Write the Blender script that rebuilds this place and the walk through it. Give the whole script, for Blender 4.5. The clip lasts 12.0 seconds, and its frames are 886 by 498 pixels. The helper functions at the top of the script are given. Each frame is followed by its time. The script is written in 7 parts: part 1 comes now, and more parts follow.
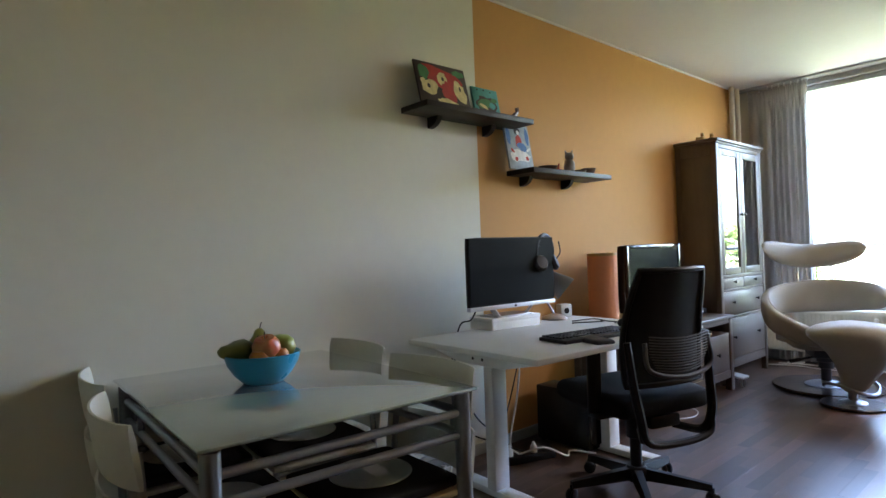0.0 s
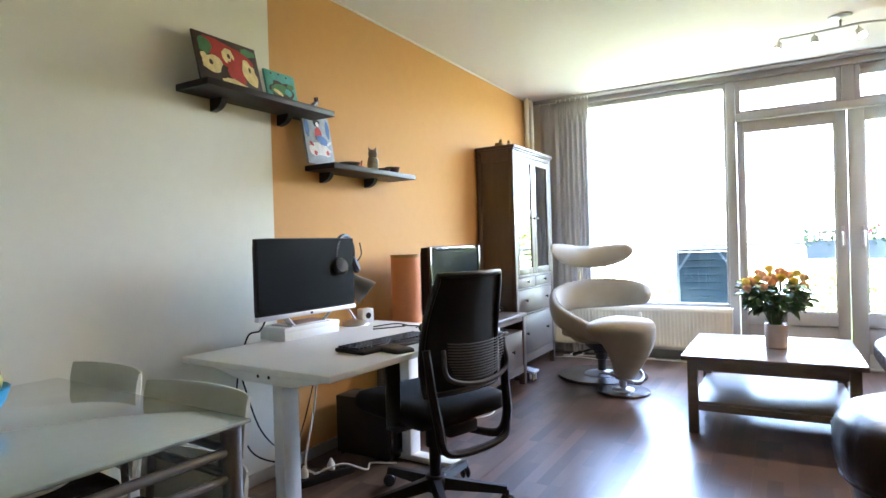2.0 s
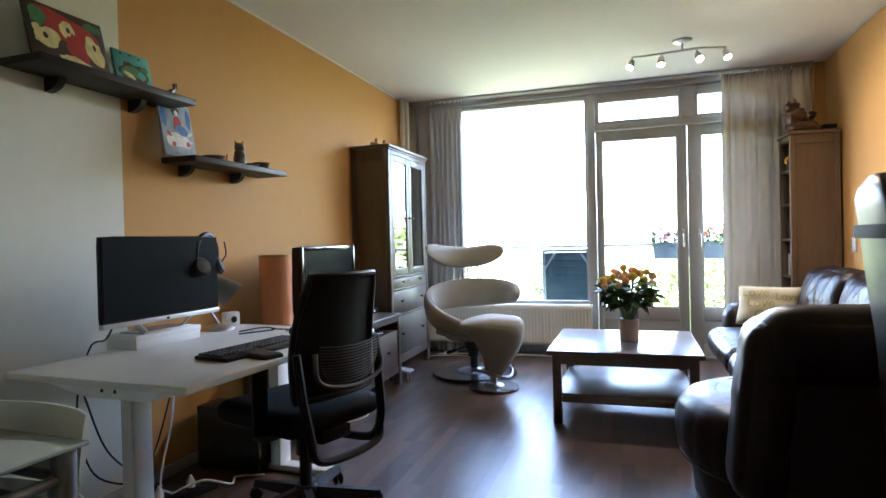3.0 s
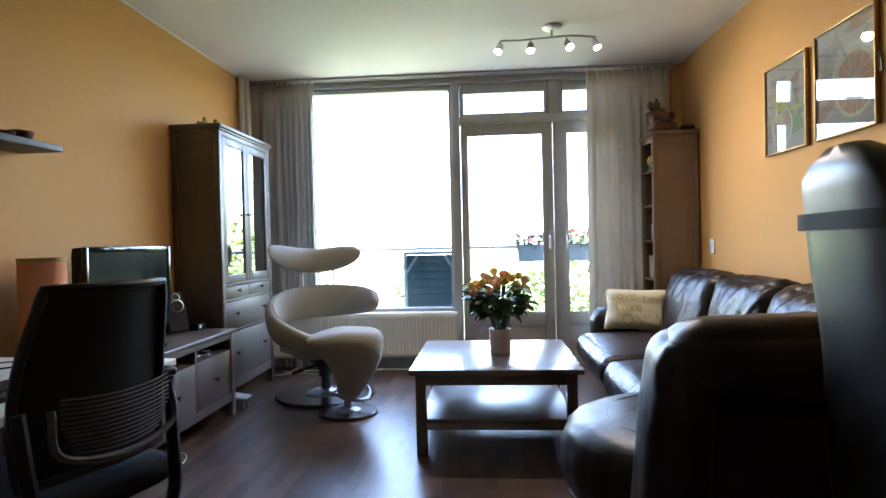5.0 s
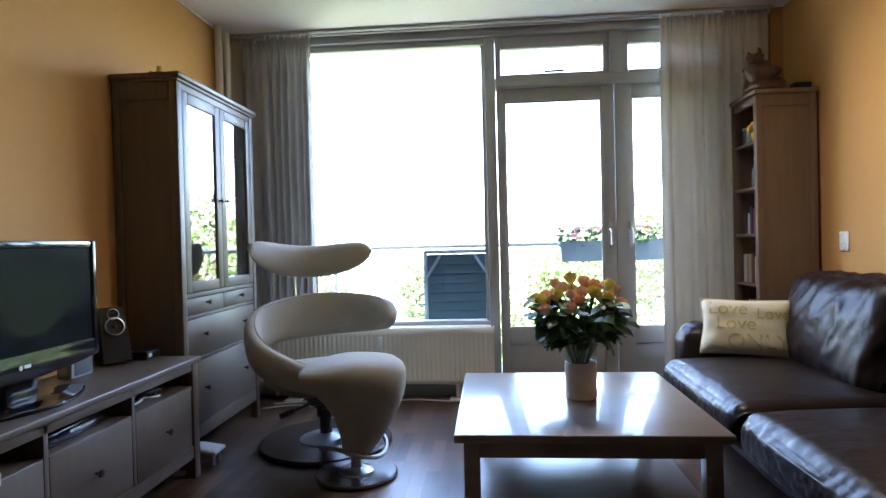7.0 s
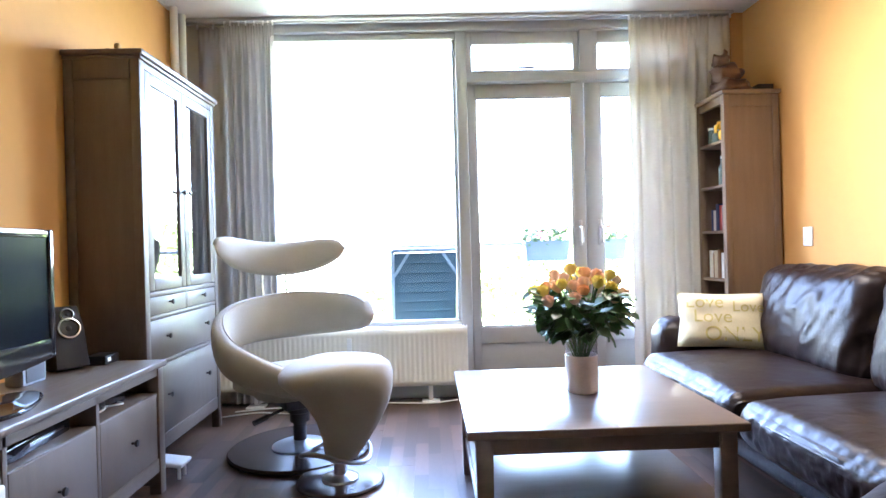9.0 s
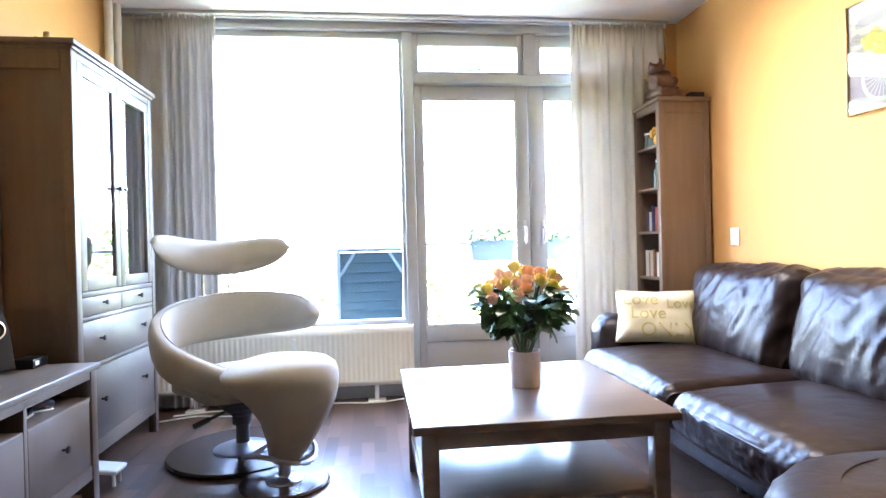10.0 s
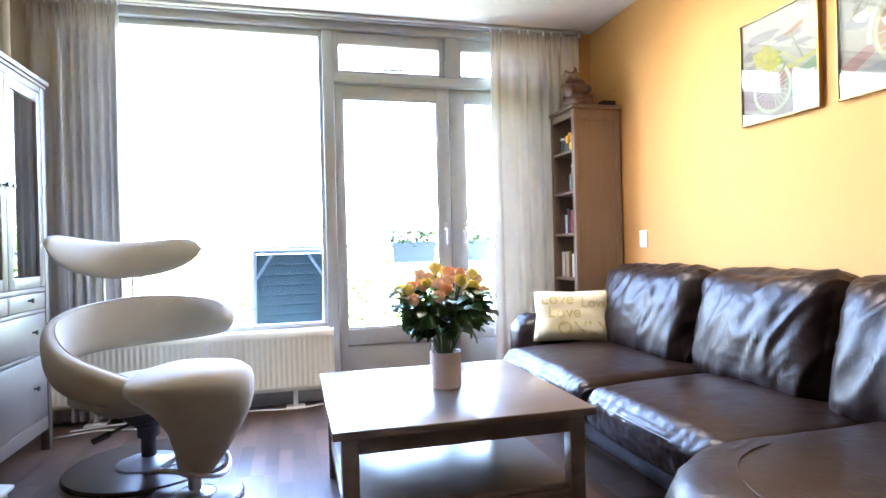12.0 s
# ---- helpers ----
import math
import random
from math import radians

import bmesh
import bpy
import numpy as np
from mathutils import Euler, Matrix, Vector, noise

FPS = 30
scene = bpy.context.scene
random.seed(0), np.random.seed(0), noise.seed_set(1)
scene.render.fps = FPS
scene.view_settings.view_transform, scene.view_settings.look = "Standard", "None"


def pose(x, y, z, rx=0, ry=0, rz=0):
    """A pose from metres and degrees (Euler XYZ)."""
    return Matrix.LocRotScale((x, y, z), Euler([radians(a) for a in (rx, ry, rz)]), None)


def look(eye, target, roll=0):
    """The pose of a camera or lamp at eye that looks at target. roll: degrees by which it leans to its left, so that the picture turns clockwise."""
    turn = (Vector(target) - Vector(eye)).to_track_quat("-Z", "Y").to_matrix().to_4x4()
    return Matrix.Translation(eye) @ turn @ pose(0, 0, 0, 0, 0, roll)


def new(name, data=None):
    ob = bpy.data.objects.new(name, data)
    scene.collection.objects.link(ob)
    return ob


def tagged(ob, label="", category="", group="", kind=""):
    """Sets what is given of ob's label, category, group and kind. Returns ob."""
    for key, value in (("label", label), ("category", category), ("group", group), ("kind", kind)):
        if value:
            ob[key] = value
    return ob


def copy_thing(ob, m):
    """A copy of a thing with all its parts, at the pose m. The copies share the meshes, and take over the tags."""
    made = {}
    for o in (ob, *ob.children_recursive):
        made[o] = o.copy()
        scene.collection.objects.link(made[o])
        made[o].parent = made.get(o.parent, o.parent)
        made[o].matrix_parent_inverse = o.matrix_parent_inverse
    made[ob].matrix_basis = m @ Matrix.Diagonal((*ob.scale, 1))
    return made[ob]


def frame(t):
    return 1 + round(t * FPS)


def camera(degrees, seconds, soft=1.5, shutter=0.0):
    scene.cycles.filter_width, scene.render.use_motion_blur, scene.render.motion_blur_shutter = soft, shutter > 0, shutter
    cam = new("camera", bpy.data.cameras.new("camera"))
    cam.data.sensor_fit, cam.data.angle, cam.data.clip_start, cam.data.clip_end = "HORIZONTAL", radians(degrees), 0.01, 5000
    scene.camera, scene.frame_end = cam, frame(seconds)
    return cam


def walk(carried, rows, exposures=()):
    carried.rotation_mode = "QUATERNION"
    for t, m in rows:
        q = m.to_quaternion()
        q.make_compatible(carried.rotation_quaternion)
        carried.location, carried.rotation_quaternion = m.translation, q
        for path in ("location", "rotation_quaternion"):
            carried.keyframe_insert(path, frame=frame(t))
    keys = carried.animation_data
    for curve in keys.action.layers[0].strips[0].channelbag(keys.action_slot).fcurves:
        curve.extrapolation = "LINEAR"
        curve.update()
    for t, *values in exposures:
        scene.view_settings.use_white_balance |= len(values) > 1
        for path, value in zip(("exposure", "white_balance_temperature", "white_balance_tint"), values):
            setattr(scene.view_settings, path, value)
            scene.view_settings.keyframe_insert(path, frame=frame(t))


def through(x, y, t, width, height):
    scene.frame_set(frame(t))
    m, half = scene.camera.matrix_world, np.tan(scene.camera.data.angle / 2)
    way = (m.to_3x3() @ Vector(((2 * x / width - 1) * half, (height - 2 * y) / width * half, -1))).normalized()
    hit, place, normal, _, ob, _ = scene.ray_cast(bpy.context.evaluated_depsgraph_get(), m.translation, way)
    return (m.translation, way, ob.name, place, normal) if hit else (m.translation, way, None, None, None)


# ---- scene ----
cam = camera(74.6, 12.0)
PATH = [
    (0, (2.338, -0.027, 1.135), (0.841, 1.299, 1.148), -2.1),
    (0.5, (2.311, 0.056, 1.134), (0.843, 1.414, 1.149), -2.3),
    (1, (2.273, 0.118, 1.143), (0.914, 1.585, 1.141), -1.8),
    (1.5, (2.253, 0.154, 1.148), (1.074, 1.769, 1.138), -1.8),
    (2, (2.251, 0.178, 1.152), (1.248, 1.908, 1.137), -1.7),
    (2.5, (2.254, 0.189, 1.152), (1.447, 2.019, 1.131), -1.6),
    (3, (2.242, 0.215, 1.151), (1.626, 2.118, 1.125), -1.4),
    (3.5, (2.237, 0.252, 1.144), (1.803, 2.204, 1.117), -1.3),
    (5.5, (2.098, 1.129, 1.123), (1.96, 3.124, 1.1), -1.3),
    (6, (2.028, 1.465, 1.125), (1.887, 3.46, 1.103), -1.4),
    (6.5, (1.958, 1.754, 1.118), (1.791, 3.747, 1.09), -1.4),
    (8.5, (1.633, 2.021, 1.049), (1.585, 4.02, 1.043), -1.5),
    (9, (1.622, 2.007, 1.042), (1.675, 4.006, 1.036), -1.5),
    (9.5, (1.618, 1.992, 1.036), (1.764, 3.987, 1.029), -1.4),
    (10, (1.62, 1.983, 1.033), (1.857, 3.968, 1.025), -1.4),
    (10.5, (1.62, 1.976, 1.03), (1.943, 3.949, 1.021), -1.4),
    (11, (1.625, 1.976, 1.033), (2.014, 3.938, 1.022), -1.4),
    (11.5, (1.626, 1.988, 1.029), (2.081, 3.935, 1.02), -1.4),
    (12, (1.627, 1.995, 1.029), (2.126, 3.931, 1.022), -1.4),
]
EXPOSURES = [(0.0, 5.86, 6350, 19), (0.5, 6.38, 6350, 19), (1.0, 6.7, 6350, 19), (1.5, 6.92, 6350, 19), (2.0, 6.68, 6350, 19), (2.5, 6.2, 6350, 19),
             (3.0, 5.7, 6350, 19), (3.5, 5.5, 6350, 19), (5.5, 5.42, 6250, 18), (6.5, 5.02, 6200, 18), (8.3, 6.48, 6050, 19), (9.5, 6.94, 6000, 22),
             (10.5, 7.06, 6000, 22), (12.0, 6.8, 6000, 22)]
walk(cam, [(t, look(eye, target, roll)) for t, eye, target, roll in PATH], EXPOSURES)

# ---- world and sun ----
world = bpy.data.worlds.new("sky")
scene.world = world
world.use_nodes = True
wt = world.node_tree
sky = wt.nodes.new("ShaderNodeTexSky")
sky.sky_type = "NISHITA"
sky.sun_disc = False
sky.sun_elevation, sky.sun_rotation = radians(52), radians(200)
sky.air_density, sky.dust_density, sky.ozone_density = 1.0, 3.0, 1.0
wt.links.new(sky.outputs[0], wt.nodes["Background"].inputs[0])
wt.nodes["Background"].inputs[1].default_value = 0.15
sun_data = bpy.data.lights.new("sun", "SUN")
sun_data.energy, sun_data.angle, sun_data.color = 3.5, radians(2), (1.0, 0.95, 0.88)
sun = new("sun", sun_data)
sun.matrix_world = look((-6, -14, 20), (0, 4, 0))

# ---- materials ----
MATS = {}


def mat(name, color, rough=0.5, metal=0.0, vary=0.12, scale=6.0, bump=0.0, bump_scale=120.0, coat=0.0, random_tint=0.0, stretch=(1, 1, 1),
        emit=None, transmission=0.0, spec=0.5, sheen=0.0, rough_vary=0.1, crease=0.0, crease_scale=9.0, strips=None):
    """A surface with broad stains, fine grain and relief."""
    m = bpy.data.materials.new(name)
    m.use_nodes = True
    nt = m.node_tree
    b = nt.nodes["Principled BSDF"]
    L = nt.links.new
    co = nt.nodes.new("ShaderNodeTexCoord")
    mp = nt.nodes.new("ShaderNodeMapping")
    mp.inputs["Scale"].default_value = stretch
    L(co.outputs["Object"], mp.inputs[0])
    n1 = nt.nodes.new("ShaderNodeTexNoise")
    n1.inputs["Scale"].default_value, n1.inputs["Detail"].default_value = scale, 4
    L(mp.outputs[0], n1.inputs["Vector"])
    n2 = nt.nodes.new("ShaderNodeTexNoise")
    n2.inputs["Scale"].default_value, n2.inputs["Detail"].default_value = scale * 14, 3
    L(mp.outputs[0], n2.inputs["Vector"])
    mx = nt.nodes.new("ShaderNodeMix")
    mx.data_type = "FLOAT"
    mx.inputs[0].default_value = 0.4
    L(n1.outputs[0], mx.inputs[2])
    L(n2.outputs[0], mx.inputs[3])
    ramp = nt.nodes.new("ShaderNodeMapRange")
    ramp.inputs["From Min"].default_value, ramp.inputs["From Max"].default_value = 0.3, 0.7
    ramp.inputs["To Min"].default_value, ramp.inputs["To Max"].default_value = 1 - vary, 1 + vary
    L(mx.outputs[0], ramp.inputs[0])
    value = ramp.outputs[0]
    if random_tint:
        oi = nt.nodes.new("ShaderNodeObjectInfo")
        rr = nt.nodes.new("ShaderNodeMapRange")
        rr.inputs["To Min"].default_value, rr.inputs["To Max"].default_value = 1 - random_tint, 1 + random_tint
        L(oi.outputs["Random"], rr.inputs[0])
        mu = nt.nodes.new("ShaderNodeMath")
        mu.operation = "MULTIPLY"
        L(value, mu.inputs[0])
        L(rr.outputs[0], mu.inputs[1])
        value = mu.outputs[0]
    if strips:
        # printed strips within a board, each of its own tone
        sw, sl, amount = strips
        oi2 = nt.nodes.new("ShaderNodeObjectInfo")
        sep = nt.nodes.new("ShaderNodeSeparateXYZ")
        L(co.outputs["Object"], sep.inputs[0])

        def calc(op, a, c):
            k = nt.nodes.new("ShaderNodeMath")
            k.operation = op
            for s, val in zip(k.inputs, (a, c)):
                if isinstance(val, (int, float)):
                    s.default_value = val
                elif val is not None:
                    L(val, s)
            return k.outputs[0]

        row = calc("FLOOR", calc("DIVIDE", sep.outputs[0], sw), None)
        along = calc("FLOOR", calc("ADD", calc("DIVIDE", sep.outputs[1], sl), calc("MULTIPLY", row, 0.37)), None)
        com = nt.nodes.new("ShaderNodeCombineXYZ")
        L(row, com.inputs[0])
        L(along, com.inputs[1])
        L(calc("MULTIPLY", oi2.outputs["Random"], 97.0), com.inputs[2])
        wn = nt.nodes.new("ShaderNodeTexWhiteNoise")
        L(com.outputs[0], wn.inputs["Vector"])
        value = calc("MULTIPLY", value, calc("ADD", calc("MULTIPLY", wn.outputs["Value"], 2 * amount), 1 - amount))
    hsv = nt.nodes.new("ShaderNodeHueSaturation")
    hsv.inputs["Color"].default_value = (*color, 1)
    L(value, hsv.inputs["Value"])
    L(hsv.outputs[0], b.inputs["Base Color"])
    rv = nt.nodes.new("ShaderNodeMapRange")
    rv.inputs["To Min"].default_value, rv.inputs["To Max"].default_value = max(0.02, rough - rough_vary), min(1, rough + rough_vary)
    L(n1.outputs[0], rv.inputs[0])
    L(rv.outputs[0], b.inputs["Roughness"])
    b.inputs["Metallic"].default_value = metal
    b.inputs["Coat Weight"].default_value = coat
    b.inputs["Specular IOR Level"].default_value = spec
    b.inputs["Transmission Weight"].default_value = transmission
    b.inputs["Sheen Weight"].default_value = sheen
    if emit:
        b.inputs["Emission Color"].default_value = (*emit[0], 1)
        b.inputs["Emission Strength"].default_value = emit[1]
    if bump:
        n3 = nt.nodes.new("ShaderNodeTexNoise")
        n3.inputs["Scale"].default_value, n3.inputs["Detail"].default_value = bump_scale, 4
        L(mp.outputs[0], n3.inputs["Vector"])
        bp = nt.nodes.new("ShaderNodeBump")
        bp.inputs["Strength"].default_value, bp.inputs["Distance"].default_value = bump, 0.004
        L(n3.outputs[0], bp.inputs["Height"])
        if crease:
            n4 = nt.nodes.new("ShaderNodeTexNoise")
            n4.inputs["Scale"].default_value, n4.inputs["Detail"].default_value, n4.inputs["Distortion"].default_value = crease_scale, 4, 0.5
            L(mp.outputs[0], n4.inputs["Vector"])
            bp2 = nt.nodes.new("ShaderNodeBump")
            bp2.inputs["Strength"].default_value, bp2.inputs["Distance"].default_value = crease, 0.03
            L(n4.outputs[0], bp2.inputs["Height"])
            L(bp2.outputs[0], bp.inputs["Normal"])
        L(bp.outputs[0], b.inputs["Normal"])
    MATS[name] = m
    return m


def glass_mat(name, tint=(1, 1, 1), rough=0.0, gloss=0.08):
    """Thin clear pane: see-through with a mirror-like gloss that grows at grazing angles."""
    m = bpy.data.materials.new(name)
    m.use_nodes = True
    nt = m.node_tree
    nt.nodes.remove(nt.nodes["Principled BSDF"])
    tr = nt.nodes.new("ShaderNodeBsdfTransparent")
    tr.inputs[0].default_value = (*tint, 1)
    gl = nt.nodes.new("ShaderNodeBsdfGlossy")
    gl.inputs["Roughness"].default_value = rough
    lw = nt.nodes.new("ShaderNodeLayerWeight")
    lw.inputs[0].default_value = 0.5
    fr = nt.nodes.new("ShaderNodeMath")
    fr.operation = "POWER"
    fr.inputs[1].default_value = 4.5
    nt.links.new(lw.outputs["Facing"], fr.inputs[0])
    ad = nt.nodes.new("ShaderNodeMath")
    ad.operation = "ADD"
    ad.inputs[1].default_value = 0.02 + gloss
    nt.links.new(fr.outputs[0], ad.inputs[0])
    mx = nt.nodes.new("ShaderNodeMixShader")
    nt.links.new(ad.outputs[0], mx.inputs[0])
    nt.links.new(tr.outputs[0], mx.inputs[1])
    nt.links.new(gl.outputs[0], mx.inputs[2])
    nt.links.new(mx.outputs[0], nt.nodes["Material Output"].inputs[0])
    MATS[name] = m
    return m


WHITE_WALL = mat("white_wall_paint", (0.72, 0.70, 0.60), 0.85, vary=0.03, scale=1.2, bump=0.10, bump_scale=160)
ORANGE_WALL = mat("orange_wall_paint", (0.57, 0.298, 0.094), 0.8, vary=0.04, scale=1.2, bump=0.10, bump_scale=160)
CEILING = mat("ceiling_plaster", (0.74, 0.72, 0.70), 0.9, vary=0.03, scale=1.5, bump=0.2, bump_scale=220)
FLOOR_WOOD = mat("dark_laminate", (0.086, 0.051, 0.035), 0.31, vary=0.24, scale=1.8, bump=0.03, bump_scale=30, random_tint=0.15, rough_vary=0.04, strips=(0.0641, 0.43, 0.42), stretch=(9, 0.8, 1), spec=0.4)
UNDERFLOOR = mat("underfloor", (0.02, 0.014, 0.01), 0.9)
FRAME_PAINT = mat("window_frame_paint", (0.40, 0.40, 0.39), 0.4, vary=0.05, scale=3, bump=0.04)
WHITE_PAINT = mat("white_gloss_paint", (0.8, 0.79, 0.76), 0.4, vary=0.04, scale=3)
RADIATOR_PAINT = mat("cream_radiator_enamel", (0.78, 0.75, 0.66), 0.35, vary=0.04, scale=4)
STAIN = mat("grey_brown_stained_pine", (0.112, 0.083, 0.061), 0.42, vary=0.16, scale=3.5, bump=0.12, bump_scale=60, stretch=(8, 8, 0.9))
STAIN_H = mat("grey_brown_stained_pine_top", (0.112, 0.084, 0.062), 0.38, vary=0.16, scale=3.5, bump=0.10, bump_scale=60, stretch=(8, 0.9, 8))
TABLE_WOOD = mat("dark_brown_table_wood", (0.185, 0.145, 0.122), 0.29, coat=0.5, rough_vary=0.03, vary=0.18, scale=4, bump=0.012, bump_scale=60, stretch=(1, 8, 8))
LEATHER = mat("dark_brown_leather", (0.017, 0.0100, 0.0084), 0.36, vary=0.15, scale=6, bump=0.07, bump_scale=320, spec=0.21, rough_vary=0.05, crease=0.09, crease_scale=15)
BLACK_LEATHER = mat("black_leatherette", (0.012, 0.012, 0.013), 0.36, vary=0.15, scale=8, bump=0.05, bump_scale=300, spec=0.35)
CREAM_WOOL = mat("cream_wool_fabric", (0.345, 0.312, 0.252), 0.92, vary=0.07, scale=8, bump=0.5, bump_scale=380, sheen=0.2)


def cloth_mat(name, color, through):
    """Hanging cloth: a woven surface that lets some daylight through."""
    m = mat(name, color, 0.9, vary=0.07, scale=5, bump=0.25, bump_scale=500)
    nt = m.node_tree
    tl = nt.nodes.new("ShaderNodeBsdfTranslucent")
    tl.inputs[0].default_value = (*color, 1)
    mx = nt.nodes.new("ShaderNodeMixShader")
    mx.inputs[0].default_value = through
    nt.links.new(nt.nodes["Principled BSDF"].outputs[0], mx.inputs[1])
    nt.links.new(tl.outputs[0], mx.inputs[2])
    nt.links.new(mx.outputs[0], nt.nodes["Material Output"].inputs[0])
    return m


CURTAIN = cloth_mat("grey_linen_curtain", (0.56, 0.535, 0.52), 0.24)
CURTAIN_R = cloth_mat("beige_linen_curtain", (0.70, 0.66, 0.60), 0.22)
STEEL = mat("brushed_steel", (0.55, 0.55, 0.56), 0.32, metal=1.0, vary=0.06, scale=10)
CHROME = mat("chrome", (0.7, 0.7, 0.7), 0.12, metal=1.0, vary=0.04, scale=10)
GREY_METAL = mat("grey_painted_metal", (0.30, 0.31, 0.33), 0.35, metal=0.6, vary=0.06, scale=10)
DARK_METAL = mat("dark_knob_metal", (0.05, 0.048, 0.045), 0.35, metal=0.8)
BLACK_PLASTIC = mat("black_plastic", (0.013, 0.013, 0.014), 0.42, spec=0.28, vary=0.15, scale=12, bump=0.05)
GLOSS_BLACK = mat("gloss_black_plastic", (0.008, 0.008, 0.01), 0.08, vary=0.1, scale=5, rough_vary=0.03)
SCREEN = mat("dark_screen", (0.006, 0.008, 0.010), 0.17, spec=0.07, vary=0.1, scale=5, rough_vary=0.03)
MATT_SCREEN = mat("matt_screen", (0.006, 0.007, 0.008), 0.38, spec=0.06, vary=0.05, scale=5)
SILVER_PLASTIC = mat("silver_plastic", (0.6, 0.6, 0.62), 0.35, metal=0.3, vary=0.04)
WHITE_PLASTIC = mat("white_plastic", (0.78, 0.78, 0.76), 0.4, vary=0.04)
DESK_WHITE = mat("white_desk_laminate", (0.68, 0.66, 0.62), 0.45, vary=0.04, scale=3)
MESH_BLACK = mat("black_mesh_fabric", (0.011, 0.011, 0.013), 0.75, spec=0.2, vary=0.2, scale=20, bump=0.5, bump_scale=700)
GREY_RUBBER = mat("grey_rubber", (0.07, 0.07, 0.075), 0.6)
CHAIR_WHITE = mat("cream_white_lacquer", (0.68, 0.67, 0.58), 0.45, vary=0.05, scale=4)
BLACK_CLOTH = mat("black_cloth", (0.014, 0.013, 0.013), 0.9, spec=0.25, vary=0.2, scale=20, bump=0.4, bump_scale=500)
GREY_CLOTH = mat("pale_grey_cloth", (0.5, 0.5, 0.48), 0.9, vary=0.08, scale=20, bump=0.4, bump_scale=500)
FROSTED = mat("frosted_green_glass", (0.28, 0.335, 0.31), 0.05, vary=0.03, scale=3, coat=1.0, rough_vary=0.01)
BLUE_PLASTIC = mat("blue_plastic", (0.03, 0.33, 0.58), 0.3, vary=0.05, scale=5)
PANE = glass_mat("window_pane", (0.97, 0.98, 0.97), 0.0, 0.0)
CABINET_GLASS = glass_mat("cabinet_pane", (0.85, 0.87, 0.88), 0.0, 0.25)
CLEAR_GLASS = glass_mat("drinking_glass", (0.93, 0.95, 0.95), 0.0, 0.06)
PICTURE_GLASS = glass_mat("picture_pane", (0.98, 0.98, 0.98), 0.02, 0.10)

# ---- building tools ----


def thing(name, label, category, m=None, group="", kind=""):
    """An Empty at a thing's base that carries its parts."""
    ob = new(name)
    ob.empty_display_size = 0.1
    if m is not None:
        ob.matrix_basis = m
    return tagged(ob, label, category, group, kind)


def part(name, bm, material, parent=None, label="", smooth=40):
    me = bpy.data.meshes.new(name)
    bmesh.ops.recalc_face_normals(bm, faces=bm.faces)
    bm.to_mesh(me)
    bm.free()
    me.materials.append(material)
    if smooth:
        me.shade_smooth()
        me.set_sharp_from_angle(angle=radians(smooth))
    ob = new(name, me)
    if parent is not None:
        ob.parent = parent
    if label:
        ob["label"] = label
    return ob


def again(ob, m, parent=None):
    """The same mesh once more as a piece of its own."""
    o = new(ob.name.split(".")[0], ob.data)
    o.parent = parent if parent is not None else ob.parent
    o.matrix_basis = m
    return o


def structure(ob, label="", category=""):
    return tagged(ob, label, category, kind="structure")


def box(x0, x1, y0, y1, z0, z1, bevel=0.0, seg=2, bm=None):
    """A block between two corners, with rounded edges."""
    b = bmesh.new()
    r = bmesh.ops.create_cube(b, size=1.0)
    for v in r["verts"]:
        v.co = Vector((x0 + (v.co.x + 0.5) * (x1 - x0), y0 + (v.co.y + 0.5) * (y1 - y0), z0 + (v.co.z + 0.5) * (z1 - z0)))
    if bevel:
        bmesh.ops.bevel(b, geom=b.edges[:], offset=min(bevel, 0.45 * min(abs(x1 - x0), abs(y1 - y0), abs(z1 - z0))), segments=seg, profile=0.5, affect="EDGES")
    return merge(bm, b)


def merge(bm, b, m=None):
    """Adds the mesh b to bm (or returns b alone), after moving it by m."""
    if m is not None:
        bmesh.ops.transform(b, matrix=m, verts=b.verts)
    if bm is None:
        return b
    me = bpy.data.meshes.new("tmp")
    b.to_mesh(me)
    b.free()
    bm.from_mesh(me)
    bpy.data.meshes.remove(me)
    return bm


def rings(loops, bm=None, closed=True, caps=True):
    """A skin over loops of points."""
    b = bmesh.new()
    vs = [[b.verts.new(p) for p in loop] for loop in loops]
    for a, c in zip(vs, vs[1:]):
        n = len(a)
        for i in range(n if closed else n - 1):
            j = (i + 1) % n
            b.faces.new((a[i], a[j], c[j], c[i]))
    if caps and closed:
        b.faces.new(vs[0][::-1])
        b.faces.new(vs[-1])
    return merge(bm, b)


def lathe(profile, n=32, centre=(0, 0, 0), bm=None, caps=True):
    """A turned body: (radius, height) pairs round the z axis."""
    cx, cy, cz = centre
    return rings([[(cx + r * math.cos(2 * math.pi * k / n), cy + r * math.sin(2 * math.pi * k / n), cz + z) for k in range(n)] for r, z in profile], bm, True, caps)


def smooth_path(points, steps=8):
    """A soft curve through a few points."""
    P = [Vector(p) for p in points]
    P = [2 * P[0] - P[1]] + P + [2 * P[-1] - P[-2]]
    out = []
    for i in range(1, len(P) - 2):
        a, b, c, d = P[i - 1:i + 3]
        for k in range(steps):
            t = k / steps
            out.append(0.5 * ((2 * b) + (c - a) * t + (2 * a - 5 * b + 4 * c - d) * t * t + (3 * b - a - 3 * c + d) * t ** 3))
    return out + [P[-2]]


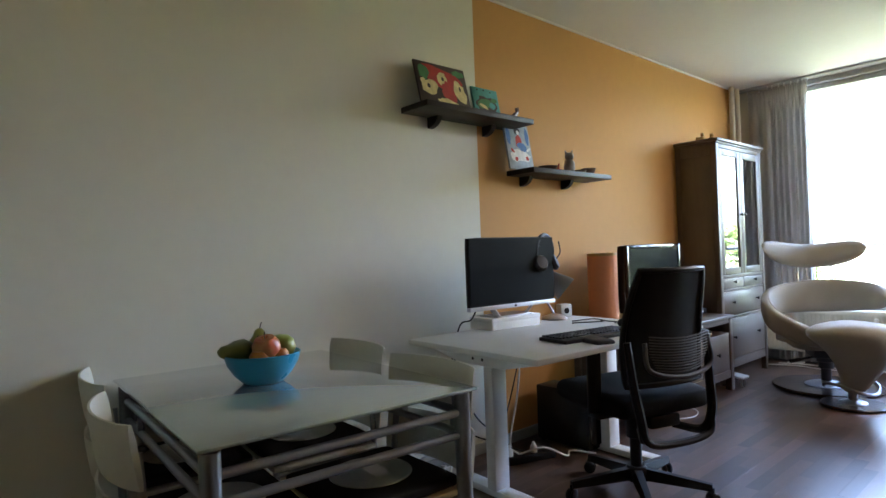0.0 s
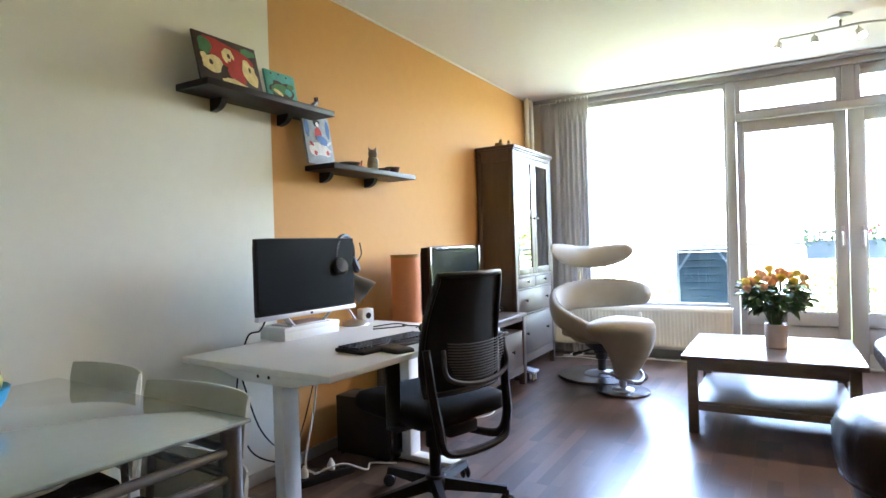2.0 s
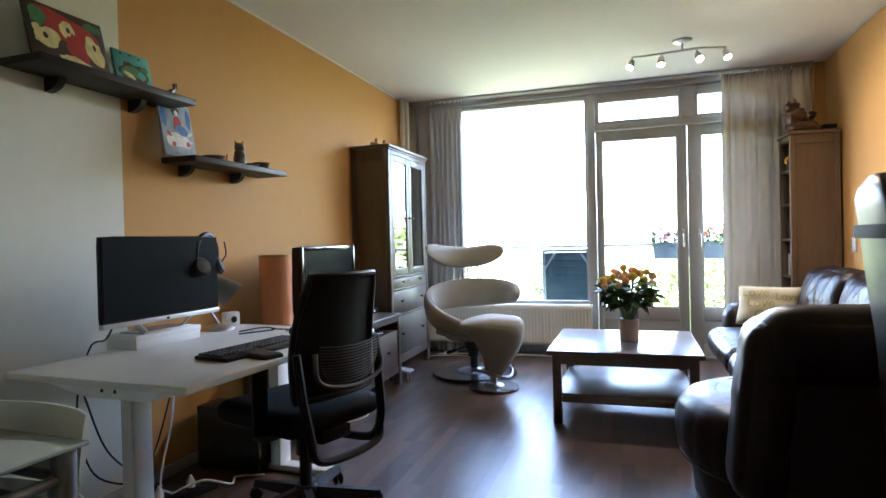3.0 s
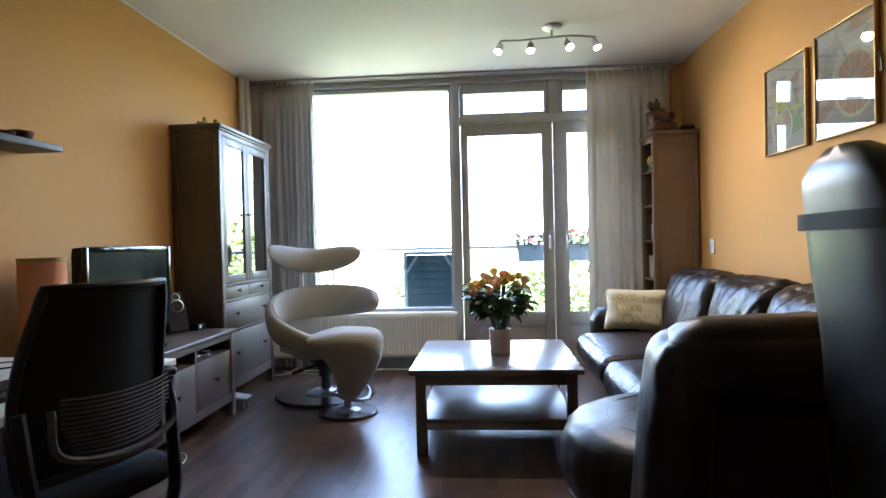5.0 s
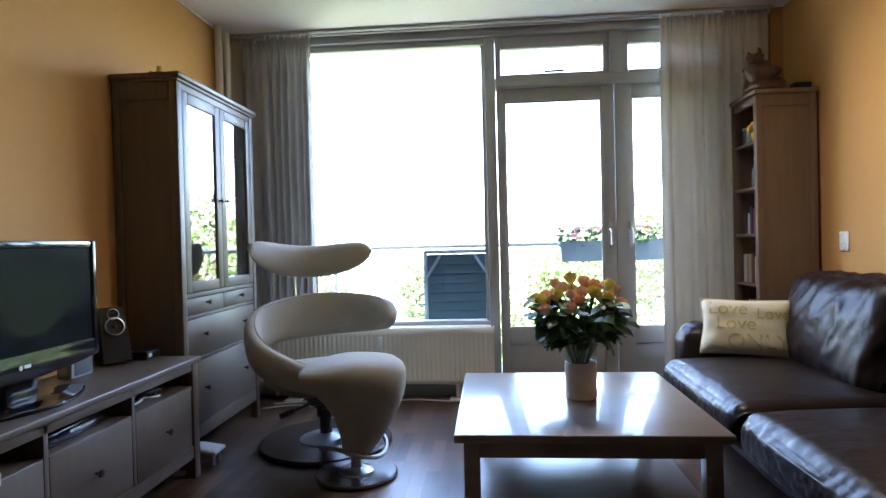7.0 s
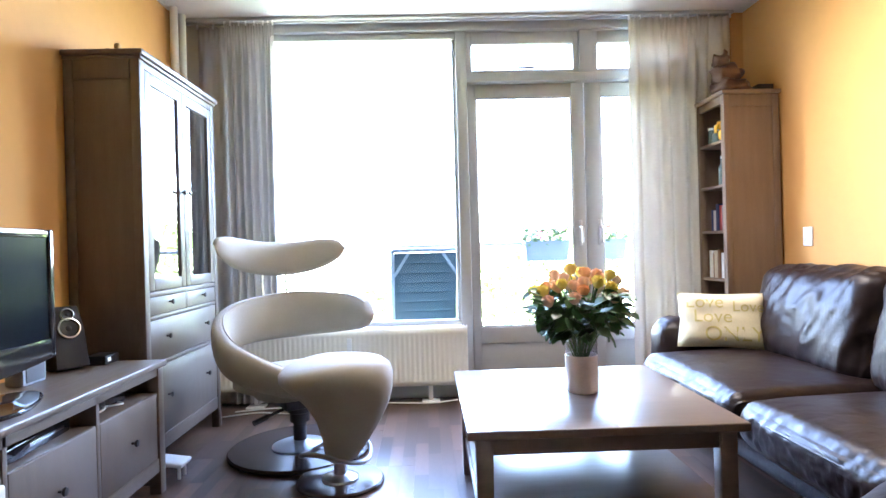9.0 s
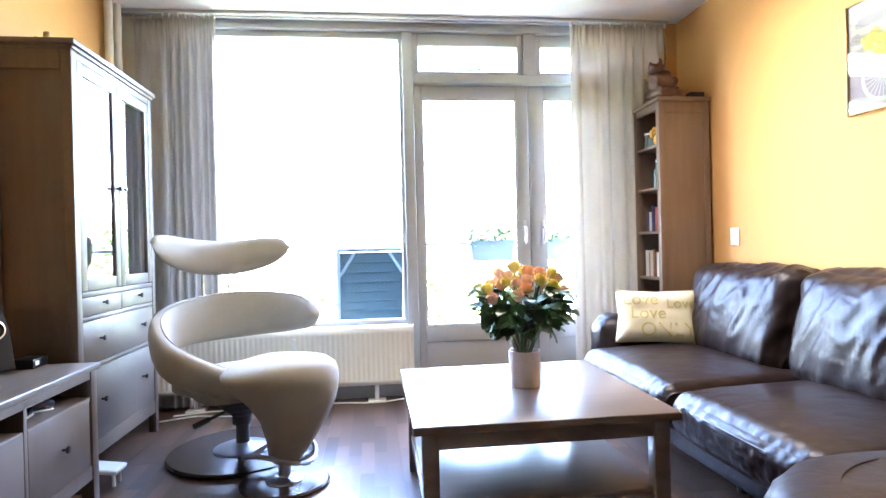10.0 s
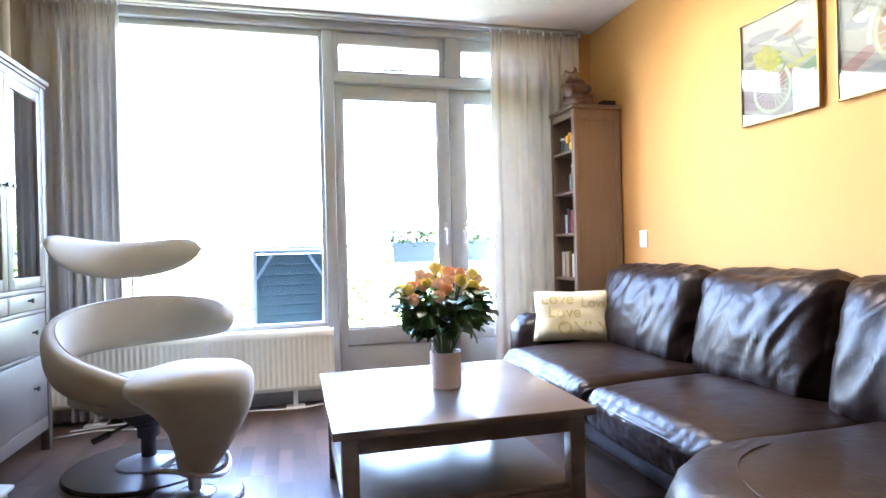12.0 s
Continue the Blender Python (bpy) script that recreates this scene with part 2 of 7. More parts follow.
def tube(points, r, n=10, bm=None, soft=False, steps=8, closed=False):
    """A round bar along points."""
    P = smooth_path(points, steps) if soft else [Vector(p) for p in points]
    loops, side = [], None
    for i, p in enumerate(P):
        a = P[(i - 1) % len(P)] if closed or i else P[0]
        c = P[(i + 1) % len(P)] if closed or i < len(P) - 1 else P[-1]
        d = (c - a).normalized()
        if side is None:
            side = d.orthogonal().normalized()
        side = (side - d * side.dot(d)).normalized()
        up = d.cross(side)
        rr = r(i / max(1, len(P) - 1)) if callable(r) else r
        loops.append([p + rr * (math.cos(2 * math.pi * k / n) * side + math.sin(2 * math.pi * k / n) * up) for k in range(n)])
    if closed:
        loops.append(loops[0])
    return rings(loops, bm, True, not closed)


def bar(a, b, w, h, bevel=0.004, bm=None):
    """A flat bar of width w and height h from a to b."""
    a, b = Vector(a), Vector(b)
    d = b - a
    q = d.to_track_quat("X", "Z")
    bb = box(0, d.length, -w / 2, w / 2, -h / 2, h / 2, bevel)
    return merge(bm, bb, Matrix.Translation(a) @ q.to_matrix().to_4x4())


def soft_block(sx, sy, sz, r, n=10, puff=(0, 0, 0), wrinkle=0.0, freq=6.0, seed=0.0, bm=None, m=None, creases=0.0, fold=None):
    """A padded block: rounded edges, swollen faces, wrinkles. Centred on its base's middle at half its height."""
    b = bmesh.new()
    bmesh.ops.create_cube(b, size=2.0)
    bmesh.ops.subdivide_edges(b, edges=b.edges[:], cuts=n, use_grid_fill=True)
    h = Vector((sx / 2, sy / 2, sz / 2))
    for v in b.verts:
        u = v.co.copy()
        # gather rows of vertices at the rounded edges
        w = Vector([math.copysign(abs(c) ** 0.8, c) for c in u])
        p = Vector([w[i] * h[i] for i in range(3)])
        inner = Vector([max(-(h[i] - r), min(h[i] - r, p[i])) for i in range(3)])
        d = p - inner
        q = inner + (d.normalized() * r if d.length > 1e-6 else d)
        bulge = Vector([puff[i] * u[i] * max(0, 1 - u[(i + 1) % 3] ** 2) * max(0, 1 - u[(i + 2) % 3] ** 2) for i in range(3)])
        q = q + bulge
        if wrinkle:
            s = Vector((q.x, q.y, q.z)) * freq + Vector((seed, seed * 1.7, seed * 0.3))
            k = noise.noise(s) + 0.5 * noise.noise(s * 2.3)
            k2 = 1 - abs(noise.noise(s * 1.6 + Vector((7, 3, 1)))) * 3
            out = q.normalized() if q.length else Vector((0, 0, 1))
            q = q + out * (wrinkle * k - creases * max(0, k2))
        if fold:
            # soft ridges that run across the block, stronger towards the front where asked
            deep, f3, front = fold
            s = Vector((q.x * f3[0] + 0.8 * q.z * f3[2], q.y * f3[1] + q.z * 4, q.z * f3[2])) + Vector((seed, 3, seed))
            k = max(0.0, 1 - abs(noise.noise(s)) * 2.6) ** 1.6 - 0.35
            k += 0.5 * (max(0.0, 1 - abs(noise.noise(s * 1.9 + Vector((5, 5, 5)))) * 2.6) ** 2 - 0.35)
            wgt = (0.12 + 0.9 * front * max(0.0, min(1.0, (-u.x - 0.45) / 0.4)) * (1.0 if u.z > -0.6 else 0.4)) if front else 1.0
            q = q + (q.normalized() if q.length else Vector((0, 0, 1))) * deep * k * wgt
        v.co = q
    return merge(bm, b, m)


def disc(r, z0, z1, n=40, centre=(0, 0), bm=None, soft=0.006):
    s = min(soft, (z1 - z0) * 0.45)
    return lathe([(max(r - s * 2, 0.001), z0), (r, z0 + s), (r, z1 - s), (r - s, z1), (0.001, z1)], n, (centre[0], centre[1], 0), bm)


def words(text, size, material, parent, m, name="lettering", depth=0.0004):
    cu = bpy.data.curves.new("t", "FONT")
    cu.body, cu.size, cu.extrude, cu.align_x, cu.align_y = text, size, depth, "CENTER", "CENTER"
    tmp = bpy.data.objects.new("t", cu)
    me = bpy.data.meshes.new_from_object(tmp)
    bpy.data.objects.remove(tmp)
    bpy.data.curves.remove(cu)
    me.materials.append(material)
    ob = new(name, me)
    ob.parent = parent
    ob.matrix_basis = m
    return ob


def knob(parent, m, r=0.013):
    """A small turned knob on a stem, pointing along local +z."""
    k = part("knob", lathe([(0.005, 0), (0.005, 0.012), (r * 0.8, 0.015), (r, 0.02), (r * 0.85, 0.026), (0.001, 0.028)], 14), DARK_METAL, parent, "dark metal knob")
    k.matrix_basis = m
    return k


X_OUT = pose(0, 0, 0, 0, 90, 0)  # local z turned to +x

# ---- the room: x from the long wall, y to the window wall ----
W, CEIL, BACK, FRONT = 3.847, 2.615, -2.9, 6.06
PAINT_LINE = 2.335
structure(part("wall_left_white", box(-0.2, 0, BACK, PAINT_LINE, 0, CEIL + 0.1), WHITE_WALL), "plain off-white plastered wall behind the dining table", "wall")
structure(part("wall_left_orange", box(-0.2, 0, PAINT_LINE, FRONT + 0.12, 0, CEIL + 0.1), ORANGE_WALL), "warm orange painted wall behind desk and cabinet", "wall")
structure(part("wall_right", box(W, W + 0.2, BACK, FRONT + 0.12, 0, CEIL + 0.1), ORANGE_WALL), "warm orange painted wall behind the sofa", "wall")
structure(part("wall_back", box(-0.2, W + 0.2, BACK - 0.2, BACK, 0, CEIL + 0.1), WHITE_WALL), "plain off-white wall closing the room", "wall")
structure(part("ceiling", box(-0.2, W + 0.2, BACK - 0.2, FRONT + 0.3, CEIL, CEIL + 0.2), CEILING), "flat white plastered ceiling", "ceiling")
floor = structure(part("floor", box(-0.2, W + 0.2, BACK - 0.2, FRONT + 0.25, -0.2, -0.004), UNDERFLOOR), "dark brown wood-look laminate floor", "floor")
# wall under the fixed window
structure(part("wall_window_low", box(0, 1.86, FRONT, FRONT + 0.2, 0, 0.465), WHITE_WALL), "low off-white wall under the window", "wall")

# unseen piers beside the frame, added to block daylight behind the curtains
structure(part("wall_window_left", box(0, 0.36, FRONT, FRONT + 0.2, 0.465, CEIL), WHITE_WALL), "unseen off-white wall added behind the grey curtain to block daylight", "wall")
structure(part("wall_window_right", box(3.48, W, FRONT, FRONT + 0.2, 0, CEIL), WHITE_WALL), "unseen off-white wall added behind the beige curtain to block daylight", "wall")

structure(part("wall_pier", box(3.765, W, 5.99, FRONT, 0, CEIL), ORANGE_WALL), "narrow orange painted pier in the room's corner", "wall")

# ---- window frame and doors ----
win = structure(thing("window_1", "large fixed window in a pale grey painted wooden frame", "window"), "", "window")
wf = bmesh.new()
box(0.36, 3.48, FRONT - 0.02, FRONT + 0.16, 2.545, CEIL, 0.006, bm=wf)
box(0.36, 0.42, FRONT, FRONT + 0.14, 0.50, 2.545, 0.006, bm=wf)
box(1.85, 1.925, FRONT, FRONT + 0.16, 0.0, 2.545, 0.006, bm=wf)
box(0.42, 1.85, FRONT + 0.02, FRONT + 0.12, 2.50, 2.545, 0.004, bm=wf)
box(0.42, 1.85, FRONT + 0.02, FRONT + 0.12, 0.50, 0.53, 0.004, bm=wf)
box(1.825, 1.85, FRONT + 0.03, FRONT + 0.12, 0.53, 2.50, 0.004, bm=wf)
box(1.925, 3.42, FRONT + 0.0, FRONT + 0.16, 2.19, 2.25, 0.006, bm=wf)
box(2.722, 2.812, FRONT + 0.0, FRONT + 0.15, 2.25, 2.545, 0.006, bm=wf)
box(3.42, 3.48, FRONT, FRONT + 0.16, 0.0, 2.545, 0.006, bm=wf)
part("window_frame", wf, FRAME_PAINT, win)
part("window_sill", box(0.36, 1.85, FRONT - 0.03, FRONT + 0.14, 0.467, 0.50, 0.006), WHITE_PAINT, win, "white window sill")
p = part("pane", box(0.42, 1.825, FRONT + 0.06, FRONT + 0.066, 0.53, 2.50), PANE, win)
p.visible_shadow = False
for i, (x0, x1) in enumerate(((1.925, 2.722), (2.812, 3.42))):
    tr = structure(thing("window_%d" % (i + 2), "narrow top-hung window above the balcony door", "window"), "", "window")
    f = bmesh.new()
    y0, y1 = FRONT + 0.02, FRONT + 0.075
    box(x0 + 0.002, x0 + 0.042, y0, y1, 2.252, 2.543, 0.006, bm=f)
    box(x1 - 0.042, x1 - 0.002, y0, y1, 2.252, 2.543, 0.006, bm=f)
    box(x0 + 0.042, x1 - 0.042, y0, y1, 2.252, 2.278, 0.006, bm=f)
    box(x0 + 0.042, x1 - 0.042, y0, y1, 2.457, 2.543, 0.006, bm=f)
    part("window_frame", f, FRAME_PAINT, tr)
    q = part("pane", box(x0 + 0.042, x1 - 0.042, y0 + 0.025, y0 + 0.031, 2.278, 2.457), PANE, tr)
    q.visible_shadow = False
    if i == 0:
        st = tube([(2.27, y0 - 0.012, 2.286), (2.40, y0 - 0.016, 2.289), (2.43, y0 - 0.016, 2.298), (2.435, y0 - 0.012, 2.316), (2.45, y0 - 0.016, 2.319)], 0.006, 8)
        box(2.26, 2.41, y0 - 0.012, y0, 2.278, 2.286, 0.002, bm=st)
        part("window_stay", st, GREY_METAL, tr, "grey metal casement stay")


def balcony_door(name, x0, x1, pane0, pane1, handle_x, label):
    d = structure(thing(name, label, "door"), "", "door")
    y0, y1 = FRONT + 0.05, FRONT + 0.105
    f = bmesh.new()
    box(x0, pane0, y0, y1, 0.02, 2.185, 0.005, bm=f)
    box(pane1, x1, y0, y1, 0.02, 2.185, 0.005, bm=f)
    box(pane0, pane1, y0, y1, 2.09, 2.185, 0.005, bm=f)
    box(pane0, pane1, y0, y1, 0.355, 0.467, 0.005, bm=f)
    box(pane0, pane1, y0, y1, 0.02, 0.13, 0.005, bm=f)
    part("door_frame", f, FRAME_PAINT, d)
    part("door_panel", box(pane0, pane1, y0 + 0.014, y1 - 0.012, 0.13, 0.355, 0.002), FRAME_PAINT, d)
    g = bmesh.new()
    for a in ((pane0, pane0 + 0.012, 0.467, 2.09), (pane1 - 0.012, pane1, 0.467, 2.09)):
        box(a[0], a[1], y0 + 0.008, y0 + 0.02, a[2], a[3], 0.003, bm=g)
    box(pane0 + 0.012, pane1 - 0.012, y0 + 0.008, y0 + 0.02, 0.467, 0.479, 0.003, bm=g)
    box(pane0 + 0.012, pane1 - 0.012, y0 + 0.008, y0 + 0.02, 2.078, 2.09, 0.003, bm=g)
    part("glazing_bead", g, FRAME_PAINT, d)
    q = part("pane", box(pane0, pane1, y0 + 0.026, y0 + 0.032, 0.467, 2.09), PANE, d)
    q.visible_shadow = False
    h = box(handle_x - 0.013, handle_x + 0.013, y0 - 0.007, y0, 1.03, 1.21, 0.004)
    tube([(handle_x, y0 - 0.005, 1.16), (handle_x, y0 - 0.045, 1.16), (handle_x + 0.004, y0 - 0.05, 1.145), (handle_x + 0.004, y0 - 0.05, 1.05)], 0.009, 10, bm=h)
    part("door_handle", h, STEEL, d, "silver lever handle on a long plate")
    return d


balcony_door("door_1", 1.93, 2.755, 1.985, 2.668, 2.712, "grey painted balcony door with one large glass pane")
balcony_door("door_2", 2.76, 3.415, 2.875, 3.33, 2.85, "grey painted balcony door partly behind the curtain")
structure(part("threshold", box(1.93, 3.415, FRONT - 0.0, FRONT + 0.16, 0.0, 0.018, 0.004), FRAME_PAINT), "grey painted door threshold", "trim")

# curtain rail along the whole front, hung under the ceiling
cr = thing("curtain_rail", "pale grey double curtain rail under the ceiling", "curtain rail")
rb = box(0.02, W - 0.09, FRONT - 0.13, FRONT - 0.10, CEIL - 0.022, CEIL - 0.001, 0.003)
box(0.02, W - 0.09, FRONT - 0.075, FRONT - 0.045, CEIL - 0.022, CEIL - 0.001, 0.003, bm=rb)
part("rail", rb, FRAME_PAINT, cr)


def curtain(name, x0, x1, y, z0, z1, folds, depth, material, label, seed):
    """A hanging cloth, pencil-pleated under the rail, that falls in rounded folds of uneven width."""
    rnd = random.Random(seed)
    edges = [0.0]
    for _ in range(folds):
        edges.append(edges[-1] + rnd.uniform(0.55, 1.45))
    edges = [e / edges[-1] for e in edges]
    am = [rnd.uniform(0.6, 1.1) for _ in range(folds + 2)]
    drift = [rnd.uniform(-0.12, 0.12) for _ in range(folds + 2)]
    c = thing(name, label, "curtain")
    nx, nz = folds * 18, 30
    loops = []
    for k in range(nz + 1):
        t = k / nz
        z = z1 + (z0 - z1) * t
        open_ = min(1.0, t / 0.10)
        row = []
        for i in range(nx + 1):
            j, g = divmod(i, 18)
            if j == folds:
                j, g = folds - 1, 18
            g /= 18
            u = edges[j] + (edges[j + 1] - edges[j]) * g
            a = am[j] * (1 - g) + am[j + 1] * g
            d_ = (drift[j] * (1 - g) + drift[j + 1] * g) * t * (edges[j + 1] - edges[j])
            fall = math.cos(2 * math.pi * g)
            fall = math.copysign(abs(fall) ** 0.7, fall)
            pleat = math.cos(6 * math.pi * g)
            yy = y + depth * a * (0.25 + 0.75 * open_) * fall * open_ + 0.010 * pleat * (1 - open_) + 0.006 * noise.noise(Vector((u * 7, t * 2.5, seed)))
            row.append((x0 + (x1 - x0) * (u + d_) + 0.006 * noise.noise(Vector((t * 2, u * 5, seed + 3))), yy, z))
        loops.append(row)
    ob = part("cloth", rings(loops, None, False, False), material, c, smooth=80)
    so = ob.modifiers.new("thickness", "SOLIDIFY")
    so.thickness = 0.002
    hem = [(p_[0], p_[1] - 0.003, z0 + 0.05) for p_ in loops[-1]]
    part("hem_seam", tube(hem[::3], 0.0015, 5), material, c)
    for i in range(folds + 1):
        xx = x0 + (x1 - x0) * edges[i]
        part("glider", box(xx - 0.006, xx + 0.006, y - 0.006, y + 0.006, z1 - 0.012, z1 + 0.02, 0.002), WHITE_PLASTIC, c)
    return c


curtain("curtain", 0.30, 0.62, FRONT - 0.115, 0.03, CEIL - 0.04, 7, 0.032, CURTAIN, "gathered grey curtain beside the glass cabinet", 3)
curtain("curtain", 0.10, 0.315, FRONT - 0.06, 0.03, CEIL - 0.04, 2, 0.022, CURTAIN, "loosely hung grey curtain end behind the glass cabinet", 6)
curtain("curtain", 3.035, 3.735, FRONT - 0.115, 0.03, CEIL - 0.04, 7, 0.028, CURTAIN_R, "gathered beige curtain beside the bookcase", 8)

# heating pipe in the corner
for py in (5.76, 5.88):
    structure(part("heating_pipe", tube([(0.045, py, 0.0), (0.045, py, CEIL)], 0.024, 16), WHITE_WALL), "off-white painted vertical heating pipe in the corner", "pipe")

# radiator under the window
rad = thing("radiator", "cream enamelled panel radiator under the window", "radiator")
rx0, rx1, ry0, ry1, rz0, rz1 = 0.22, 1.875, 5.90, 5.985, 0.115, 0.505
nr = 50
loops = []
for zz, inset in ((rz0, 0.012), (rz0 + 0.02, 0.0), (rz0 + 0.035, 0.0), (rz0 + 0.05, 1.0), (rz1 - 0.06, 1.0), (rz1 - 0.045, 0.0), (rz1 - 0.012, 0.0), (rz1, 0.012)):
    row = []
    for i in range(nr * 4 + 1):
        x = rx0 + (rx1 - rx0) * i / (nr * 4)
        rib = 0.009 * (0.5 - 0.5 * math.cos(2 * math.pi * i / 4)) if inset == 1.0 else 0.0
        row.append((x, ry0 + (rib if inset == 1.0 else inset), zz))
    loops.append(row)
part("front_panel", rings(loops, None, False, False), RADIATOR_PAINT, rad, smooth=60)
part("body", box(rx0 + 0.004, rx1 - 0.004, ry0 + 0.014, ry1, rz0 + 0.004, rz1 - 0.008, 0.003), RADIATOR_PAINT, rad)
gr = bmesh.new()
for i in range(83):
    x = rx0 + 0.01 + i * 0.02
    box(x, x + 0.007, ry0 + 0.012, ry1 - 0.004, rz1 - 0.010, rz1 + 0.004, bm=gr)
part("top_grille", gr, RADIATOR_PAINT, rad)
for x in (0.45, 1.62):
    part("foot", box(x - 0.015, x + 0.015, ry0 + 0.03, ry0 + 0.05, 0.01, rz0 + 0.01, 0.003, bm=box(x - 0.06, x + 0.06, ry0 - 0.01, ry0 + 0.09, 0.0, 0.012, 0.003)), WHITE_PAINT, rad, "white standing foot")
part("heat_meter", box(1.07, 1.10, ry0 - 0.022, ry0, 0.36, 0.45, 0.004), WHITE_PLASTIC, rad, "small white heat meter")
# cables and pipe along the floor
for i, pts in enumerate((((0.35, 5.80, 0.012), (0.6, 5.86, 0.012), (0.9, 5.82, 0.012), (1.3, 5.90, 0.012), (1.6, 5.86, 0.012), (1.8, 5.92, 0.012)),
                         ((0.30, 5.70, 0.008), (0.5, 5.78, 0.008), (0.75, 5.74, 0.008), (1.0, 5.88, 0.008), (1.2, 5.94, 0.008)))):
    tagged(part("floor_cable", tube(pts, 0.005, 6, soft=True), WHITE_PLASTIC), "white cable lying on the floor under the radiator", "cable", "cables under the radiator")

structure(part("baseboard", box(0.0, 1.85, FRONT - 0.016, FRONT, 0.0, 0.085, 0.004), FRAME_PAINT), "low grey baseboard under the radiator", "baseboard")
structure(part("baseboard", box(0.0, 0.012, BACK, FRONT - 0.016, 0.0, 0.06, 0.003), FRAME_PAINT), "low pale baseboard along the long wall", "baseboard")
structure(part("baseboard", box(W - 0.012, W, BACK, FRONT, 0.0, 0.06, 0.003), FRAME_PAINT), "low pale baseboard behind the sofa", "baseboard")
structure(part("trim", box(0.0, 0.012, PAINT_LINE, 5.78, CEIL - 0.012, CEIL, 0.003), CEILING), "thin white trim line under the ceiling", "trim")

# ---- glass-door cabinet ----
def glass_cabinet():
    c = thing("display_cabinet", "tall grey-brown stained wooden cabinet with two glass doors and drawers", "cabinet", pose(0.0, 4.657, 0))
    D, Wd, H = 0.349, 0.915, 1.97
    for y0 in (0.012, Wd - 0.012 - 0.022):
        part("side_panel", box(0.012, D - 0.02, y0, y0 + 0.022, 0.10, H - 0.03, 0.002), STAIN, c)
    for z0 in (0.12, 0.855):
        part("bottom_board", box(0.02, D - 0.04, 0.034, Wd - 0.034, z0, z0 + 0.02), STAIN, c)
    part("back_panel", box(0.012, 0.02, 0.034, Wd - 0.034, 0.14, H - 0.03), STAIN, c)
    for y0 in (0.004, Wd - 0.004 - 0.045):
        for x0 in (0.006, D - 0.045):
            part("post", box(x0, x0 + 0.042, y0, y0 + 0.045, 0.0, H - 0.028, 0.003), STAIN, c)
    for z0, z1 in ((H - 0.075, H - 0.028), (0.845, 0.868), (0.738, 0.756), (0.518, 0.536), (0.115, 0.185)):
        part("face_rail", box(D - 0.04, D - 0.006, 0.049, Wd - 0.049, z0, z1, 0.002), STAIN, c)
    for z0, z1 in ((H - 0.13, H - 0.028), (0.10, 0.19)):
        part("side_rail", box(0.05, D - 0.05, 0.006, 0.03, z0, z1, 0.003), STAIN, c)
    top = box(-0.0 + 0.002, D + 0.018, -0.012, Wd + 0.012, H - 0.026, H, 0.006)
    box(0.004, D + 0.006, -0.002, Wd + 0.002, H - 0.042, H - 0.026, 0.005, bm=top)
    part("top_board", top, STAIN, c)
    for z in (1.16, 1.40, 1.64):
        part("shelf", box(0.022, D - 0.06, 0.036, Wd - 0.036, z, z + 0.012, 0.002), FROSTED, c, "glass shelf")
    mid = Wd / 2
    for s, (y0, y1) in enumerate(((0.051, mid - 0.0015), (mid + 0.0015, Wd - 0.051))):
        f = bmesh.new()
        x0, x1, z0, z1, w = D - 0.026, D - 0.004, 0.872, H - 0.078, 0.055
        box(x0, x1, y0, y0 + w, z0, z1, 0.003, bm=f)
        box(x0, x1, y1 - w, y1, z0, z1, 0.003, bm=f)
        box(x0, x1, y0 + w, y1 - w, z0, z0 + w, 0.003, bm=f)
        box(x0, x1, y0 + w, y1 - w, z1 - w, z1, 0.003, bm=f)
        d = part("door", f, STAIN, c, "framed glass door, closed")
        part("pane", box(x0 + 0.008, x0 + 0.012, y0 + w - 0.006, y1 - w + 0.006, z0 + w - 0.006, z1 - w + 0.006), CABINET_GLASS, d, "glossy glass pane")
        knob(d, pose(x1, (y1 - w / 2) if s == 0 else (y0 + w / 2), 1.365) @ X_OUT)
    for y0, y1, z0, z1, ks in ((0.051, mid - 0.008, 0.759, 0.842, (0.5,)), (mid + 0.008, Wd - 0.051, 0.759, 0.842, (0.5,)),
                               (0.051, Wd - 0.051, 0.539, 0.735, (0.2, 0.8)), (0.051, Wd - 0.051, 0.188, 0.515, (0.2, 0.8))):
        d = part("drawer", box(D - 0.024, D - 0.006, y0, y1, z0, z1, 0.003), STAIN, c, "flat drawer front")
        for k in ks:
            knob(d, pose(D - 0.006, y0 + (y1 - y0) * k, (z0 + z1) / 2 + 0.01) @ X_OUT)
    part("divider", box(D - 0.04, D - 0.006, mid - 0.006, mid + 0.006, 0.757, 0.844, 0.002), STAIN, c)
    return c


glass_cabinet()


def wine_glass(m):
    g = thing("wine_glass", "clear stemmed glass standing on the cabinet shelf", "glass", m, "glasses in the cabinet")
    part("bowl", lathe([(0.004, 0.08), (0.022, 0.09), (0.034, 0.115), (0.036, 0.14), (0.031, 0.175), (0.029, 0.175), (0.033, 0.14), (0.02, 0.095), (0.001, 0.088)], 16), CLEAR_GLASS, g)
    part("stem", lathe([(0.032, 0.0), (0.030, 0.003), (0.005, 0.008), (0.004, 0.08)], 14), CLEAR_GLASS, g)
    return g


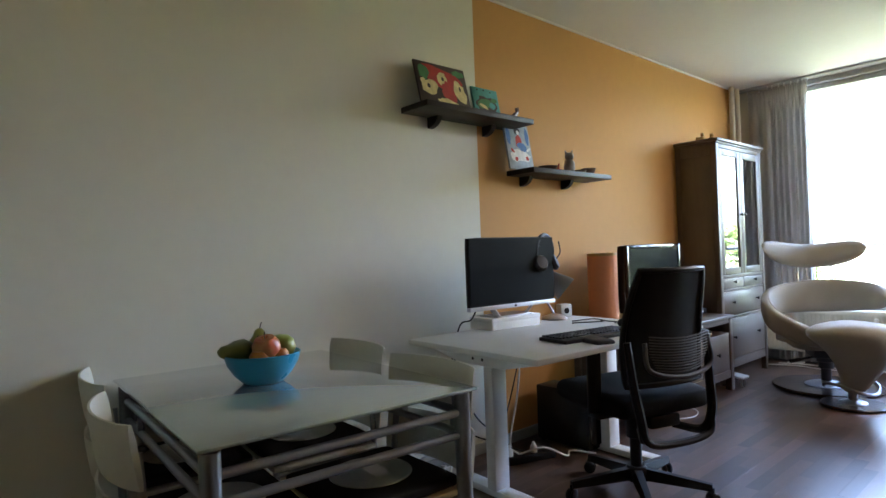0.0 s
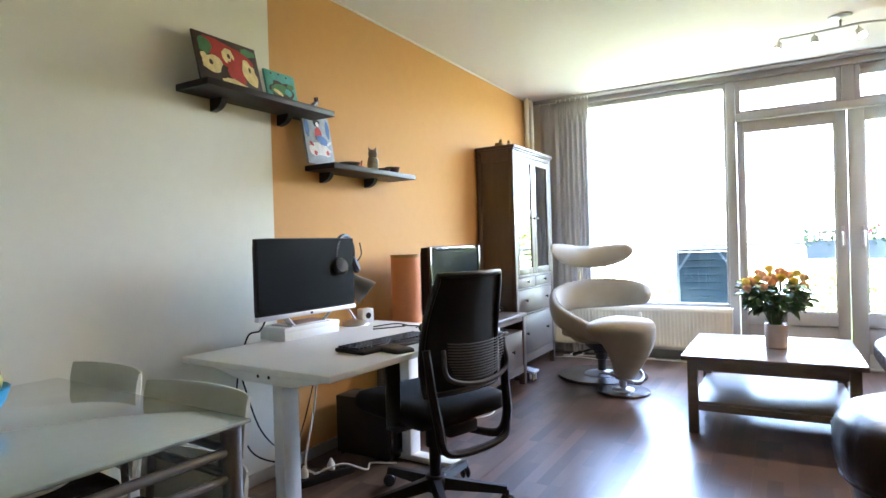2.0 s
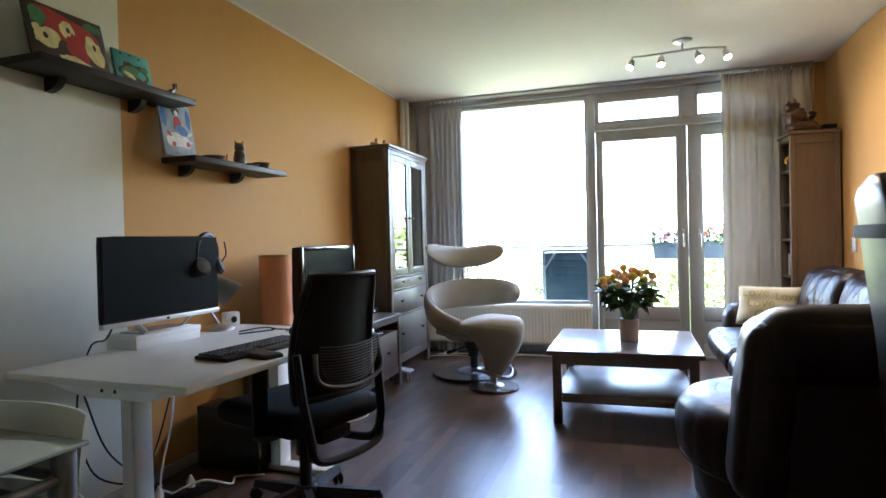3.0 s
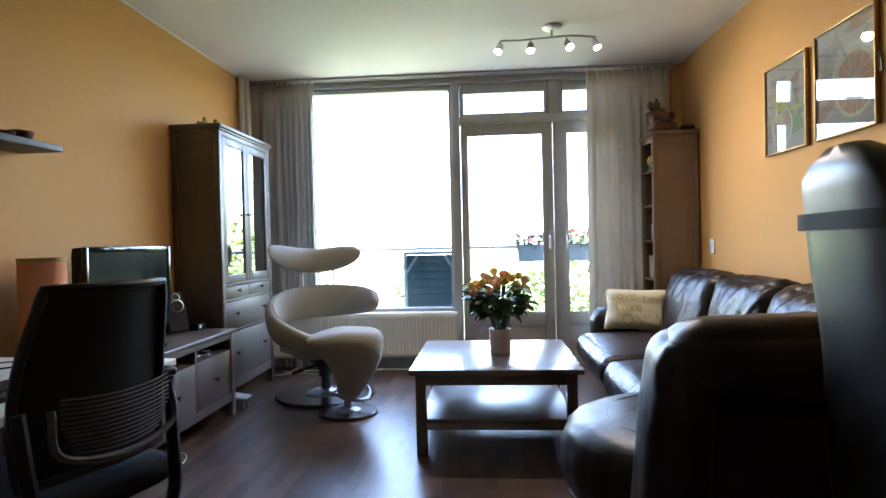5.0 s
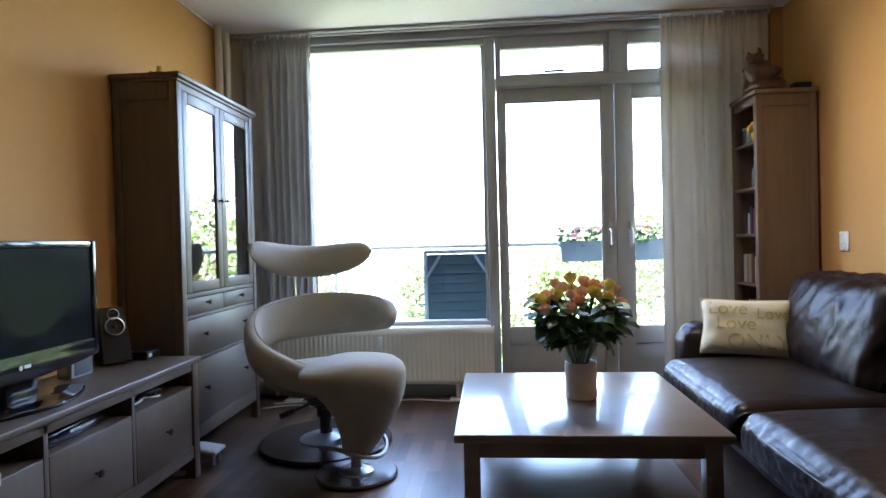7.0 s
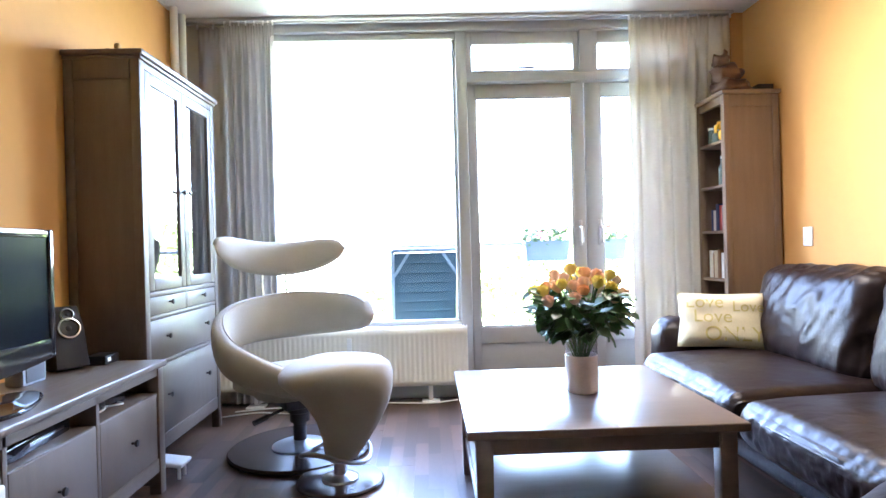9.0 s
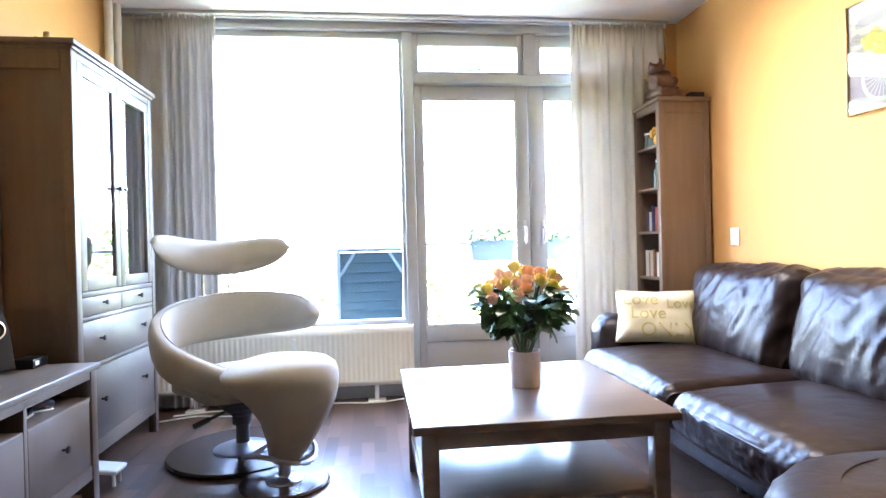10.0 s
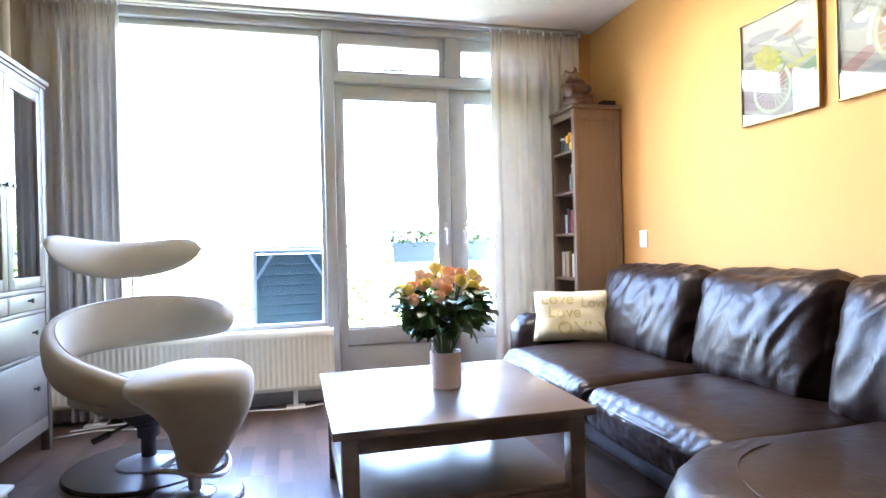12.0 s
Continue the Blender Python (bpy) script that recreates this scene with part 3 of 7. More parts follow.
for k, (yy, zz) in enumerate(((4.82, 1.172), (4.91, 1.172), (5.18, 1.172), (5.28, 1.172), (5.40, 1.172), (4.84, 1.412), (5.2, 1.412), (5.33, 1.412), (5.22, 0.875), (5.36, 0.875), (5.24, 1.652), (5.38, 1.652))):
    wine_glass(pose(0.17 + 0.03 * (k % 3), yy, zz))
for yy, xx in ((4.9, 0.2), (5.02, 0.18)):
    pl = thing("plate_stack", "stack of pale plates standing in the cabinet", "plates", pose(xx, yy, 0.875))
    for i in range(6):
        part("plate", lathe([(0.04, 0.012 * i), (0.06, 0.012 * i + 0.003), (0.085, 0.012 * i + 0.012), (0.083, 0.012 * i + 0.014), (0.05, 0.012 * i + 0.007), (0.001, 0.012 * i + 0.007)], 24), WHITE_PLASTIC, pl)

# two small figures on the cabinet and a flat red box
OCHRE = mat("ochre_ceramic", (0.42, 0.26, 0.09), 0.5, vary=0.25, scale=18, bump=0.4, bump_scale=40)
for m in (pose(0.16, 4.80, 1.97, 0, 0, 20), pose(0.20, 4.91, 1.97, 0, 0, -30)):
    b = soft_block(0.075, 0.055, 0.05, 0.022, 8, wrinkle=0.012, freq=22, seed=m.translation.y, m=pose(0, 0, 0.026))
    soft_block(0.034, 0.034, 0.036, 0.015, 6, wrinkle=0.006, freq=30, seed=3, bm=b, m=pose(0.02, 0, 0.062))
    ob = tagged(part("animal_figurine", b, OCHRE), "small ochre ceramic animal figurine on the cabinet", "figurine", "figurines on the cabinet")
    ob.matrix_basis = m
RED_CARD = mat("red_card", (0.42, 0.06, 0.04), 0.6)
tagged(part("flat_box", box(0.12, 0.30, 5.12, 5.38, 1.97, 1.985, 0.003), RED_CARD), "flat red cardboard box lying on the cabinet", "box")

# ---- TV bench ----
def tv_bench():
    c = thing("tv_bench", "low grey-brown stained wooden TV bench with three drawers", "tv bench", pose(0.0, 3.13, 0))
    D, L, H = 0.44, 1.492, 0.578
    part("tabletop", box(0.0 + 0.014, D + 0.012, 0, L, H - 0.026, H, 0.006, 3), STAIN_H, c, "worn bench top with pale scuffed edge")
    for y0 in (0.012, L - 0.012 - 0.05):
        for x0 in (0.02, D - 0.05):
            part("leg", box(x0, x0 + 0.05, y0, y0 + 0.05, 0, H - 0.026, 0.004), STAIN, c)
    for y0 in (0.03, L - 0.03 - 0.018):
        part("side_panel", box(0.03, D - 0.012, y0, y0 + 0.018, 0.14, H - 0.026), STAIN, c)
    for z0 in (0.14, 0.425):
        part("shelf", box(0.038, D - 0.008, 0.048, L - 0.048, z0, z0 + 0.018), STAIN, c)
    part("back_panel", box(0.03, 0.038, 0.048, L - 0.048, 0.14, H - 0.03), STAIN, c)
    third = (L - 0.124) / 3
    for k in (1, 2):
        y = 0.062 + third * k
        part("divider", box(0.04, D - 0.004, y - 0.01, y + 0.01, 0.158, H - 0.026, 0.002), STAIN, c)
    for z0, z1 in ((0.10, 0.158), (H - 0.062, H - 0.026)):
        part("face_rail", box(D - 0.03, D - 0.004, 0.062, L - 0.062, z0, z1, 0.003), STAIN, c)
    for k in range(3):
        y0 = 0.062 + third * k + 0.013
        y1 = y0 + third - 0.026
        d = part("drawer", box(D - 0.022, D - 0.004, y0, y1, 0.161, 0.44, 0.003), STAIN, c, "flat drawer front")
        knob(d, pose(D - 0.004, (y0 + y1) / 2, 0.30) @ X_OUT, 0.015)
    return c


tv_bench()
# players, remote controls and cables in the open compartments
pl = thing("media_player", "glossy black media player in the TV bench", "player", pose(0.26, 3.86, 0.443, 0, 0, 4))
part("case", box(-0.12, 0.13, -0.17, 0.17, 0.004, 0.048, 0.006), GLOSS_BLACK, pl)
part("trim_strip", box(0.1295, 0.1325, -0.06, 0.13, 0.024, 0.034, 0.001), CHROME, pl, "silver strip")
for yy in (-0.14, 0.14):
    part("foot", disc(0.012, 0.0, 0.006, 12, (0.08, yy)), BLACK_PLASTIC, pl)
for i, (x, y, r_) in enumerate(((0.33, 4.28, 20), (0.30, 4.38, -35), (0.22, 4.46, 60))):
    rc = thing("remote_control", "small dark remote control lying in the bench", "remote", pose(x, y, 0.443, 0, 0, r_), "clutter in the TV bench")
    part("case", soft_block(0.045, 0.16, 0.026, 0.011, 5, m=pose(0, 0, 0.013)), BLACK_PLASTIC if i != 1 else GREY_RUBBER, rc)
    for k in range(4):
        part("button", disc(0.006, 0.024, 0.028, 10, (0.0, -0.05 + 0.03 * k), soft=0.001), SILVER_PLASTIC, rc)
for i, pts in enumerate((((0.36, 4.18, 0.447), (0.38, 4.25, 0.462), (0.33, 4.31, 0.452), (0.38, 4.38, 0.447), (0.30, 4.43, 0.447)), ((0.28, 4.2, 0.447), (0.33, 4.28, 0.475), (0.24, 4.36, 0.45), (0.2, 4.45, 0.447)))):
    tagged(part("cable", tube(pts, 0.004, 6, soft=True), BLACK_PLASTIC if i else WHITE_PLASTIC), "thin cable coiled inside the TV bench", "cable", "clutter in the TV bench")

# television
tv = thing("television", "flat glossy black television on a dark glass foot", "television", pose(0.262, 3.757, 0.578))
part("casing", soft_block(0.07, 0.725, 0.455, 0.02, 8, m=pose(-0.022, 0, 0.335)), BLACK_PLASTIC, tv)
fr = bmesh.new()
for a in ((-0.366, -0.338, 0.112, 0.562), (0.338, 0.366, 0.112, 0.562)):
    box(0.003, 0.026, a[0], a[1], a[2], a[3], 0.008, bm=fr)
box(0.003, 0.026, -0.338, 0.338, 0.534, 0.562, 0.008, bm=fr)
rings([[(x, y, 0.178), (x + 0.003, y, 0.178 - 0.02), (x + 0.004, y, 0.112 - 0.024 * (1 - (y / 0.338) ** 2)), (0.0, y, 0.116 - 0.024 * (1 - (y / 0.338) ** 2))] for x, y in [(0.024, -0.338 + 0.0676 * k) for k in range(11)]], fr)
part("bezel", fr, GLOSS_BLACK, tv, "glossy black bezel with a bowed lower edge")
part("screen", box(0.014, 0.018, -0.340, 0.340, 0.172, 0.536), SCREEN, tv, "dark reflecting screen")
part("emblem", disc(0.009, 0.0, 0.0015, 18, soft=0.0003), SILVER_PLASTIC, tv, "round silver emblem").matrix_basis = pose(0.0285, -0.03, 0.135) @ X_OUT
part("emblem", box(0.028, 0.0295, -0.016, 0.012, 0.130, 0.141), SILVER_PLASTIC, tv, "small silver bar emblem")
part("neck", soft_block(0.05, 0.16, 0.12, 0.02, 6, m=pose(-0.02, 0, 0.06)), GLOSS_BLACK, tv)
ft = bmesh.new()
loop = [(0.15 * math.cos(a) * (1 - 0.25 * abs(math.sin(a))), 0.27 * math.sin(a)) for a in [2 * math.pi * k / 36 for k in range(36)]]
rings([[(x * s, y * s, z) for x, y in loop] for s, z in ((0.98, 0.0), (1.0, 0.004), (1.0, 0.010), (0.97, 0.014))], ft)
part("foot", ft, GLOSS_BLACK, tv, "dark glass foot")

# small loudspeaker, a white router box and a black box
sp = thing("loudspeaker", "small black loudspeaker with two silver-ringed cones", "speaker", pose(0.13, 4.44, 0.580, 0, -10, -38))
part("cabinet", rings([[(x * k + o, y * k, z) for x, y in ((-0.06, -0.06), (0.06, -0.06), (0.06, 0.06), (-0.06, 0.06))] for k, o, z in ((0.93, 0, 0.0), (1.0, 0, 0.006), (0.92, -0.004, 0.16), (0.74, -0.01, 0.25), (0.66, -0.012, 0.258))]), BLACK_PLASTIC, sp, smooth=30)
for z, r_, x in ((0.165, 0.040, 0.0515), (0.222, 0.024, 0.0405)):
    q = part("cone", lathe([(r_, -0.01), (r_, 0.003), (r_ * 0.8, -0.004), (r_ * 0.35, -0.008), (r_ * 0.28, 0.0), (0.001, 0.003)], 28), BLACK_PLASTIC, sp, "black cone")
    q.matrix_basis = pose(x, 0, z, 0, 82, 0)
    q2 = part("ring", lathe([(r_ * 1.06, 0.0), (r_ * 1.06, 0.005), (r_ * 0.93, 0.006), (r_ * 0.93, 0.002)], 32, caps=False), STEEL, q, "thin silver ring")
wb = thing("router", "pale grey plastic box standing behind the television", "router", pose(0.13, 4.19, 0.578))
part("case", soft_block(0.07, 0.13, 0.10, 0.010, 5, m=pose(0, 0, 0.050)), GREY_METAL, wb)
part("front_cover", box(0.0352, 0.037, -0.05, 0.05, 0.012, 0.088, 0.0005), GREY_RUBBER, wb, "darker front cover")
bb = thing("small_box", "small black box with a white label on the bench", "box", pose(0.20, 4.57, 0.578))
part("case", box(-0.045, 0.045, -0.06, 0.05, 0, 0.04, 0.006), BLACK_PLASTIC, bb)
part("sticker", box(0.0452, 0.046, -0.045, -0.02, 0.012, 0.03), WHITE_PLASTIC, bb, "white label")
wf_ = thing("plastic_stand", "small white plastic stand on the floor by the cabinet", "stand", pose(0.40, 4.76, 0))
part("plate", soft_block(0.14, 0.12, 0.022, 0.009, 6, m=pose(0, 0, 0.075, 0, 8, 0)), WHITE_PLASTIC, wf_)
for x, y in ((0.045, -0.03), (0.045, 0.03), (-0.05, 0)):
    part("peg", lathe([(0.008, 0), (0.007, 0.07)], 10, (x, y, 0)), WHITE_PLASTIC, wf_)
tagged(part("floor_cable", tube([(0.30, 3.4, 0.006), (0.48, 3.55, 0.006), (0.55, 3.7, 0.006), (0.49, 3.85, 0.006), (0.33, 3.9, 0.006)], 0.004, 6, soft=True), WHITE_PLASTIC), "thin white cable looping on the floor", "cable")

# ---- coffee table ----
SATIN_WOOD = mat("satin_brown_shelf_wood", (0.185, 0.145, 0.122), 0.33, spec=0.9, rough_vary=0.03, vary=0.18, scale=4, stretch=(1, 8, 8))


def coffee_table():
    c = thing("coffee_table", "square dark brown wooden coffee table with a lower shelf", "coffee table", pose(1.73, 3.822, 0))
    Wx, Ly, H = 0.905, 0.915, 0.46
    part("tabletop", box(0, Wx, 0, Ly, H - 0.028, H, 0.005, 3), TABLE_WOOD, c, "glossy dark table top with worn edge")
    for x in (0.03, Wx - 0.03 - 0.055):
        for y in (0.03, Ly - 0.03 - 0.055):
            part("leg", box(x, x + 0.055, y, y + 0.055, 0, H - 0.028, 0.004), TABLE_WOOD, c)
    for a in ((0.085, Wx - 0.085, 0.04, 0.06), (0.085, Wx - 0.085, Ly - 0.06, Ly - 0.04)):
        part("apron", box(a[0], a[1], a[2], a[3], H - 0.09, H - 0.028, 0.003), TABLE_WOOD, c)
        part("lower_rail", box(a[0], a[1], a[2], a[3], 0.135, 0.172, 0.003), TABLE_WOOD, c)
    for a in ((0.04, 0.06), (Wx - 0.06, Wx - 0.04)):
        part("apron", box(a[0], a[1], 0.085, Ly - 0.085, H - 0.09, H - 0.028, 0.003), TABLE_WOOD, c)
        part("lower_rail", box(a[0], a[1], 0.085, Ly - 0.085, 0.135, 0.172, 0.003), TABLE_WOOD, c)
    part("lower_shelf", box(0.05, Wx - 0.05, 0.05, Ly - 0.05, 0.173, 0.19, 0.003), SATIN_WOOD, c)
    return c


coffee_table()

# ---- vase with roses ----
FROST_VASE = mat("frosted_pink_glass", (0.74, 0.62, 0.58), 0.35, vary=0.10, scale=9)
va = thing("vase", "cylindrical glass vase, frosted pale pink below", "vase", pose(2.218, 4.29, 0.46))
part("frosted_body", lathe([(0.058, 0.0), (0.062, 0.004), (0.063, 0.145), (0.059, 0.145), (0.058, 0.012), (0.001, 0.012)], 32), FROST_VASE, va)
part("clear_rim", lathe([(0.063, 0.146), (0.064, 0.228), (0.061, 0.228), (0.060, 0.146)], 32, caps=False), CLEAR_GLASS, va, "clear glass rim")


def rose_mesh(seed):
    """A half-open rose: petals wound round a bud."""
    rnd = random.Random(seed)
    b = lathe([(0.004, -0.012), (0.012, -0.004), (0.014, 0.012), (0.010, 0.024), (0.001, 0.027)], 8)
    for layer, (n, r, h, flare) in enumerate(((3, 0.011, 0.050, 0.0), (4, 0.018, 0.050, 0.001), (5, 0.0235, 0.045, 0.003), (5, 0.026, 0.034, 0.008))):
        for k in range(n):
            a0 = 2 * math.pi * (k + 0.5 * layer) / n + rnd.uniform(-0.15, 0.15)
            wide = 2 * math.pi / n * 0.72
            loops = []
            for t in (0, 0.35, 0.7, 1.0):
                rad = r * (0.45 + 0.55 * min(1, t * 2)) + flare * t * t
                row = []
                for u in (-1, -0.5, 0, 0.5, 1):
                    a = a0 + u * wide * (0.55 + 0.45 * math.sin(math.pi * min(1, 0.3 + t * 0.6)))
                    row.append((rad * math.cos(a), rad * math.sin(a), -0.008 + (h + 0.006) * t - 0.006 * abs(u) ** 2 * t))
                loops.append(row)
            rings(loops, b, False, False)
    return b


ROSES = [mat("rose_orange", (0.88, 0.50, 0.27), 0.6, vary=0.2, scale=30), mat("rose_yellow", (0.88, 0.72, 0.20), 0.6, vary=0.2, scale=30),
         mat("rose_peach", (0.88, 0.60, 0.44), 0.6, vary=0.2, scale=30)]
LEAF = mat("rose_leaf", (0.058, 0.155, 0.045), 0.42, vary=0.3, scale=12, bump=0.2, bump_scale=60, random_tint=0.35)
STEM = mat("rose_stem", (0.05, 0.12, 0.03), 0.5)
bq = thing("rose_bouquet", "bouquet of orange, yellow and peach roses in the vase", "flowers", pose(2.218, 4.29, 0.474))
rnd = random.Random(5)
heads = [part("rose", rose_mesh(k), ROSES[k % 3], bq) for k in range(3)]
leaf_b = bmesh.new()
vs = [[(-0.001, 0, 0), (0.001, 0, 0)], [(-0.017, 0.012, 0.003), (0.017, 0.012, 0.003)], [(-0.022, 0.028, 0.002), (0.022, 0.028, 0.002)], [(-0.015, 0.046, -0.003), (0.015, 0.046, -0.003)], [(-0.001, 0.06, -0.010), (0.001, 0.06, -0.010)]]
rings([[v[0], (0, v[0][1], v[0][2] - 0.005), v[1]] for v in vs], leaf_b, False, False)
leaf0 = part("leaf", leaf_b, LEAF, bq)
stems = bmesh.new()
n = 34
for k in range(n):
    rr = 0.180 * math.sqrt((k + 0.5) / n)
    a = k * 2.39996
    x, y = rr * math.cos(a) * 1.0, rr * math.sin(a) * 0.9
    z = 0.430 - 0.36 * rr * rr / 0.175 + rnd.uniform(-0.028, 0.028)
    tilt = rr / 0.175 * 30
    m = pose(x, y, z) @ Matrix.Rotation(a, 4, "Z") @ Matrix.Rotation(radians(tilt), 4, "Y") @ Matrix.Rotation(rnd.uniform(0, 6), 4, "Z") @ Matrix.Scale(rnd.uniform(0.68, 0.86), 4)
    if k < 3:
        heads[k].matrix_basis = m
    else:
        again(heads[(k * 7 + k // 4) % 3], m, bq)
    f0 = Vector((0.03 * math.cos(a + 2.5), 0.03 * math.sin(a + 2.5), 0.0))
    f1 = Vector((x * 0.3, y * 0.3, 0.17))
    tube([f0, f1, (x * 0.8, y * 0.8, z - 0.06), (x, y, z - 0.01)], 0.0028, 5, stems, soft=True, steps=4)
part("stem", stems, STEM, bq, "bundle of green stems")
first = True
for k in range(260):
    a = rnd.uniform(0, 2 * math.pi)
    zz = rnd.uniform(0.225, 0.385)
    rr = (0.05 + 0.115 * min(1, (zz - 0.14) / 0.17)) * rnd.uniform(0.5, 1.1)
    m = pose(rr * math.cos(a), rr * math.sin(a), zz) @ Matrix.Rotation(a - math.pi / 2 + rnd.uniform(-0.7, 0.7), 4, "Z") @ Matrix.Rotation(radians(rnd.uniform(-55, 30)), 4, "X") @ Matrix.Rotation(radians(rnd.uniform(-40, 40)), 4, "Y") @ Matrix.Scale(rnd.uniform(0.9, 1.4), 4)
    if first:
        leaf0.matrix_basis = m
        first = False
    else:
        again(leaf0, m, bq)

# ---- bookcase ----
def bookcase():
    c = thing("bookcase", "narrow tall light brown stained bookcase, half-full shelves", "bookcase", pose(3.478, 5.567, 0))
    D, Wd, H = 0.355, 0.37, 1.972
    BK = mat("brown_stained_bookcase_wood", (0.175, 0.115, 0.076), 0.45, vary=0.15, scale=3.5, bump=0.12, bump_scale=60, stretch=(8, 8, 0.9))
    for y0 in (0.0, Wd - 0.04):
        for x0 in (0.0, D - 0.045):
            part("post", box(x0, x0 + 0.042, y0, y0 + 0.04, 0, H - 0.026, 0.003), BK, c)
    for y0 in (0.008, Wd - 0.026):
        part("side_panel", box(0.042, D - 0.045, y0, y0 + 0.018, 0.06, H - 0.026), BK, c)
    part("back_panel", box(D - 0.02, D - 0.012, 0.04, Wd - 0.04, 0.06, H - 0.026), BK, c)
    for z0, z1 in ((H - 0.10, H - 0.026), (0.62, 0.69)):
        part("side_rail", box(0.042, D - 0.045, 0.001, 0.008, z0, z1, 0.002), BK, c)
    for z0, z1 in ((H - 0.075, H - 0.026), (0.04, 0.11)):
        part("face_rail", box(0.004, 0.03, 0.04, Wd - 0.04, z0, z1, 0.002), BK, c)
    part("top_board", box(-0.014, D + 0.004, -0.014, Wd + 0.012, H - 0.026, H, 0.005), BK, c)
    for z in (0.11, 0.45, 0.775, 1.085, 1.375, 1.655):
        part("shelf", box(0.006, D - 0.02, 0.026, Wd - 0.026, z, z + 0.018, 0.002), BK, c)
    return c


bookcase()
BOOKS = [mat("book_cover_%s" % n, c, 0.55, vary=0.12, scale=14) for n, c in (("cream", (0.55, 0.5, 0.4)), ("red", (0.35, 0.05, 0.04)), ("navy", (0.03, 0.05, 0.13)), ("brown", (0.2, 0.1, 0.05)), ("grey", (0.25, 0.25, 0.25)), ("white", (0.7, 0.68, 0.64)))]
PAGES = mat("book_pages", (0.65, 0.6, 0.5), 0.8)
rnd = random.Random(11)
for z, top in ((0.128, 0.24), (0.468, 0.22), (0.793, 0.2), (1.103, 0.18)):
    y = 5.60
    while y < 5.86:
        w, h, d = rnd.uniform(0.018, 0.04), top * rnd.uniform(0.75, 1.0), rnd.uniform(0.12, 0.17)
        bk = thing("book", "upright book on the bookcase shelf", "book", pose(3.535 + rnd.uniform(-0.015, 0.015), y, z), "books on the shelves")
        cv = box(0, d, 0, 0.002, 0, h)
        box(0, d, w - 0.002, w, 0, h, bm=cv)
        box(0, 0.003, 0.002, w - 0.002, 0, h, bm=cv)
        part("cover", cv, rnd.choice(BOOKS), bk)
        part("pages", box(0.003, d - 0.004, 0.002, w - 0.002, 0.003, h - 0.003), PAGES, bk)
        y += w + 0.002
BOTTLE = mat("green_bottle_glass", (0.10, 0.14, 0.13), 0.15, vary=0.1)
for y, h in ((5.63, 0.12), (5.69, 0.17), (5.76, 0.10)):
    bo = thing("bottle", "small dark glass bottle on the bookcase shelf", "bottle", pose(3.525, y, 1.393 if h > 0.1 else 1.673))
    part("body", lathe([(0.022, 0), (0.024, 0.004), (0.024, h * 0.65), (0.010, h * 0.8), (0.009, h)], 16), BOTTLE, bo)
    part("cap", lathe([(0.011, h), (0.011, h + 0.018), (0.001, h + 0.019)], 12), SILVER_PLASTIC, bo)
YEL = mat("yellow_plush", (0.75, 0.42, 0.06), 0.85, vary=0.1, scale=20, bump=0.4, bump_scale=200)
b = soft_block(0.05, 0.045, 0.055, 0.02, 6, m=pose(0, 0, 0.028))
soft_block(0.04, 0.04, 0.04, 0.018, 6, bm=b, m=pose(-0.012, 0, 0.072))
tube([(-0.03, 0, 0.075), (-0.045, 0, 0.06), (-0.045, 0, 0.035)], 0.007, 8, b, soft=True)
for s in (-1, 1):
    soft_block(0.012, 0.03, 0.035, 0.006, 4, bm=b, m=pose(0.0, s * 0.028, 0.078, s * 20, 0, 0))
ob = tagged(part("elephant_figurine", b, YEL), "small yellow toy elephant on the bookcase shelf", "figurine")
ob.matrix_basis = pose(3.525, 5.66, 1.673, 0, 0, 15) @ Matrix.Scale(1.35, 4)
for y, h in ((5.72, 0.07), (5.80, 0.09)):
    jr = thing("jar", "small dark jar on the top bookcase shelf", "jar", pose(3.535, y + 0.03, 1.673))
    part("body", lathe([(0.025, 0), (0.028, 0.01), (0.026, h), (0.02, h + 0.008)], 16), BOTTLE, jr)
    part("lid", lathe([(0.026, h + 0.008), (0.026, h + 0.022), (0.001, h + 0.023)], 16), SILVER_PLASTIC, jr)
BRONZE = mat("dark_bronze_figure", (0.13, 0.075, 0.05), 0.38, vary=0.3, scale=14, bump=0.5, bump_scale=40, metal=0.35)
b = soft_block(0.17, 0.15, 0.10, 0.04, 10, wrinkle=0.02, freq=16, seed=2, m=pose(0, 0, 0.055), creases=0.006)
soft_block(0.12, 0.12, 0.14, 0.05, 10, wrinkle=0.02, freq=18, seed=5, bm=b, m=pose(-0.035, 0, 0.13, 0, -15, 0), creases=0.006)
soft_block(0.085, 0.08, 0.075, 0.035, 8, wrinkle=0.012, freq=25, seed=8, bm=b, m=pose(-0.055, -0.005, 0.215))
for s in (-1, 1):
    tube([(-0.05, s * 0.025, 0.235), (-0.055, s * 0.04, 0.262), (-0.06, s * 0.036, 0.278)], lambda t: 0.014 * (1 - 0.7 * t), 8, b)
tube([(0.05, 0.03, 0.1), (0.08, 0.05, 0.13), (0.085, 0.02, 0.16), (0.06, 0, 0.165)], 0.018, 8, b, soft=True)
ob = tagged(part("animal_sculpture", b, BRONZE), "dark bronze-coloured crouching animal sculpture on the bookcase", "sculpture")
ob.matrix_basis = pose(3.595, 5.70, 1.972, 0, 0, 15) @ Matrix.Diagonal((1.32, 1.2, 0.98, 1))
tagged(part("black_box", box(3.72, 3.82, 5.60, 5.70, 1.97, 2.015, 0.004), BLACK_PLASTIC), "small flat black box on the bookcase", "box")

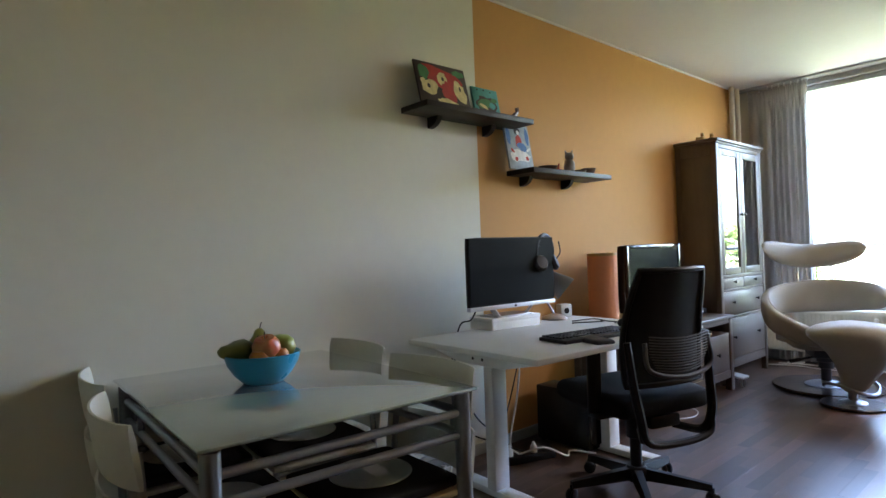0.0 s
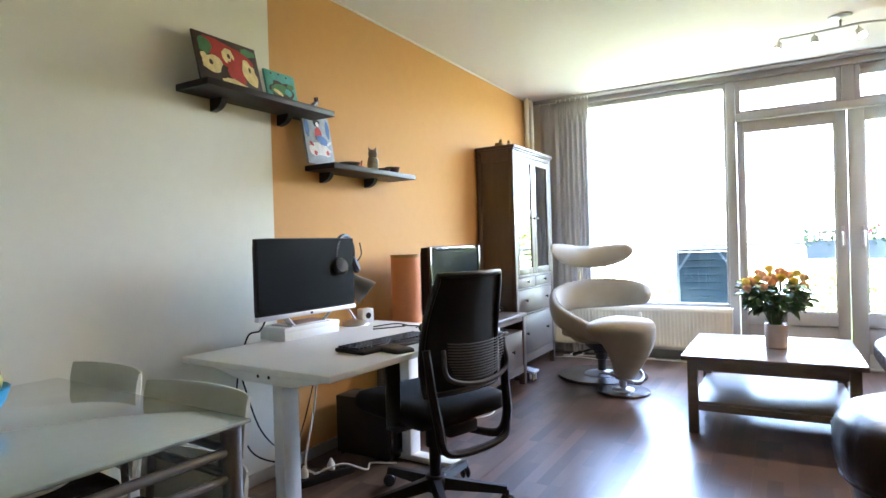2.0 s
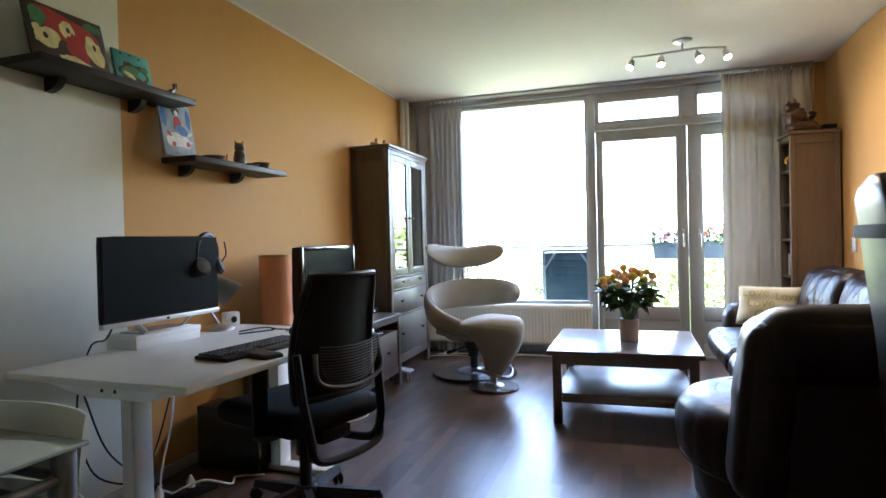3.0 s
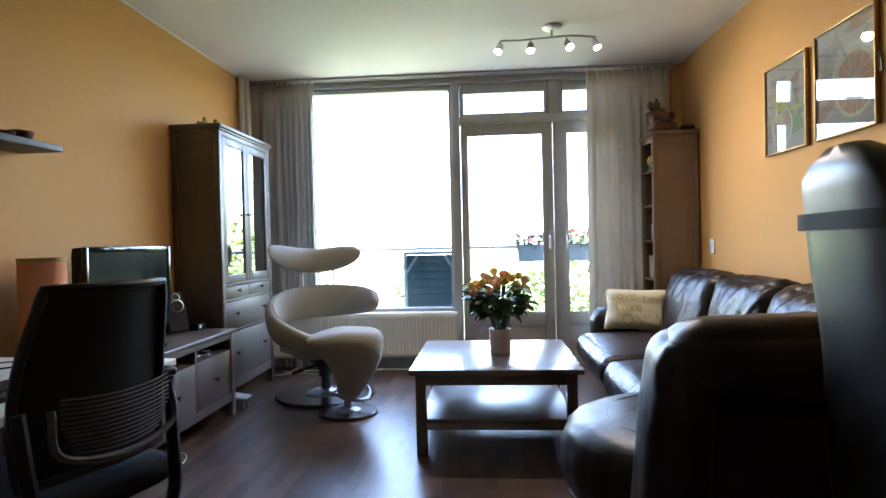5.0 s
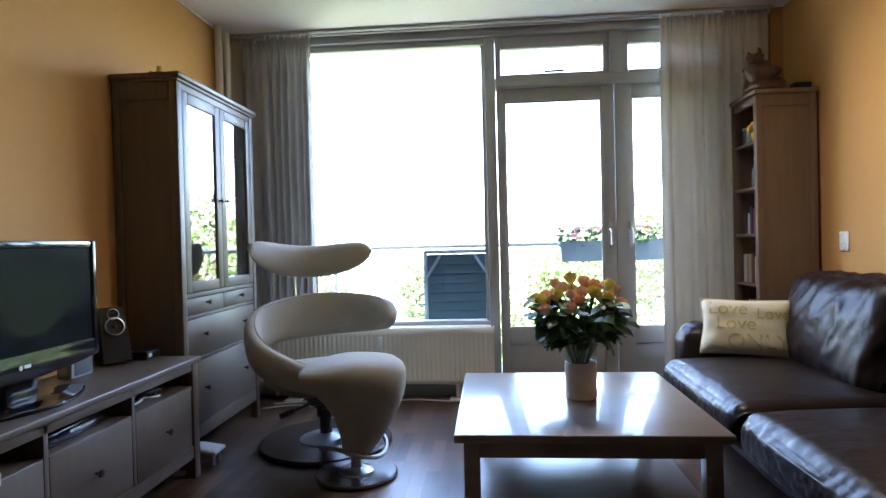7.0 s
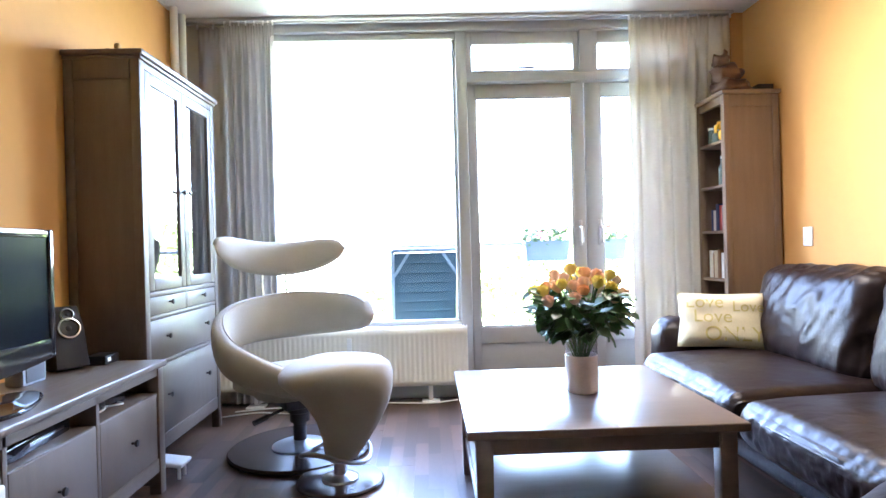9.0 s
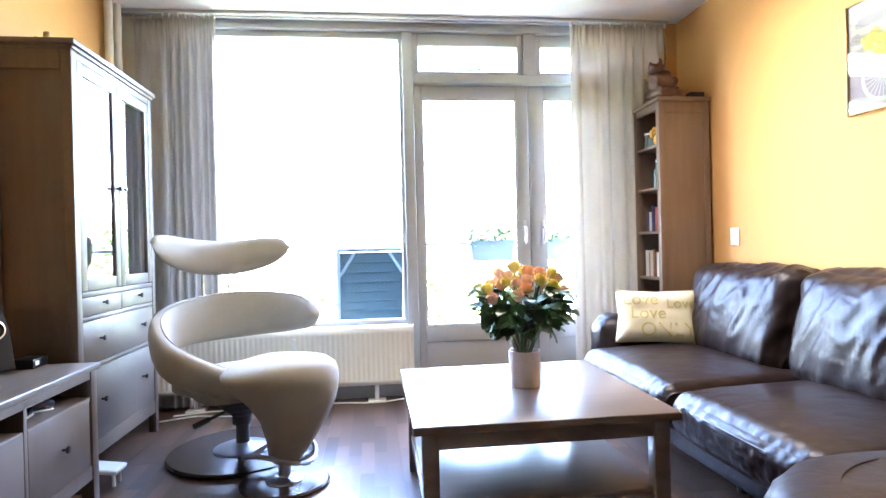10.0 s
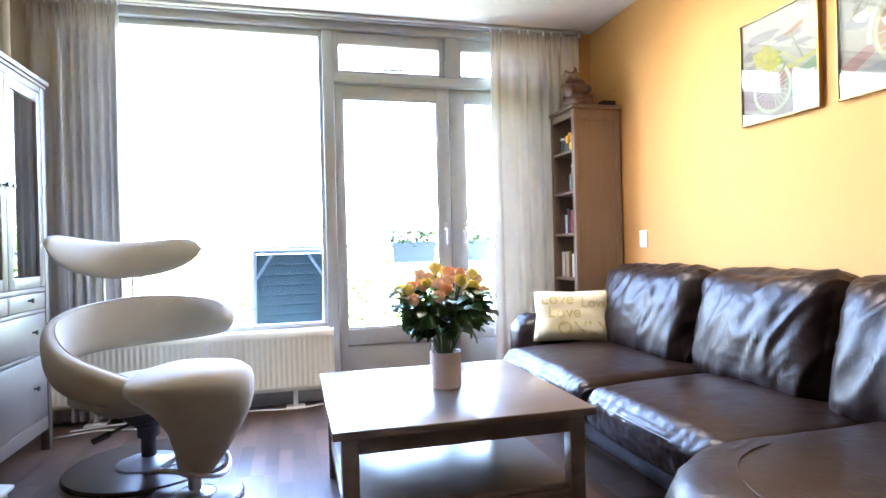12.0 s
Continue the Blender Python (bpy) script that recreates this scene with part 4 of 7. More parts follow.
# ---- wall socket and pictures on the orange wall ----
so = thing("wall_socket", "white double wall socket on the orange wall", "socket", pose(W, 5.342, 1.05))
part("plate", box(-0.010, 0, -0.04, 0.04, -0.055, 0.055, 0.005), WHITE_PLASTIC, so)
for z in (-0.026, 0.026):
    q = part("outlet", lathe([(0.021, 0.0), (0.021, 0.003), (0.018, 0.003), (0.017, -0.004), (0.001, -0.004)], 22), WHITE_PLASTIC, so)
    q.matrix_basis = pose(-0.011, 0, z, 0, -90, 0)
    for y in (-0.008, 0.008):
        h = part("pin_hole", disc(0.0025, 0, 0.001, 8, soft=0.0002), BLACK_PLASTIC, q)
        h.matrix_basis = pose(0, y, -0.0025)

GILT = mat("gilt_frame", (0.36, 0.22, 0.07), 0.35, metal=0.6, vary=0.15, scale=20)


def sketch_mat(name, low, mid_, high, split):
    """A watercolour ground: bands of wash from bottom to top, blotted."""
    m = bpy.data.materials.new(name)
    m.use_nodes = True
    nt = m.node_tree
    L = nt.links.new
    co = nt.nodes.new("ShaderNodeTexCoord")
    sep = nt.nodes.new("ShaderNodeSeparateXYZ")
    L(co.outputs["Object"], sep.inputs[0])
    nz = nt.nodes.new("ShaderNodeTexNoise")
    nz.inputs["Scale"].default_value, nz.inputs["Detail"].default_value = 9, 5
    L(co.outputs["Object"], nz.inputs["Vector"])
    ma = nt.nodes.new("ShaderNodeMath")
    ma.operation = "MULTIPLY_ADD"
    ma.inputs[1].default_value = 0.22
    L(nz.outputs[0], ma.inputs[0])
    L(sep.outputs[2], ma.inputs[2])
    ra = nt.nodes.new("ShaderNodeValToRGB")
    e = ra.color_ramp.elements
    e[0].position, e[0].color = 0.10, (*low, 1)
    e[1].position, e[1].color = split, (*mid_, 1)
    x = e.new(min(0.95, split + 0.12))
    x.color = (*high, 1)
    L(ma.outputs[0], ra.inputs[0])
    L(ra.outputs[0], nt.nodes["Principled BSDF"].inputs["Base Color"])
    nt.nodes["Principled BSDF"].inputs["Roughness"].default_value = 0.7
    return m


INK = mat("grey_green_ink", (0.20, 0.23, 0.16), 0.7, vary=0.2, scale=20)
PALE = mat("pale_wheel_paint", (0.38, 0.38, 0.23), 0.7, vary=0.1, scale=20)
FLORAL = mat("yellow_green_paint", (0.36, 0.36, 0.05), 0.7, vary=0.3, scale=40)
RUST = mat("rust_orange_paint", (0.30, 0.15, 0.065), 0.7, vary=0.3, scale=20)
GREEN_P = mat("meadow_green_paint", (0.14, 0.26, 0.07), 0.7, vary=0.3, scale=14)
WHITE_INK = mat("white_paint_mark", (0.50, 0.50, 0.46), 0.7)


def framed(name, y0, y1, z0, z1, ground, label):
    """A framed print on the wall; local x runs away from the window, local z up, local y out of the wall is negative."""
    w, h = y1 - y0, z1 - z0
    c = thing(name, label, "picture", pose(W, y1, z0, 0, 0, -90), "bicycle prints")
    f = bmesh.new()
    box(0, 0.010, -0.024, 0, 0, h, 0.003, bm=f)
    box(w - 0.010, w, -0.024, 0, 0, h, 0.003, bm=f)
    box(0.010, w - 0.010, -0.024, 0, 0, 0.010, 0.003, bm=f)
    box(0.010, w - 0.010, -0.024, 0, h - 0.010, h, 0.003, bm=f)
    part("frame", f, GILT, c, "narrow gilt frame")
    part("print", box(0.010, w - 0.010, -0.010, -0.004, 0.010, h - 0.010), ground, c, "watercolour wash")
    g = part("pane", box(0.010, w - 0.010, -0.0195, -0.018, 0.010, h - 0.010), PICTURE_GLASS, c)
    g.visible_shadow = False
    return c, w, h


def stroke(c, nm, pts, r, material, k):
    """A painted line through points, r wide to each side, in layer k."""
    b = bmesh.new()
    P = [Vector(p_) for p_ in pts]
    rows = []
    for i, p_ in enumerate(P):
        t = (P[min(i + 1, len(P) - 1)] - P[max(i - 1, 0)]).normalized()
        nrm = Vector((-t.y, t.x)) * (r if isinstance(r, float) else r[0] + (r[1] - r[0]) * i / (len(P) - 1))
        rows.append([b.verts.new((q.x, -0.0105 - 0.0003 * k, q.y)) for q in (p_ + nrm, p_ - nrm)])
    for a, d in zip(rows, rows[1:]):
        b.faces.new((a[0], d[0], d[1], a[1]))
    return part(nm, b, material, c, smooth=0)


def patch(c, nm, pts, material, k):
    """A flat field of paint."""
    b = bmesh.new()
    b.faces.new([b.verts.new((x, -0.0105 - 0.0003 * k, z)) for x, z in pts])
    return part(nm, b, material, c, smooth=0)


def arc(cx, cz, rx, rz, a0=0, a1=360, step=10):
    return [(cx + rx * math.cos(radians(a)), cz + rz * math.sin(radians(a))) for a in range(a0, a1 + 1, step)]


def blot(c, nm, cx, cz, rx, rz, material, k, seed, rough=0.22):
    rn_ = random.Random(seed)
    patch(c, nm, [(cx + rx * math.cos(a) * f, cz + rz * math.sin(a) * f) for a, f in [(2 * math.pi * j / 16, 1 + rn_.uniform(-rough, rough)) for j in range(16)]], material, k)


CLOUD = mat("cloud_grey_wash", (0.21, 0.225, 0.225), 0.7, vary=0.25, scale=14)
LILAC = mat("lilac_grey_wash", (0.22, 0.20, 0.22), 0.7, vary=0.2, scale=12)
BRICK_W = mat("dull_red_wash", (0.24, 0.13, 0.11), 0.7, vary=0.3, scale=14)
FIELD = mat("yellow_field_wash", (0.34, 0.35, 0.10), 0.7, vary=0.25, scale=16)
FRAME_GREEN = mat("green_bicycle_wash", (0.15, 0.25, 0.14), 0.7, vary=0.25, scale=10)
PALE_MINT = mat("pale_mint_paint", (0.40, 0.45, 0.38), 0.7, vary=0.1, scale=20)


def meadow_print(y0, y1, z0, z1):
    c, w, h = framed("framed_print", y0, y1, z0, z1, sketch_mat("wash_meadow", (0.27, 0.28, 0.28), (0.30, 0.32, 0.27), (0.35, 0.355, 0.32), 0.30), "framed print of a bicycle with yellow flowers in a meadow")
    P = lambda u, v: (u * w, v * h)
    for i, (u, v, a, b_) in enumerate(((0.30, 0.80, 0.20, 0.05), (0.62, 0.72, 0.18, 0.035), (0.14, 0.66, 0.10, 0.05), (0.20, 0.56, 0.14, 0.03), (0.8, 0.62, 0.12, 0.03))):
        blot(c, "cloud", u * w, v * h, a * w, b_ * h, CLOUD, 1, i, 0.3)
    patch(c, "field", [P(0.03, 0.40), P(0.35, 0.42), P(0.97, 0.51), P(0.97, 0.47), P(0.4, 0.37), P(0.03, 0.36)], FIELD, 2)
    patch(c, "tree_line", [P(0.03, 0.44), P(0.2, 0.45), P(0.2, 0.425), P(0.03, 0.41)], INK, 3)
    patch(c, "ground", [P(0.03, 0.36), P(0.4, 0.36), P(0.45, 0.10), P(0.03, 0.16)], LILAC, 2)
    patch(c, "skirt_guard", [P(0.42, 0.42), P(0.68, 0.42), P(0.66, 0.30), P(0.50, 0.27)], BRICK_W, 3)
    patch(c, "chain_guard", [P(0.58, 0.34), P(0.97, 0.46), P(0.97, 0.20), P(0.62, 0.16)], FRAME_GREEN, 4)
    cx, cz, r = 0.42 * w, 0.29 * h, 0.185 * h
    stroke(c, "tyre", arc(cx, cz, r * 1.12, r * 1.12), 0.009, PALE_MINT, 6)
    for a in range(0, 360, 15):
        stroke(c, "spoke", [(cx + 0.15 * r * math.cos(radians(a)), cz + 0.15 * r * math.sin(radians(a))), (cx + r * math.cos(radians(a)), cz + r * math.sin(radians(a)))], 0.0013, WHITE_INK, 7)
    stroke(c, "mudguard", arc(cx + 0.02 * w, cz + 0.02 * h, r * 1.5, r * 1.6, 10, 140), 0.008, PALE, 6)
    stroke(c, "frame_tube", [P(0.43, 0.30), P(0.62, 0.50)], 0.005, INK, 8)
    stroke(c, "frame_tube", [P(0.66, 0.74), P(0.80, 0.48)], 0.005, INK, 8)
    stroke(c, "frame_tube", [P(0.74, 0.62), P(0.86, 0.56)], 0.004, INK, 8)
    patch(c, "saddle", [P(0.58, 0.73), P(0.68, 0.77), P(0.83, 0.815), P(0.80, 0.765), P(0.70, 0.735), P(0.62, 0.71)], RUST, 9)
    stroke(c, "saddle_spring", arc(0.66 * w, 0.70 * h, 0.04 * w, 0.02 * h), 0.003, INK, 9)
    stroke(c, "pedal_crank", [P(0.90, 0.33), P(0.93, 0.22), P(0.95, 0.20)], 0.008, PALE_MINT, 9)
    blot(c, "pedal", 0.90 * w, 0.335 * h, 0.05 * w, 0.022 * h, PALE_MINT, 10, 3)
    rn_ = random.Random(4)
    for k in range(34):
        a, q = rn_.uniform(0, 6.28), math.sqrt(rn_.random())
        u, v = 0.36 + 0.17 * q * math.cos(a), 0.57 + 0.115 * q * math.sin(a)
        blot(c, "blossom", u * w, v * h, rn_.uniform(0.012, 0.024), rn_.uniform(0.010, 0.020), FLORAL if k % 3 else FIELD, 11 + 0.4 * k, k)
    for k in range(8):
        blot(c, "leaf", (0.36 + rn_.uniform(-0.2, 0.2)) * w, (0.53 + rn_.uniform(-0.1, 0.08)) * h, 0.016, 0.007, GREEN_P, 10.5 + 0.1 * k, 60 + k)


def wheel_print(y0, y1, z0, z1):
    c, w, h = framed("framed_print", y0, y1, z0, z1, sketch_mat("wash_dusk", (0.26, 0.255, 0.22), (0.30, 0.28, 0.22), (0.33, 0.33, 0.30), 0.35), "framed print of a bicycle wheel with orange spokes")
    P = lambda u, v: (u * w, v * h)
    for i, (u, v, a, b_) in enumerate(((0.25, 0.78, 0.16, 0.06), (0.2, 0.55, 0.14, 0.05), (0.7, 0.9, 0.2, 0.04))):
        blot(c, "cloud", u * w, v * h, a * w, b_ * h, CLOUD, 1, 20 + i, 0.3)
    patch(c, "path", [P(0.03, 0.26), P(0.3, 0.38), P(0.34, 0.30), P(0.03, 0.12)], BRICK_W, 2)
    patch(c, "ground", [P(0.03, 0.16), P(0.4, 0.22), P(0.97, 0.24), P(0.97, 0.05), P(0.03, 0.05)], CLOUD, 2)
    cx, cz, r = 0.66 * w, 0.42 * h, 0.27 * h
    patch(c, "wheel_ground", arc(cx, cz, r, r, 0, 350), RUST, 3)
    for a in range(0, 360, 12):
        stroke(c, "spoke", [(cx, cz), (cx + r * math.cos(radians(a)), cz + r * math.sin(radians(a)))], 0.0014, WHITE_INK if a % 24 else INK, 5)
    stroke(c, "rim", arc(cx, cz, r * 1.04, r * 1.04), 0.009, PALE, 6)
    stroke(c, "mudguard", arc(cx, cz, r * 1.22, r * 1.22, 0, 190), 0.010, PALE_MINT, 6)
    stroke(c, "fork", [P(0.67, 0.42), P(0.50, 0.72), P(0.36, 0.92)], (0.006, 0.010), INK, 8)
    stroke(c, "frame_tube", [P(0.36, 0.90), P(0.26, 0.74), P(0.14, 0.60)], 0.005, INK, 8)
    stroke(c, "frame_tube", [P(0.42, 0.82), P(0.30, 0.70), P(0.20, 0.58)], 0.004, INK, 8)
    blot(c, "bell", 0.37 * w, 0.80 * h, 0.04 * w, 0.03 * h, INK, 9, 5)
    patch(c, "basket", [P(0.62, 0.86), P(0.97, 0.90), P(0.97, 0.97), P(0.60, 0.97)], RUST, 7)


meadow_print(4.0, 4.455, 1.59, 2.10)
wheel_print(3.45, 3.92, 1.59, 2.12)

# ---- corner sofa along the right wall ----
SEAM = mat("leather_seam", (0.03, 0.016, 0.012), 0.5)
sofa = thing("corner_sofa", "dark brown creased leather corner sofa with a rounded chaise end", "sofa")


def sofa_part(name, size, r, m, n=12, puff=(0, 0, 0), wr=0.005, fr=7.0, seed=0.0, cr=0.004, label="", fold=None):
    return part(name, soft_block(*size, r, n, puff, wr, fr, seed, m=m, creases=cr, fold=fold), LEATHER, sofa, label, smooth=70)


sofa_part("base", (0.78, 2.1, 0.24), 0.03, pose(3.415, 4.34, 0.16), 8, (0.0, 0, 0), 0.004, 5)
for k, (y0, y1) in enumerate(((4.27, 5.26), (3.40, 4.265))):
    sofa_part("seat_cushion", (0.74, y1 - y0, 0.19), 0.075, pose(3.175, (y0 + y1) / 2, 0.335, 0, -1.5, 0), 66, (0.01, 0.0, 0.03), 0.004, 5, 3.0 * k, 0.001, fold=(0.0055, (5, 30, 8), 1.0))
    tube_pts = [(2.815, y0 + 0.06, 0.372), (2.80, (y0 + y1) / 2, 0.377), (2.815, y1 - 0.06, 0.372)]
    part("piping", tube(tube_pts, 0.004, 6, soft=True), SEAM, sofa)
for k, (yc, w, tz, tx) in enumerate(((4.815, 0.90, -10, 3.565), (4.0, 0.755, 4, 3.555), (3.225, 0.80, 14, 3.535))):
    sofa_part("back_cushion", (0.25, w, 0.535), 0.10, pose(tx, yc, 0.632, 0, 13, -2 + 0.4 * tz * (k == 2)), 54, (0.055, 0, 0.012), 0.007, 3.0, 11.0 + 5 * k, 0.003, fold=(0.013, (3, 8, 2.2), 0.0))
sofa_part("arm", (0.80, 0.25, 0.55), 0.105, pose(3.35, 5.40, 0.325), 24, (0.01, 0.02, 0.0), 0.006, 6, 31, 0.003, fold=(0.007, (16, 4, 5), 0.0))
sofa_part("rear_frame", (0.16, 3.1, 0.68), 0.05, pose(3.765, 3.95, 0.40), 8, (0, 0, 0), 0.004, 4, 2, 0)


def chaise_outline(grow, n=44):
    """Rounded end towards the room, straight against the wall."""
    cx, cy, r = 2.90, 2.975, 0.46
    pts = []
    for k in range(n):
        a = math.pi / 2 + math.pi * k / (n - 1)
        pts.append((cx + (r + grow) * math.cos(a), cy + (r + grow) * math.sin(a)))
    for k in range(12):
        pts.append((cx + (3.70 - cx) * (k + 1) / 12, cy - r - grow))
    for k in range(12):
        pts.append((3.70 - (3.70 - cx) * k / 12, cy + r + grow))
    return pts


def chaise_body(levels, seed):
    loops = []
    for g, z in levels:
        row = []
        for x, y in chaise_outline(g):
            k = noise.noise(Vector((x * 7, y * 7, z * 14 + seed))) * 0.008
            fold = 0.006 * max(0, math.sin(60 * math.atan2(y - 2.975, x - 2.90))) if -0.005 < g < 0.03 and x < 2.90 else 0
            row.append((x + (k + fold) * (1 if x > 2.90 else -1), y + k, z + k * 0.5))
        loops.append(row)
    return rings(loops)


part("chaise_seat", chaise_body([(-0.02, 0.20), (0.0, 0.215), (0.018, 0.25), (0.024, 0.31), (0.022, 0.37), (0.008, 0.42), (-0.015, 0.448), (-0.055, 0.465), (-0.13, 0.477), (-0.25, 0.484), (-0.40, 0.487)], 3), LEATHER, sofa, "rounded chaise seat", smooth=70)
part("chaise_base", chaise_body([(-0.06, 0.035), (-0.045, 0.05), (-0.04, 0.17), (-0.045, 0.205)], 9), LEATHER, sofa, smooth=70)
part("piping", tube([(x, y, 0.4775) for x, y in chaise_outline(-0.14)[2:42]], 0.0022, 6), SEAM, sofa)
part("piping", tube([(x, y, 0.208) for x, y in chaise_outline(0.004)[0:44]], 0.005, 6), SEAM, sofa)
sofa_part("end_back_roll", (1.11, 0.30, 0.26), 0.125, pose(3.185, 2.50, 0.76), 30, (0, 0.02, 0.015), 0.008, 5, 51, 0.004, fold=(0.006, (14, 4, 5), 0.0), label="padded top roll of the end backrest")
sofa_part("end_back_pad", (0.18, 0.27, 0.66), 0.085, pose(2.68, 2.515, 0.53, 0, 6, 0), 16, (0.015, 0.015, 0), 0.008, 6, 55, 0.006)
sofa_part("end_back_panel", (1.02, 0.20, 0.64), 0.03, pose(3.20, 2.51, 0.37), 8, (0, 0.008, 0), 0.003, 5, 57, 0.0)
for x, y in ((2.75, 2.75), (2.7, 3.2), (3.6, 2.55), (3.1, 5.4), (3.7, 5.4), (3.1, 4.2)):
    part("foot", lathe([(0.022, 0.0), (0.026, 0.006), (0.024, 0.05)], 14, (x, y, 0)), BLACK_PLASTIC, sofa)

# cushion with script lettering
PILLOW = mat("cream_printed_cotton", (0.66, 0.60, 0.42), 0.9, vary=0.10, scale=10, bump=0.3, bump_scale=300)
PRINT = mat("olive_print", (0.50, 0.43, 0.17), 0.9, vary=0.2, scale=30)
pil = thing("scatter_cushion", "cream cotton cushion printed with olive love lettering on the sofa", "cushion", pose(3.23, 5.17, 0.60, -16, 0, -24))


def pillow_point(u, v, side):
    t = max(0, 1 - u ** 4) * max(0, 1 - v ** 4)
    pinch = 1 - 0.06 * (1 - abs(u)) * abs(v) ** 3 - 0.0
    pin2 = 1 - 0.08 * (1 - abs(v)) * abs(u) ** 3
    d = 0.062 * t ** 0.55 * (1 + 0.2 * noise.noise(Vector((u * 2.4, v * 2.4, side))))
    return Vector((0.225 * u * pin2, -side * d, 0.15 * v * pinch))


b = bmesh.new()
NU, NV = 28, 20
for side in (1, -1):
    rings([[pillow_point(-1 + 2 * i / NU, -1 + 2 * j / NV, side) for i in range(NU + 1)] for j in range(NV + 1)], b, False, False)
bmesh.ops.remove_doubles(b, verts=b.verts, dist=0.0005)
part("cover", b, PILLOW, pil, smooth=70)
tr = [pillow_point(u, v, 0) for u, v in [(-1 + 0.1 * k, -1) for k in range(20)] + [(1, -1 + 0.1 * k) for k in range(20)] + [(1 - 0.1 * k, 1) for k in range(20)] + [(-1, 1 - 0.1 * k) for k in range(20)]]
part("piping", tube(tr, 0.004, 6, closed=True), PILLOW, pil)
for txt, sz, px_, pz_ in (("Love", 0.10, -0.085, 0.09), ("Love", 0.10, -0.045, 0.01), ("ONLY", 0.11, 0.06, -0.085), ("Love", 0.08, 0.13, 0.065)):
    o = words(txt, sz, PRINT, pil, pose(px_, 0, pz_, 90, 0, 0))
    # lay the letters on the swollen cover
    for v in o.data.vertices:
        u_, w_ = (px_ + v.co.x) / 0.225, (pz_ + v.co.y) / 0.15
        p_ = pillow_point(max(-1, min(1, u_)), max(-1, min(1, w_)), 1)
        v.co.z = -p_.y + 0.0022 if v.co.z > 0 else -p_.y + 0.0016

# ---- cream shell armchair with headrest, and its footstool ----
WOOD_DISC = mat("dark_wood_disc", (0.028, 0.018, 0.015), 0.24, spec=0.28, vary=0.06, scale=3)
SWIVEL_METAL = mat("dark_grey_swivel_metal", (0.055, 0.06, 0.07), 0.42, metal=0.3, vary=0.1, scale=8)
ch = thing("lounge_chair", "cream wool swivel lounge chair with spiral backrest and headrest", "armchair", pose(0.93, 5.07, 0, 0, 0, 30))
part("base_disc", disc(0.365, 0.0, 0.026, 56, soft=0.008), WOOD_DISC, ch, "round dark wooden base")
part("hub", lathe([(0.145, 0.026), (0.145, 0.032), (0.12, 0.042), (0.05, 0.052), (0.036, 0.06)], 32), GREY_METAL, ch)
part("column", lathe([(0.034, 0.055), (0.034, 0.15), (0.05, 0.155), (0.05, 0.20), (0.062, 0.205), (0.062, 0.25)], 24), SWIVEL_METAL, ch)
part("swivel_mechanism", box(-0.11, 0.11, -0.13, 0.12, 0.245, 0.335, 0.012, 2), SWIVEL_METAL, ch, "dark metal mechanism under the seat")
lv = tube([(-0.03, -0.03, 0.255), (-0.20, -0.12, 0.235)], 0.008, 8)
tube([(-0.20, -0.12, 0.235), (-0.27, -0.155, 0.226)], 0.014, 10, lv)
part("lever", lv, DARK_METAL, ch)
part("lever", tube([(0.04, -0.04, 0.235), (0.12, -0.10, 0.22)], 0.012, 10), DARK_METAL, ch)
seat = soft_block(0.68, 0.66, 0.11, 0.05, 18, (0, 0, 0.0), 0.003, 5, m=pose(0, -0.03, 0.375))
for v in seat.verts:
    q = Vector((v.co.x / 0.36, (v.co.y + 0.03) / 0.36))
    if q.length > 0.92:
        q2 = q * (0.92 / q.length)
        v.co.x, v.co.y = q2.x * 0.36, q2.y * 0.36 - 0.03
    if v.co.z < 0.365:
        v.co.x, v.co.y = v.co.x * 0.78, v.co.y * 0.78
part("seat", seat, CREAM_WOOL, ch, smooth=70)
BAND = [(107, 0.725, 0.645), (90, 0.76, 0.605), (60, 0.79, 0.57), (20, 0.805, 0.545), (0, 0.80, 0.54), (-40, 0.765, 0.53), (-70, 0.715, 0.50), (-100, 0.635, 0.44), (-130, 0.555, 0.39), (-160, 0.48, 0.345), (-185, 0.455, 0.335)]


def key_at(phi):
    for i in range(len(BAND) - 1):
        p0, p1, p2, p3 = BAND[max(i - 1, 0)], BAND[i], BAND[i + 1], BAND[min(i + 2, len(BAND) - 1)]
        if p2[0] <= phi <= p1[0]:
            k = (p1[0] - phi) / (p1[0] - p2[0])
            step = p1[0] - p2[0]
            out = []
            for j in (1, 2):
                g1 = (p2[j] - p0[j]) / max(1, p0[0] - p2[0]) * step
                g2 = (p3[j] - p1[j]) / max(1, p1[0] - p3[0]) * step
                out.append((2 * k ** 3 - 3 * k * k + 1) * p1[j] + (k ** 3 - 2 * k * k + k) * g1 + (3 * k * k - 2 * k ** 3) * p2[j] + (k ** 3 - k * k) * g2)
            return out
    return BAND[-1][1:]


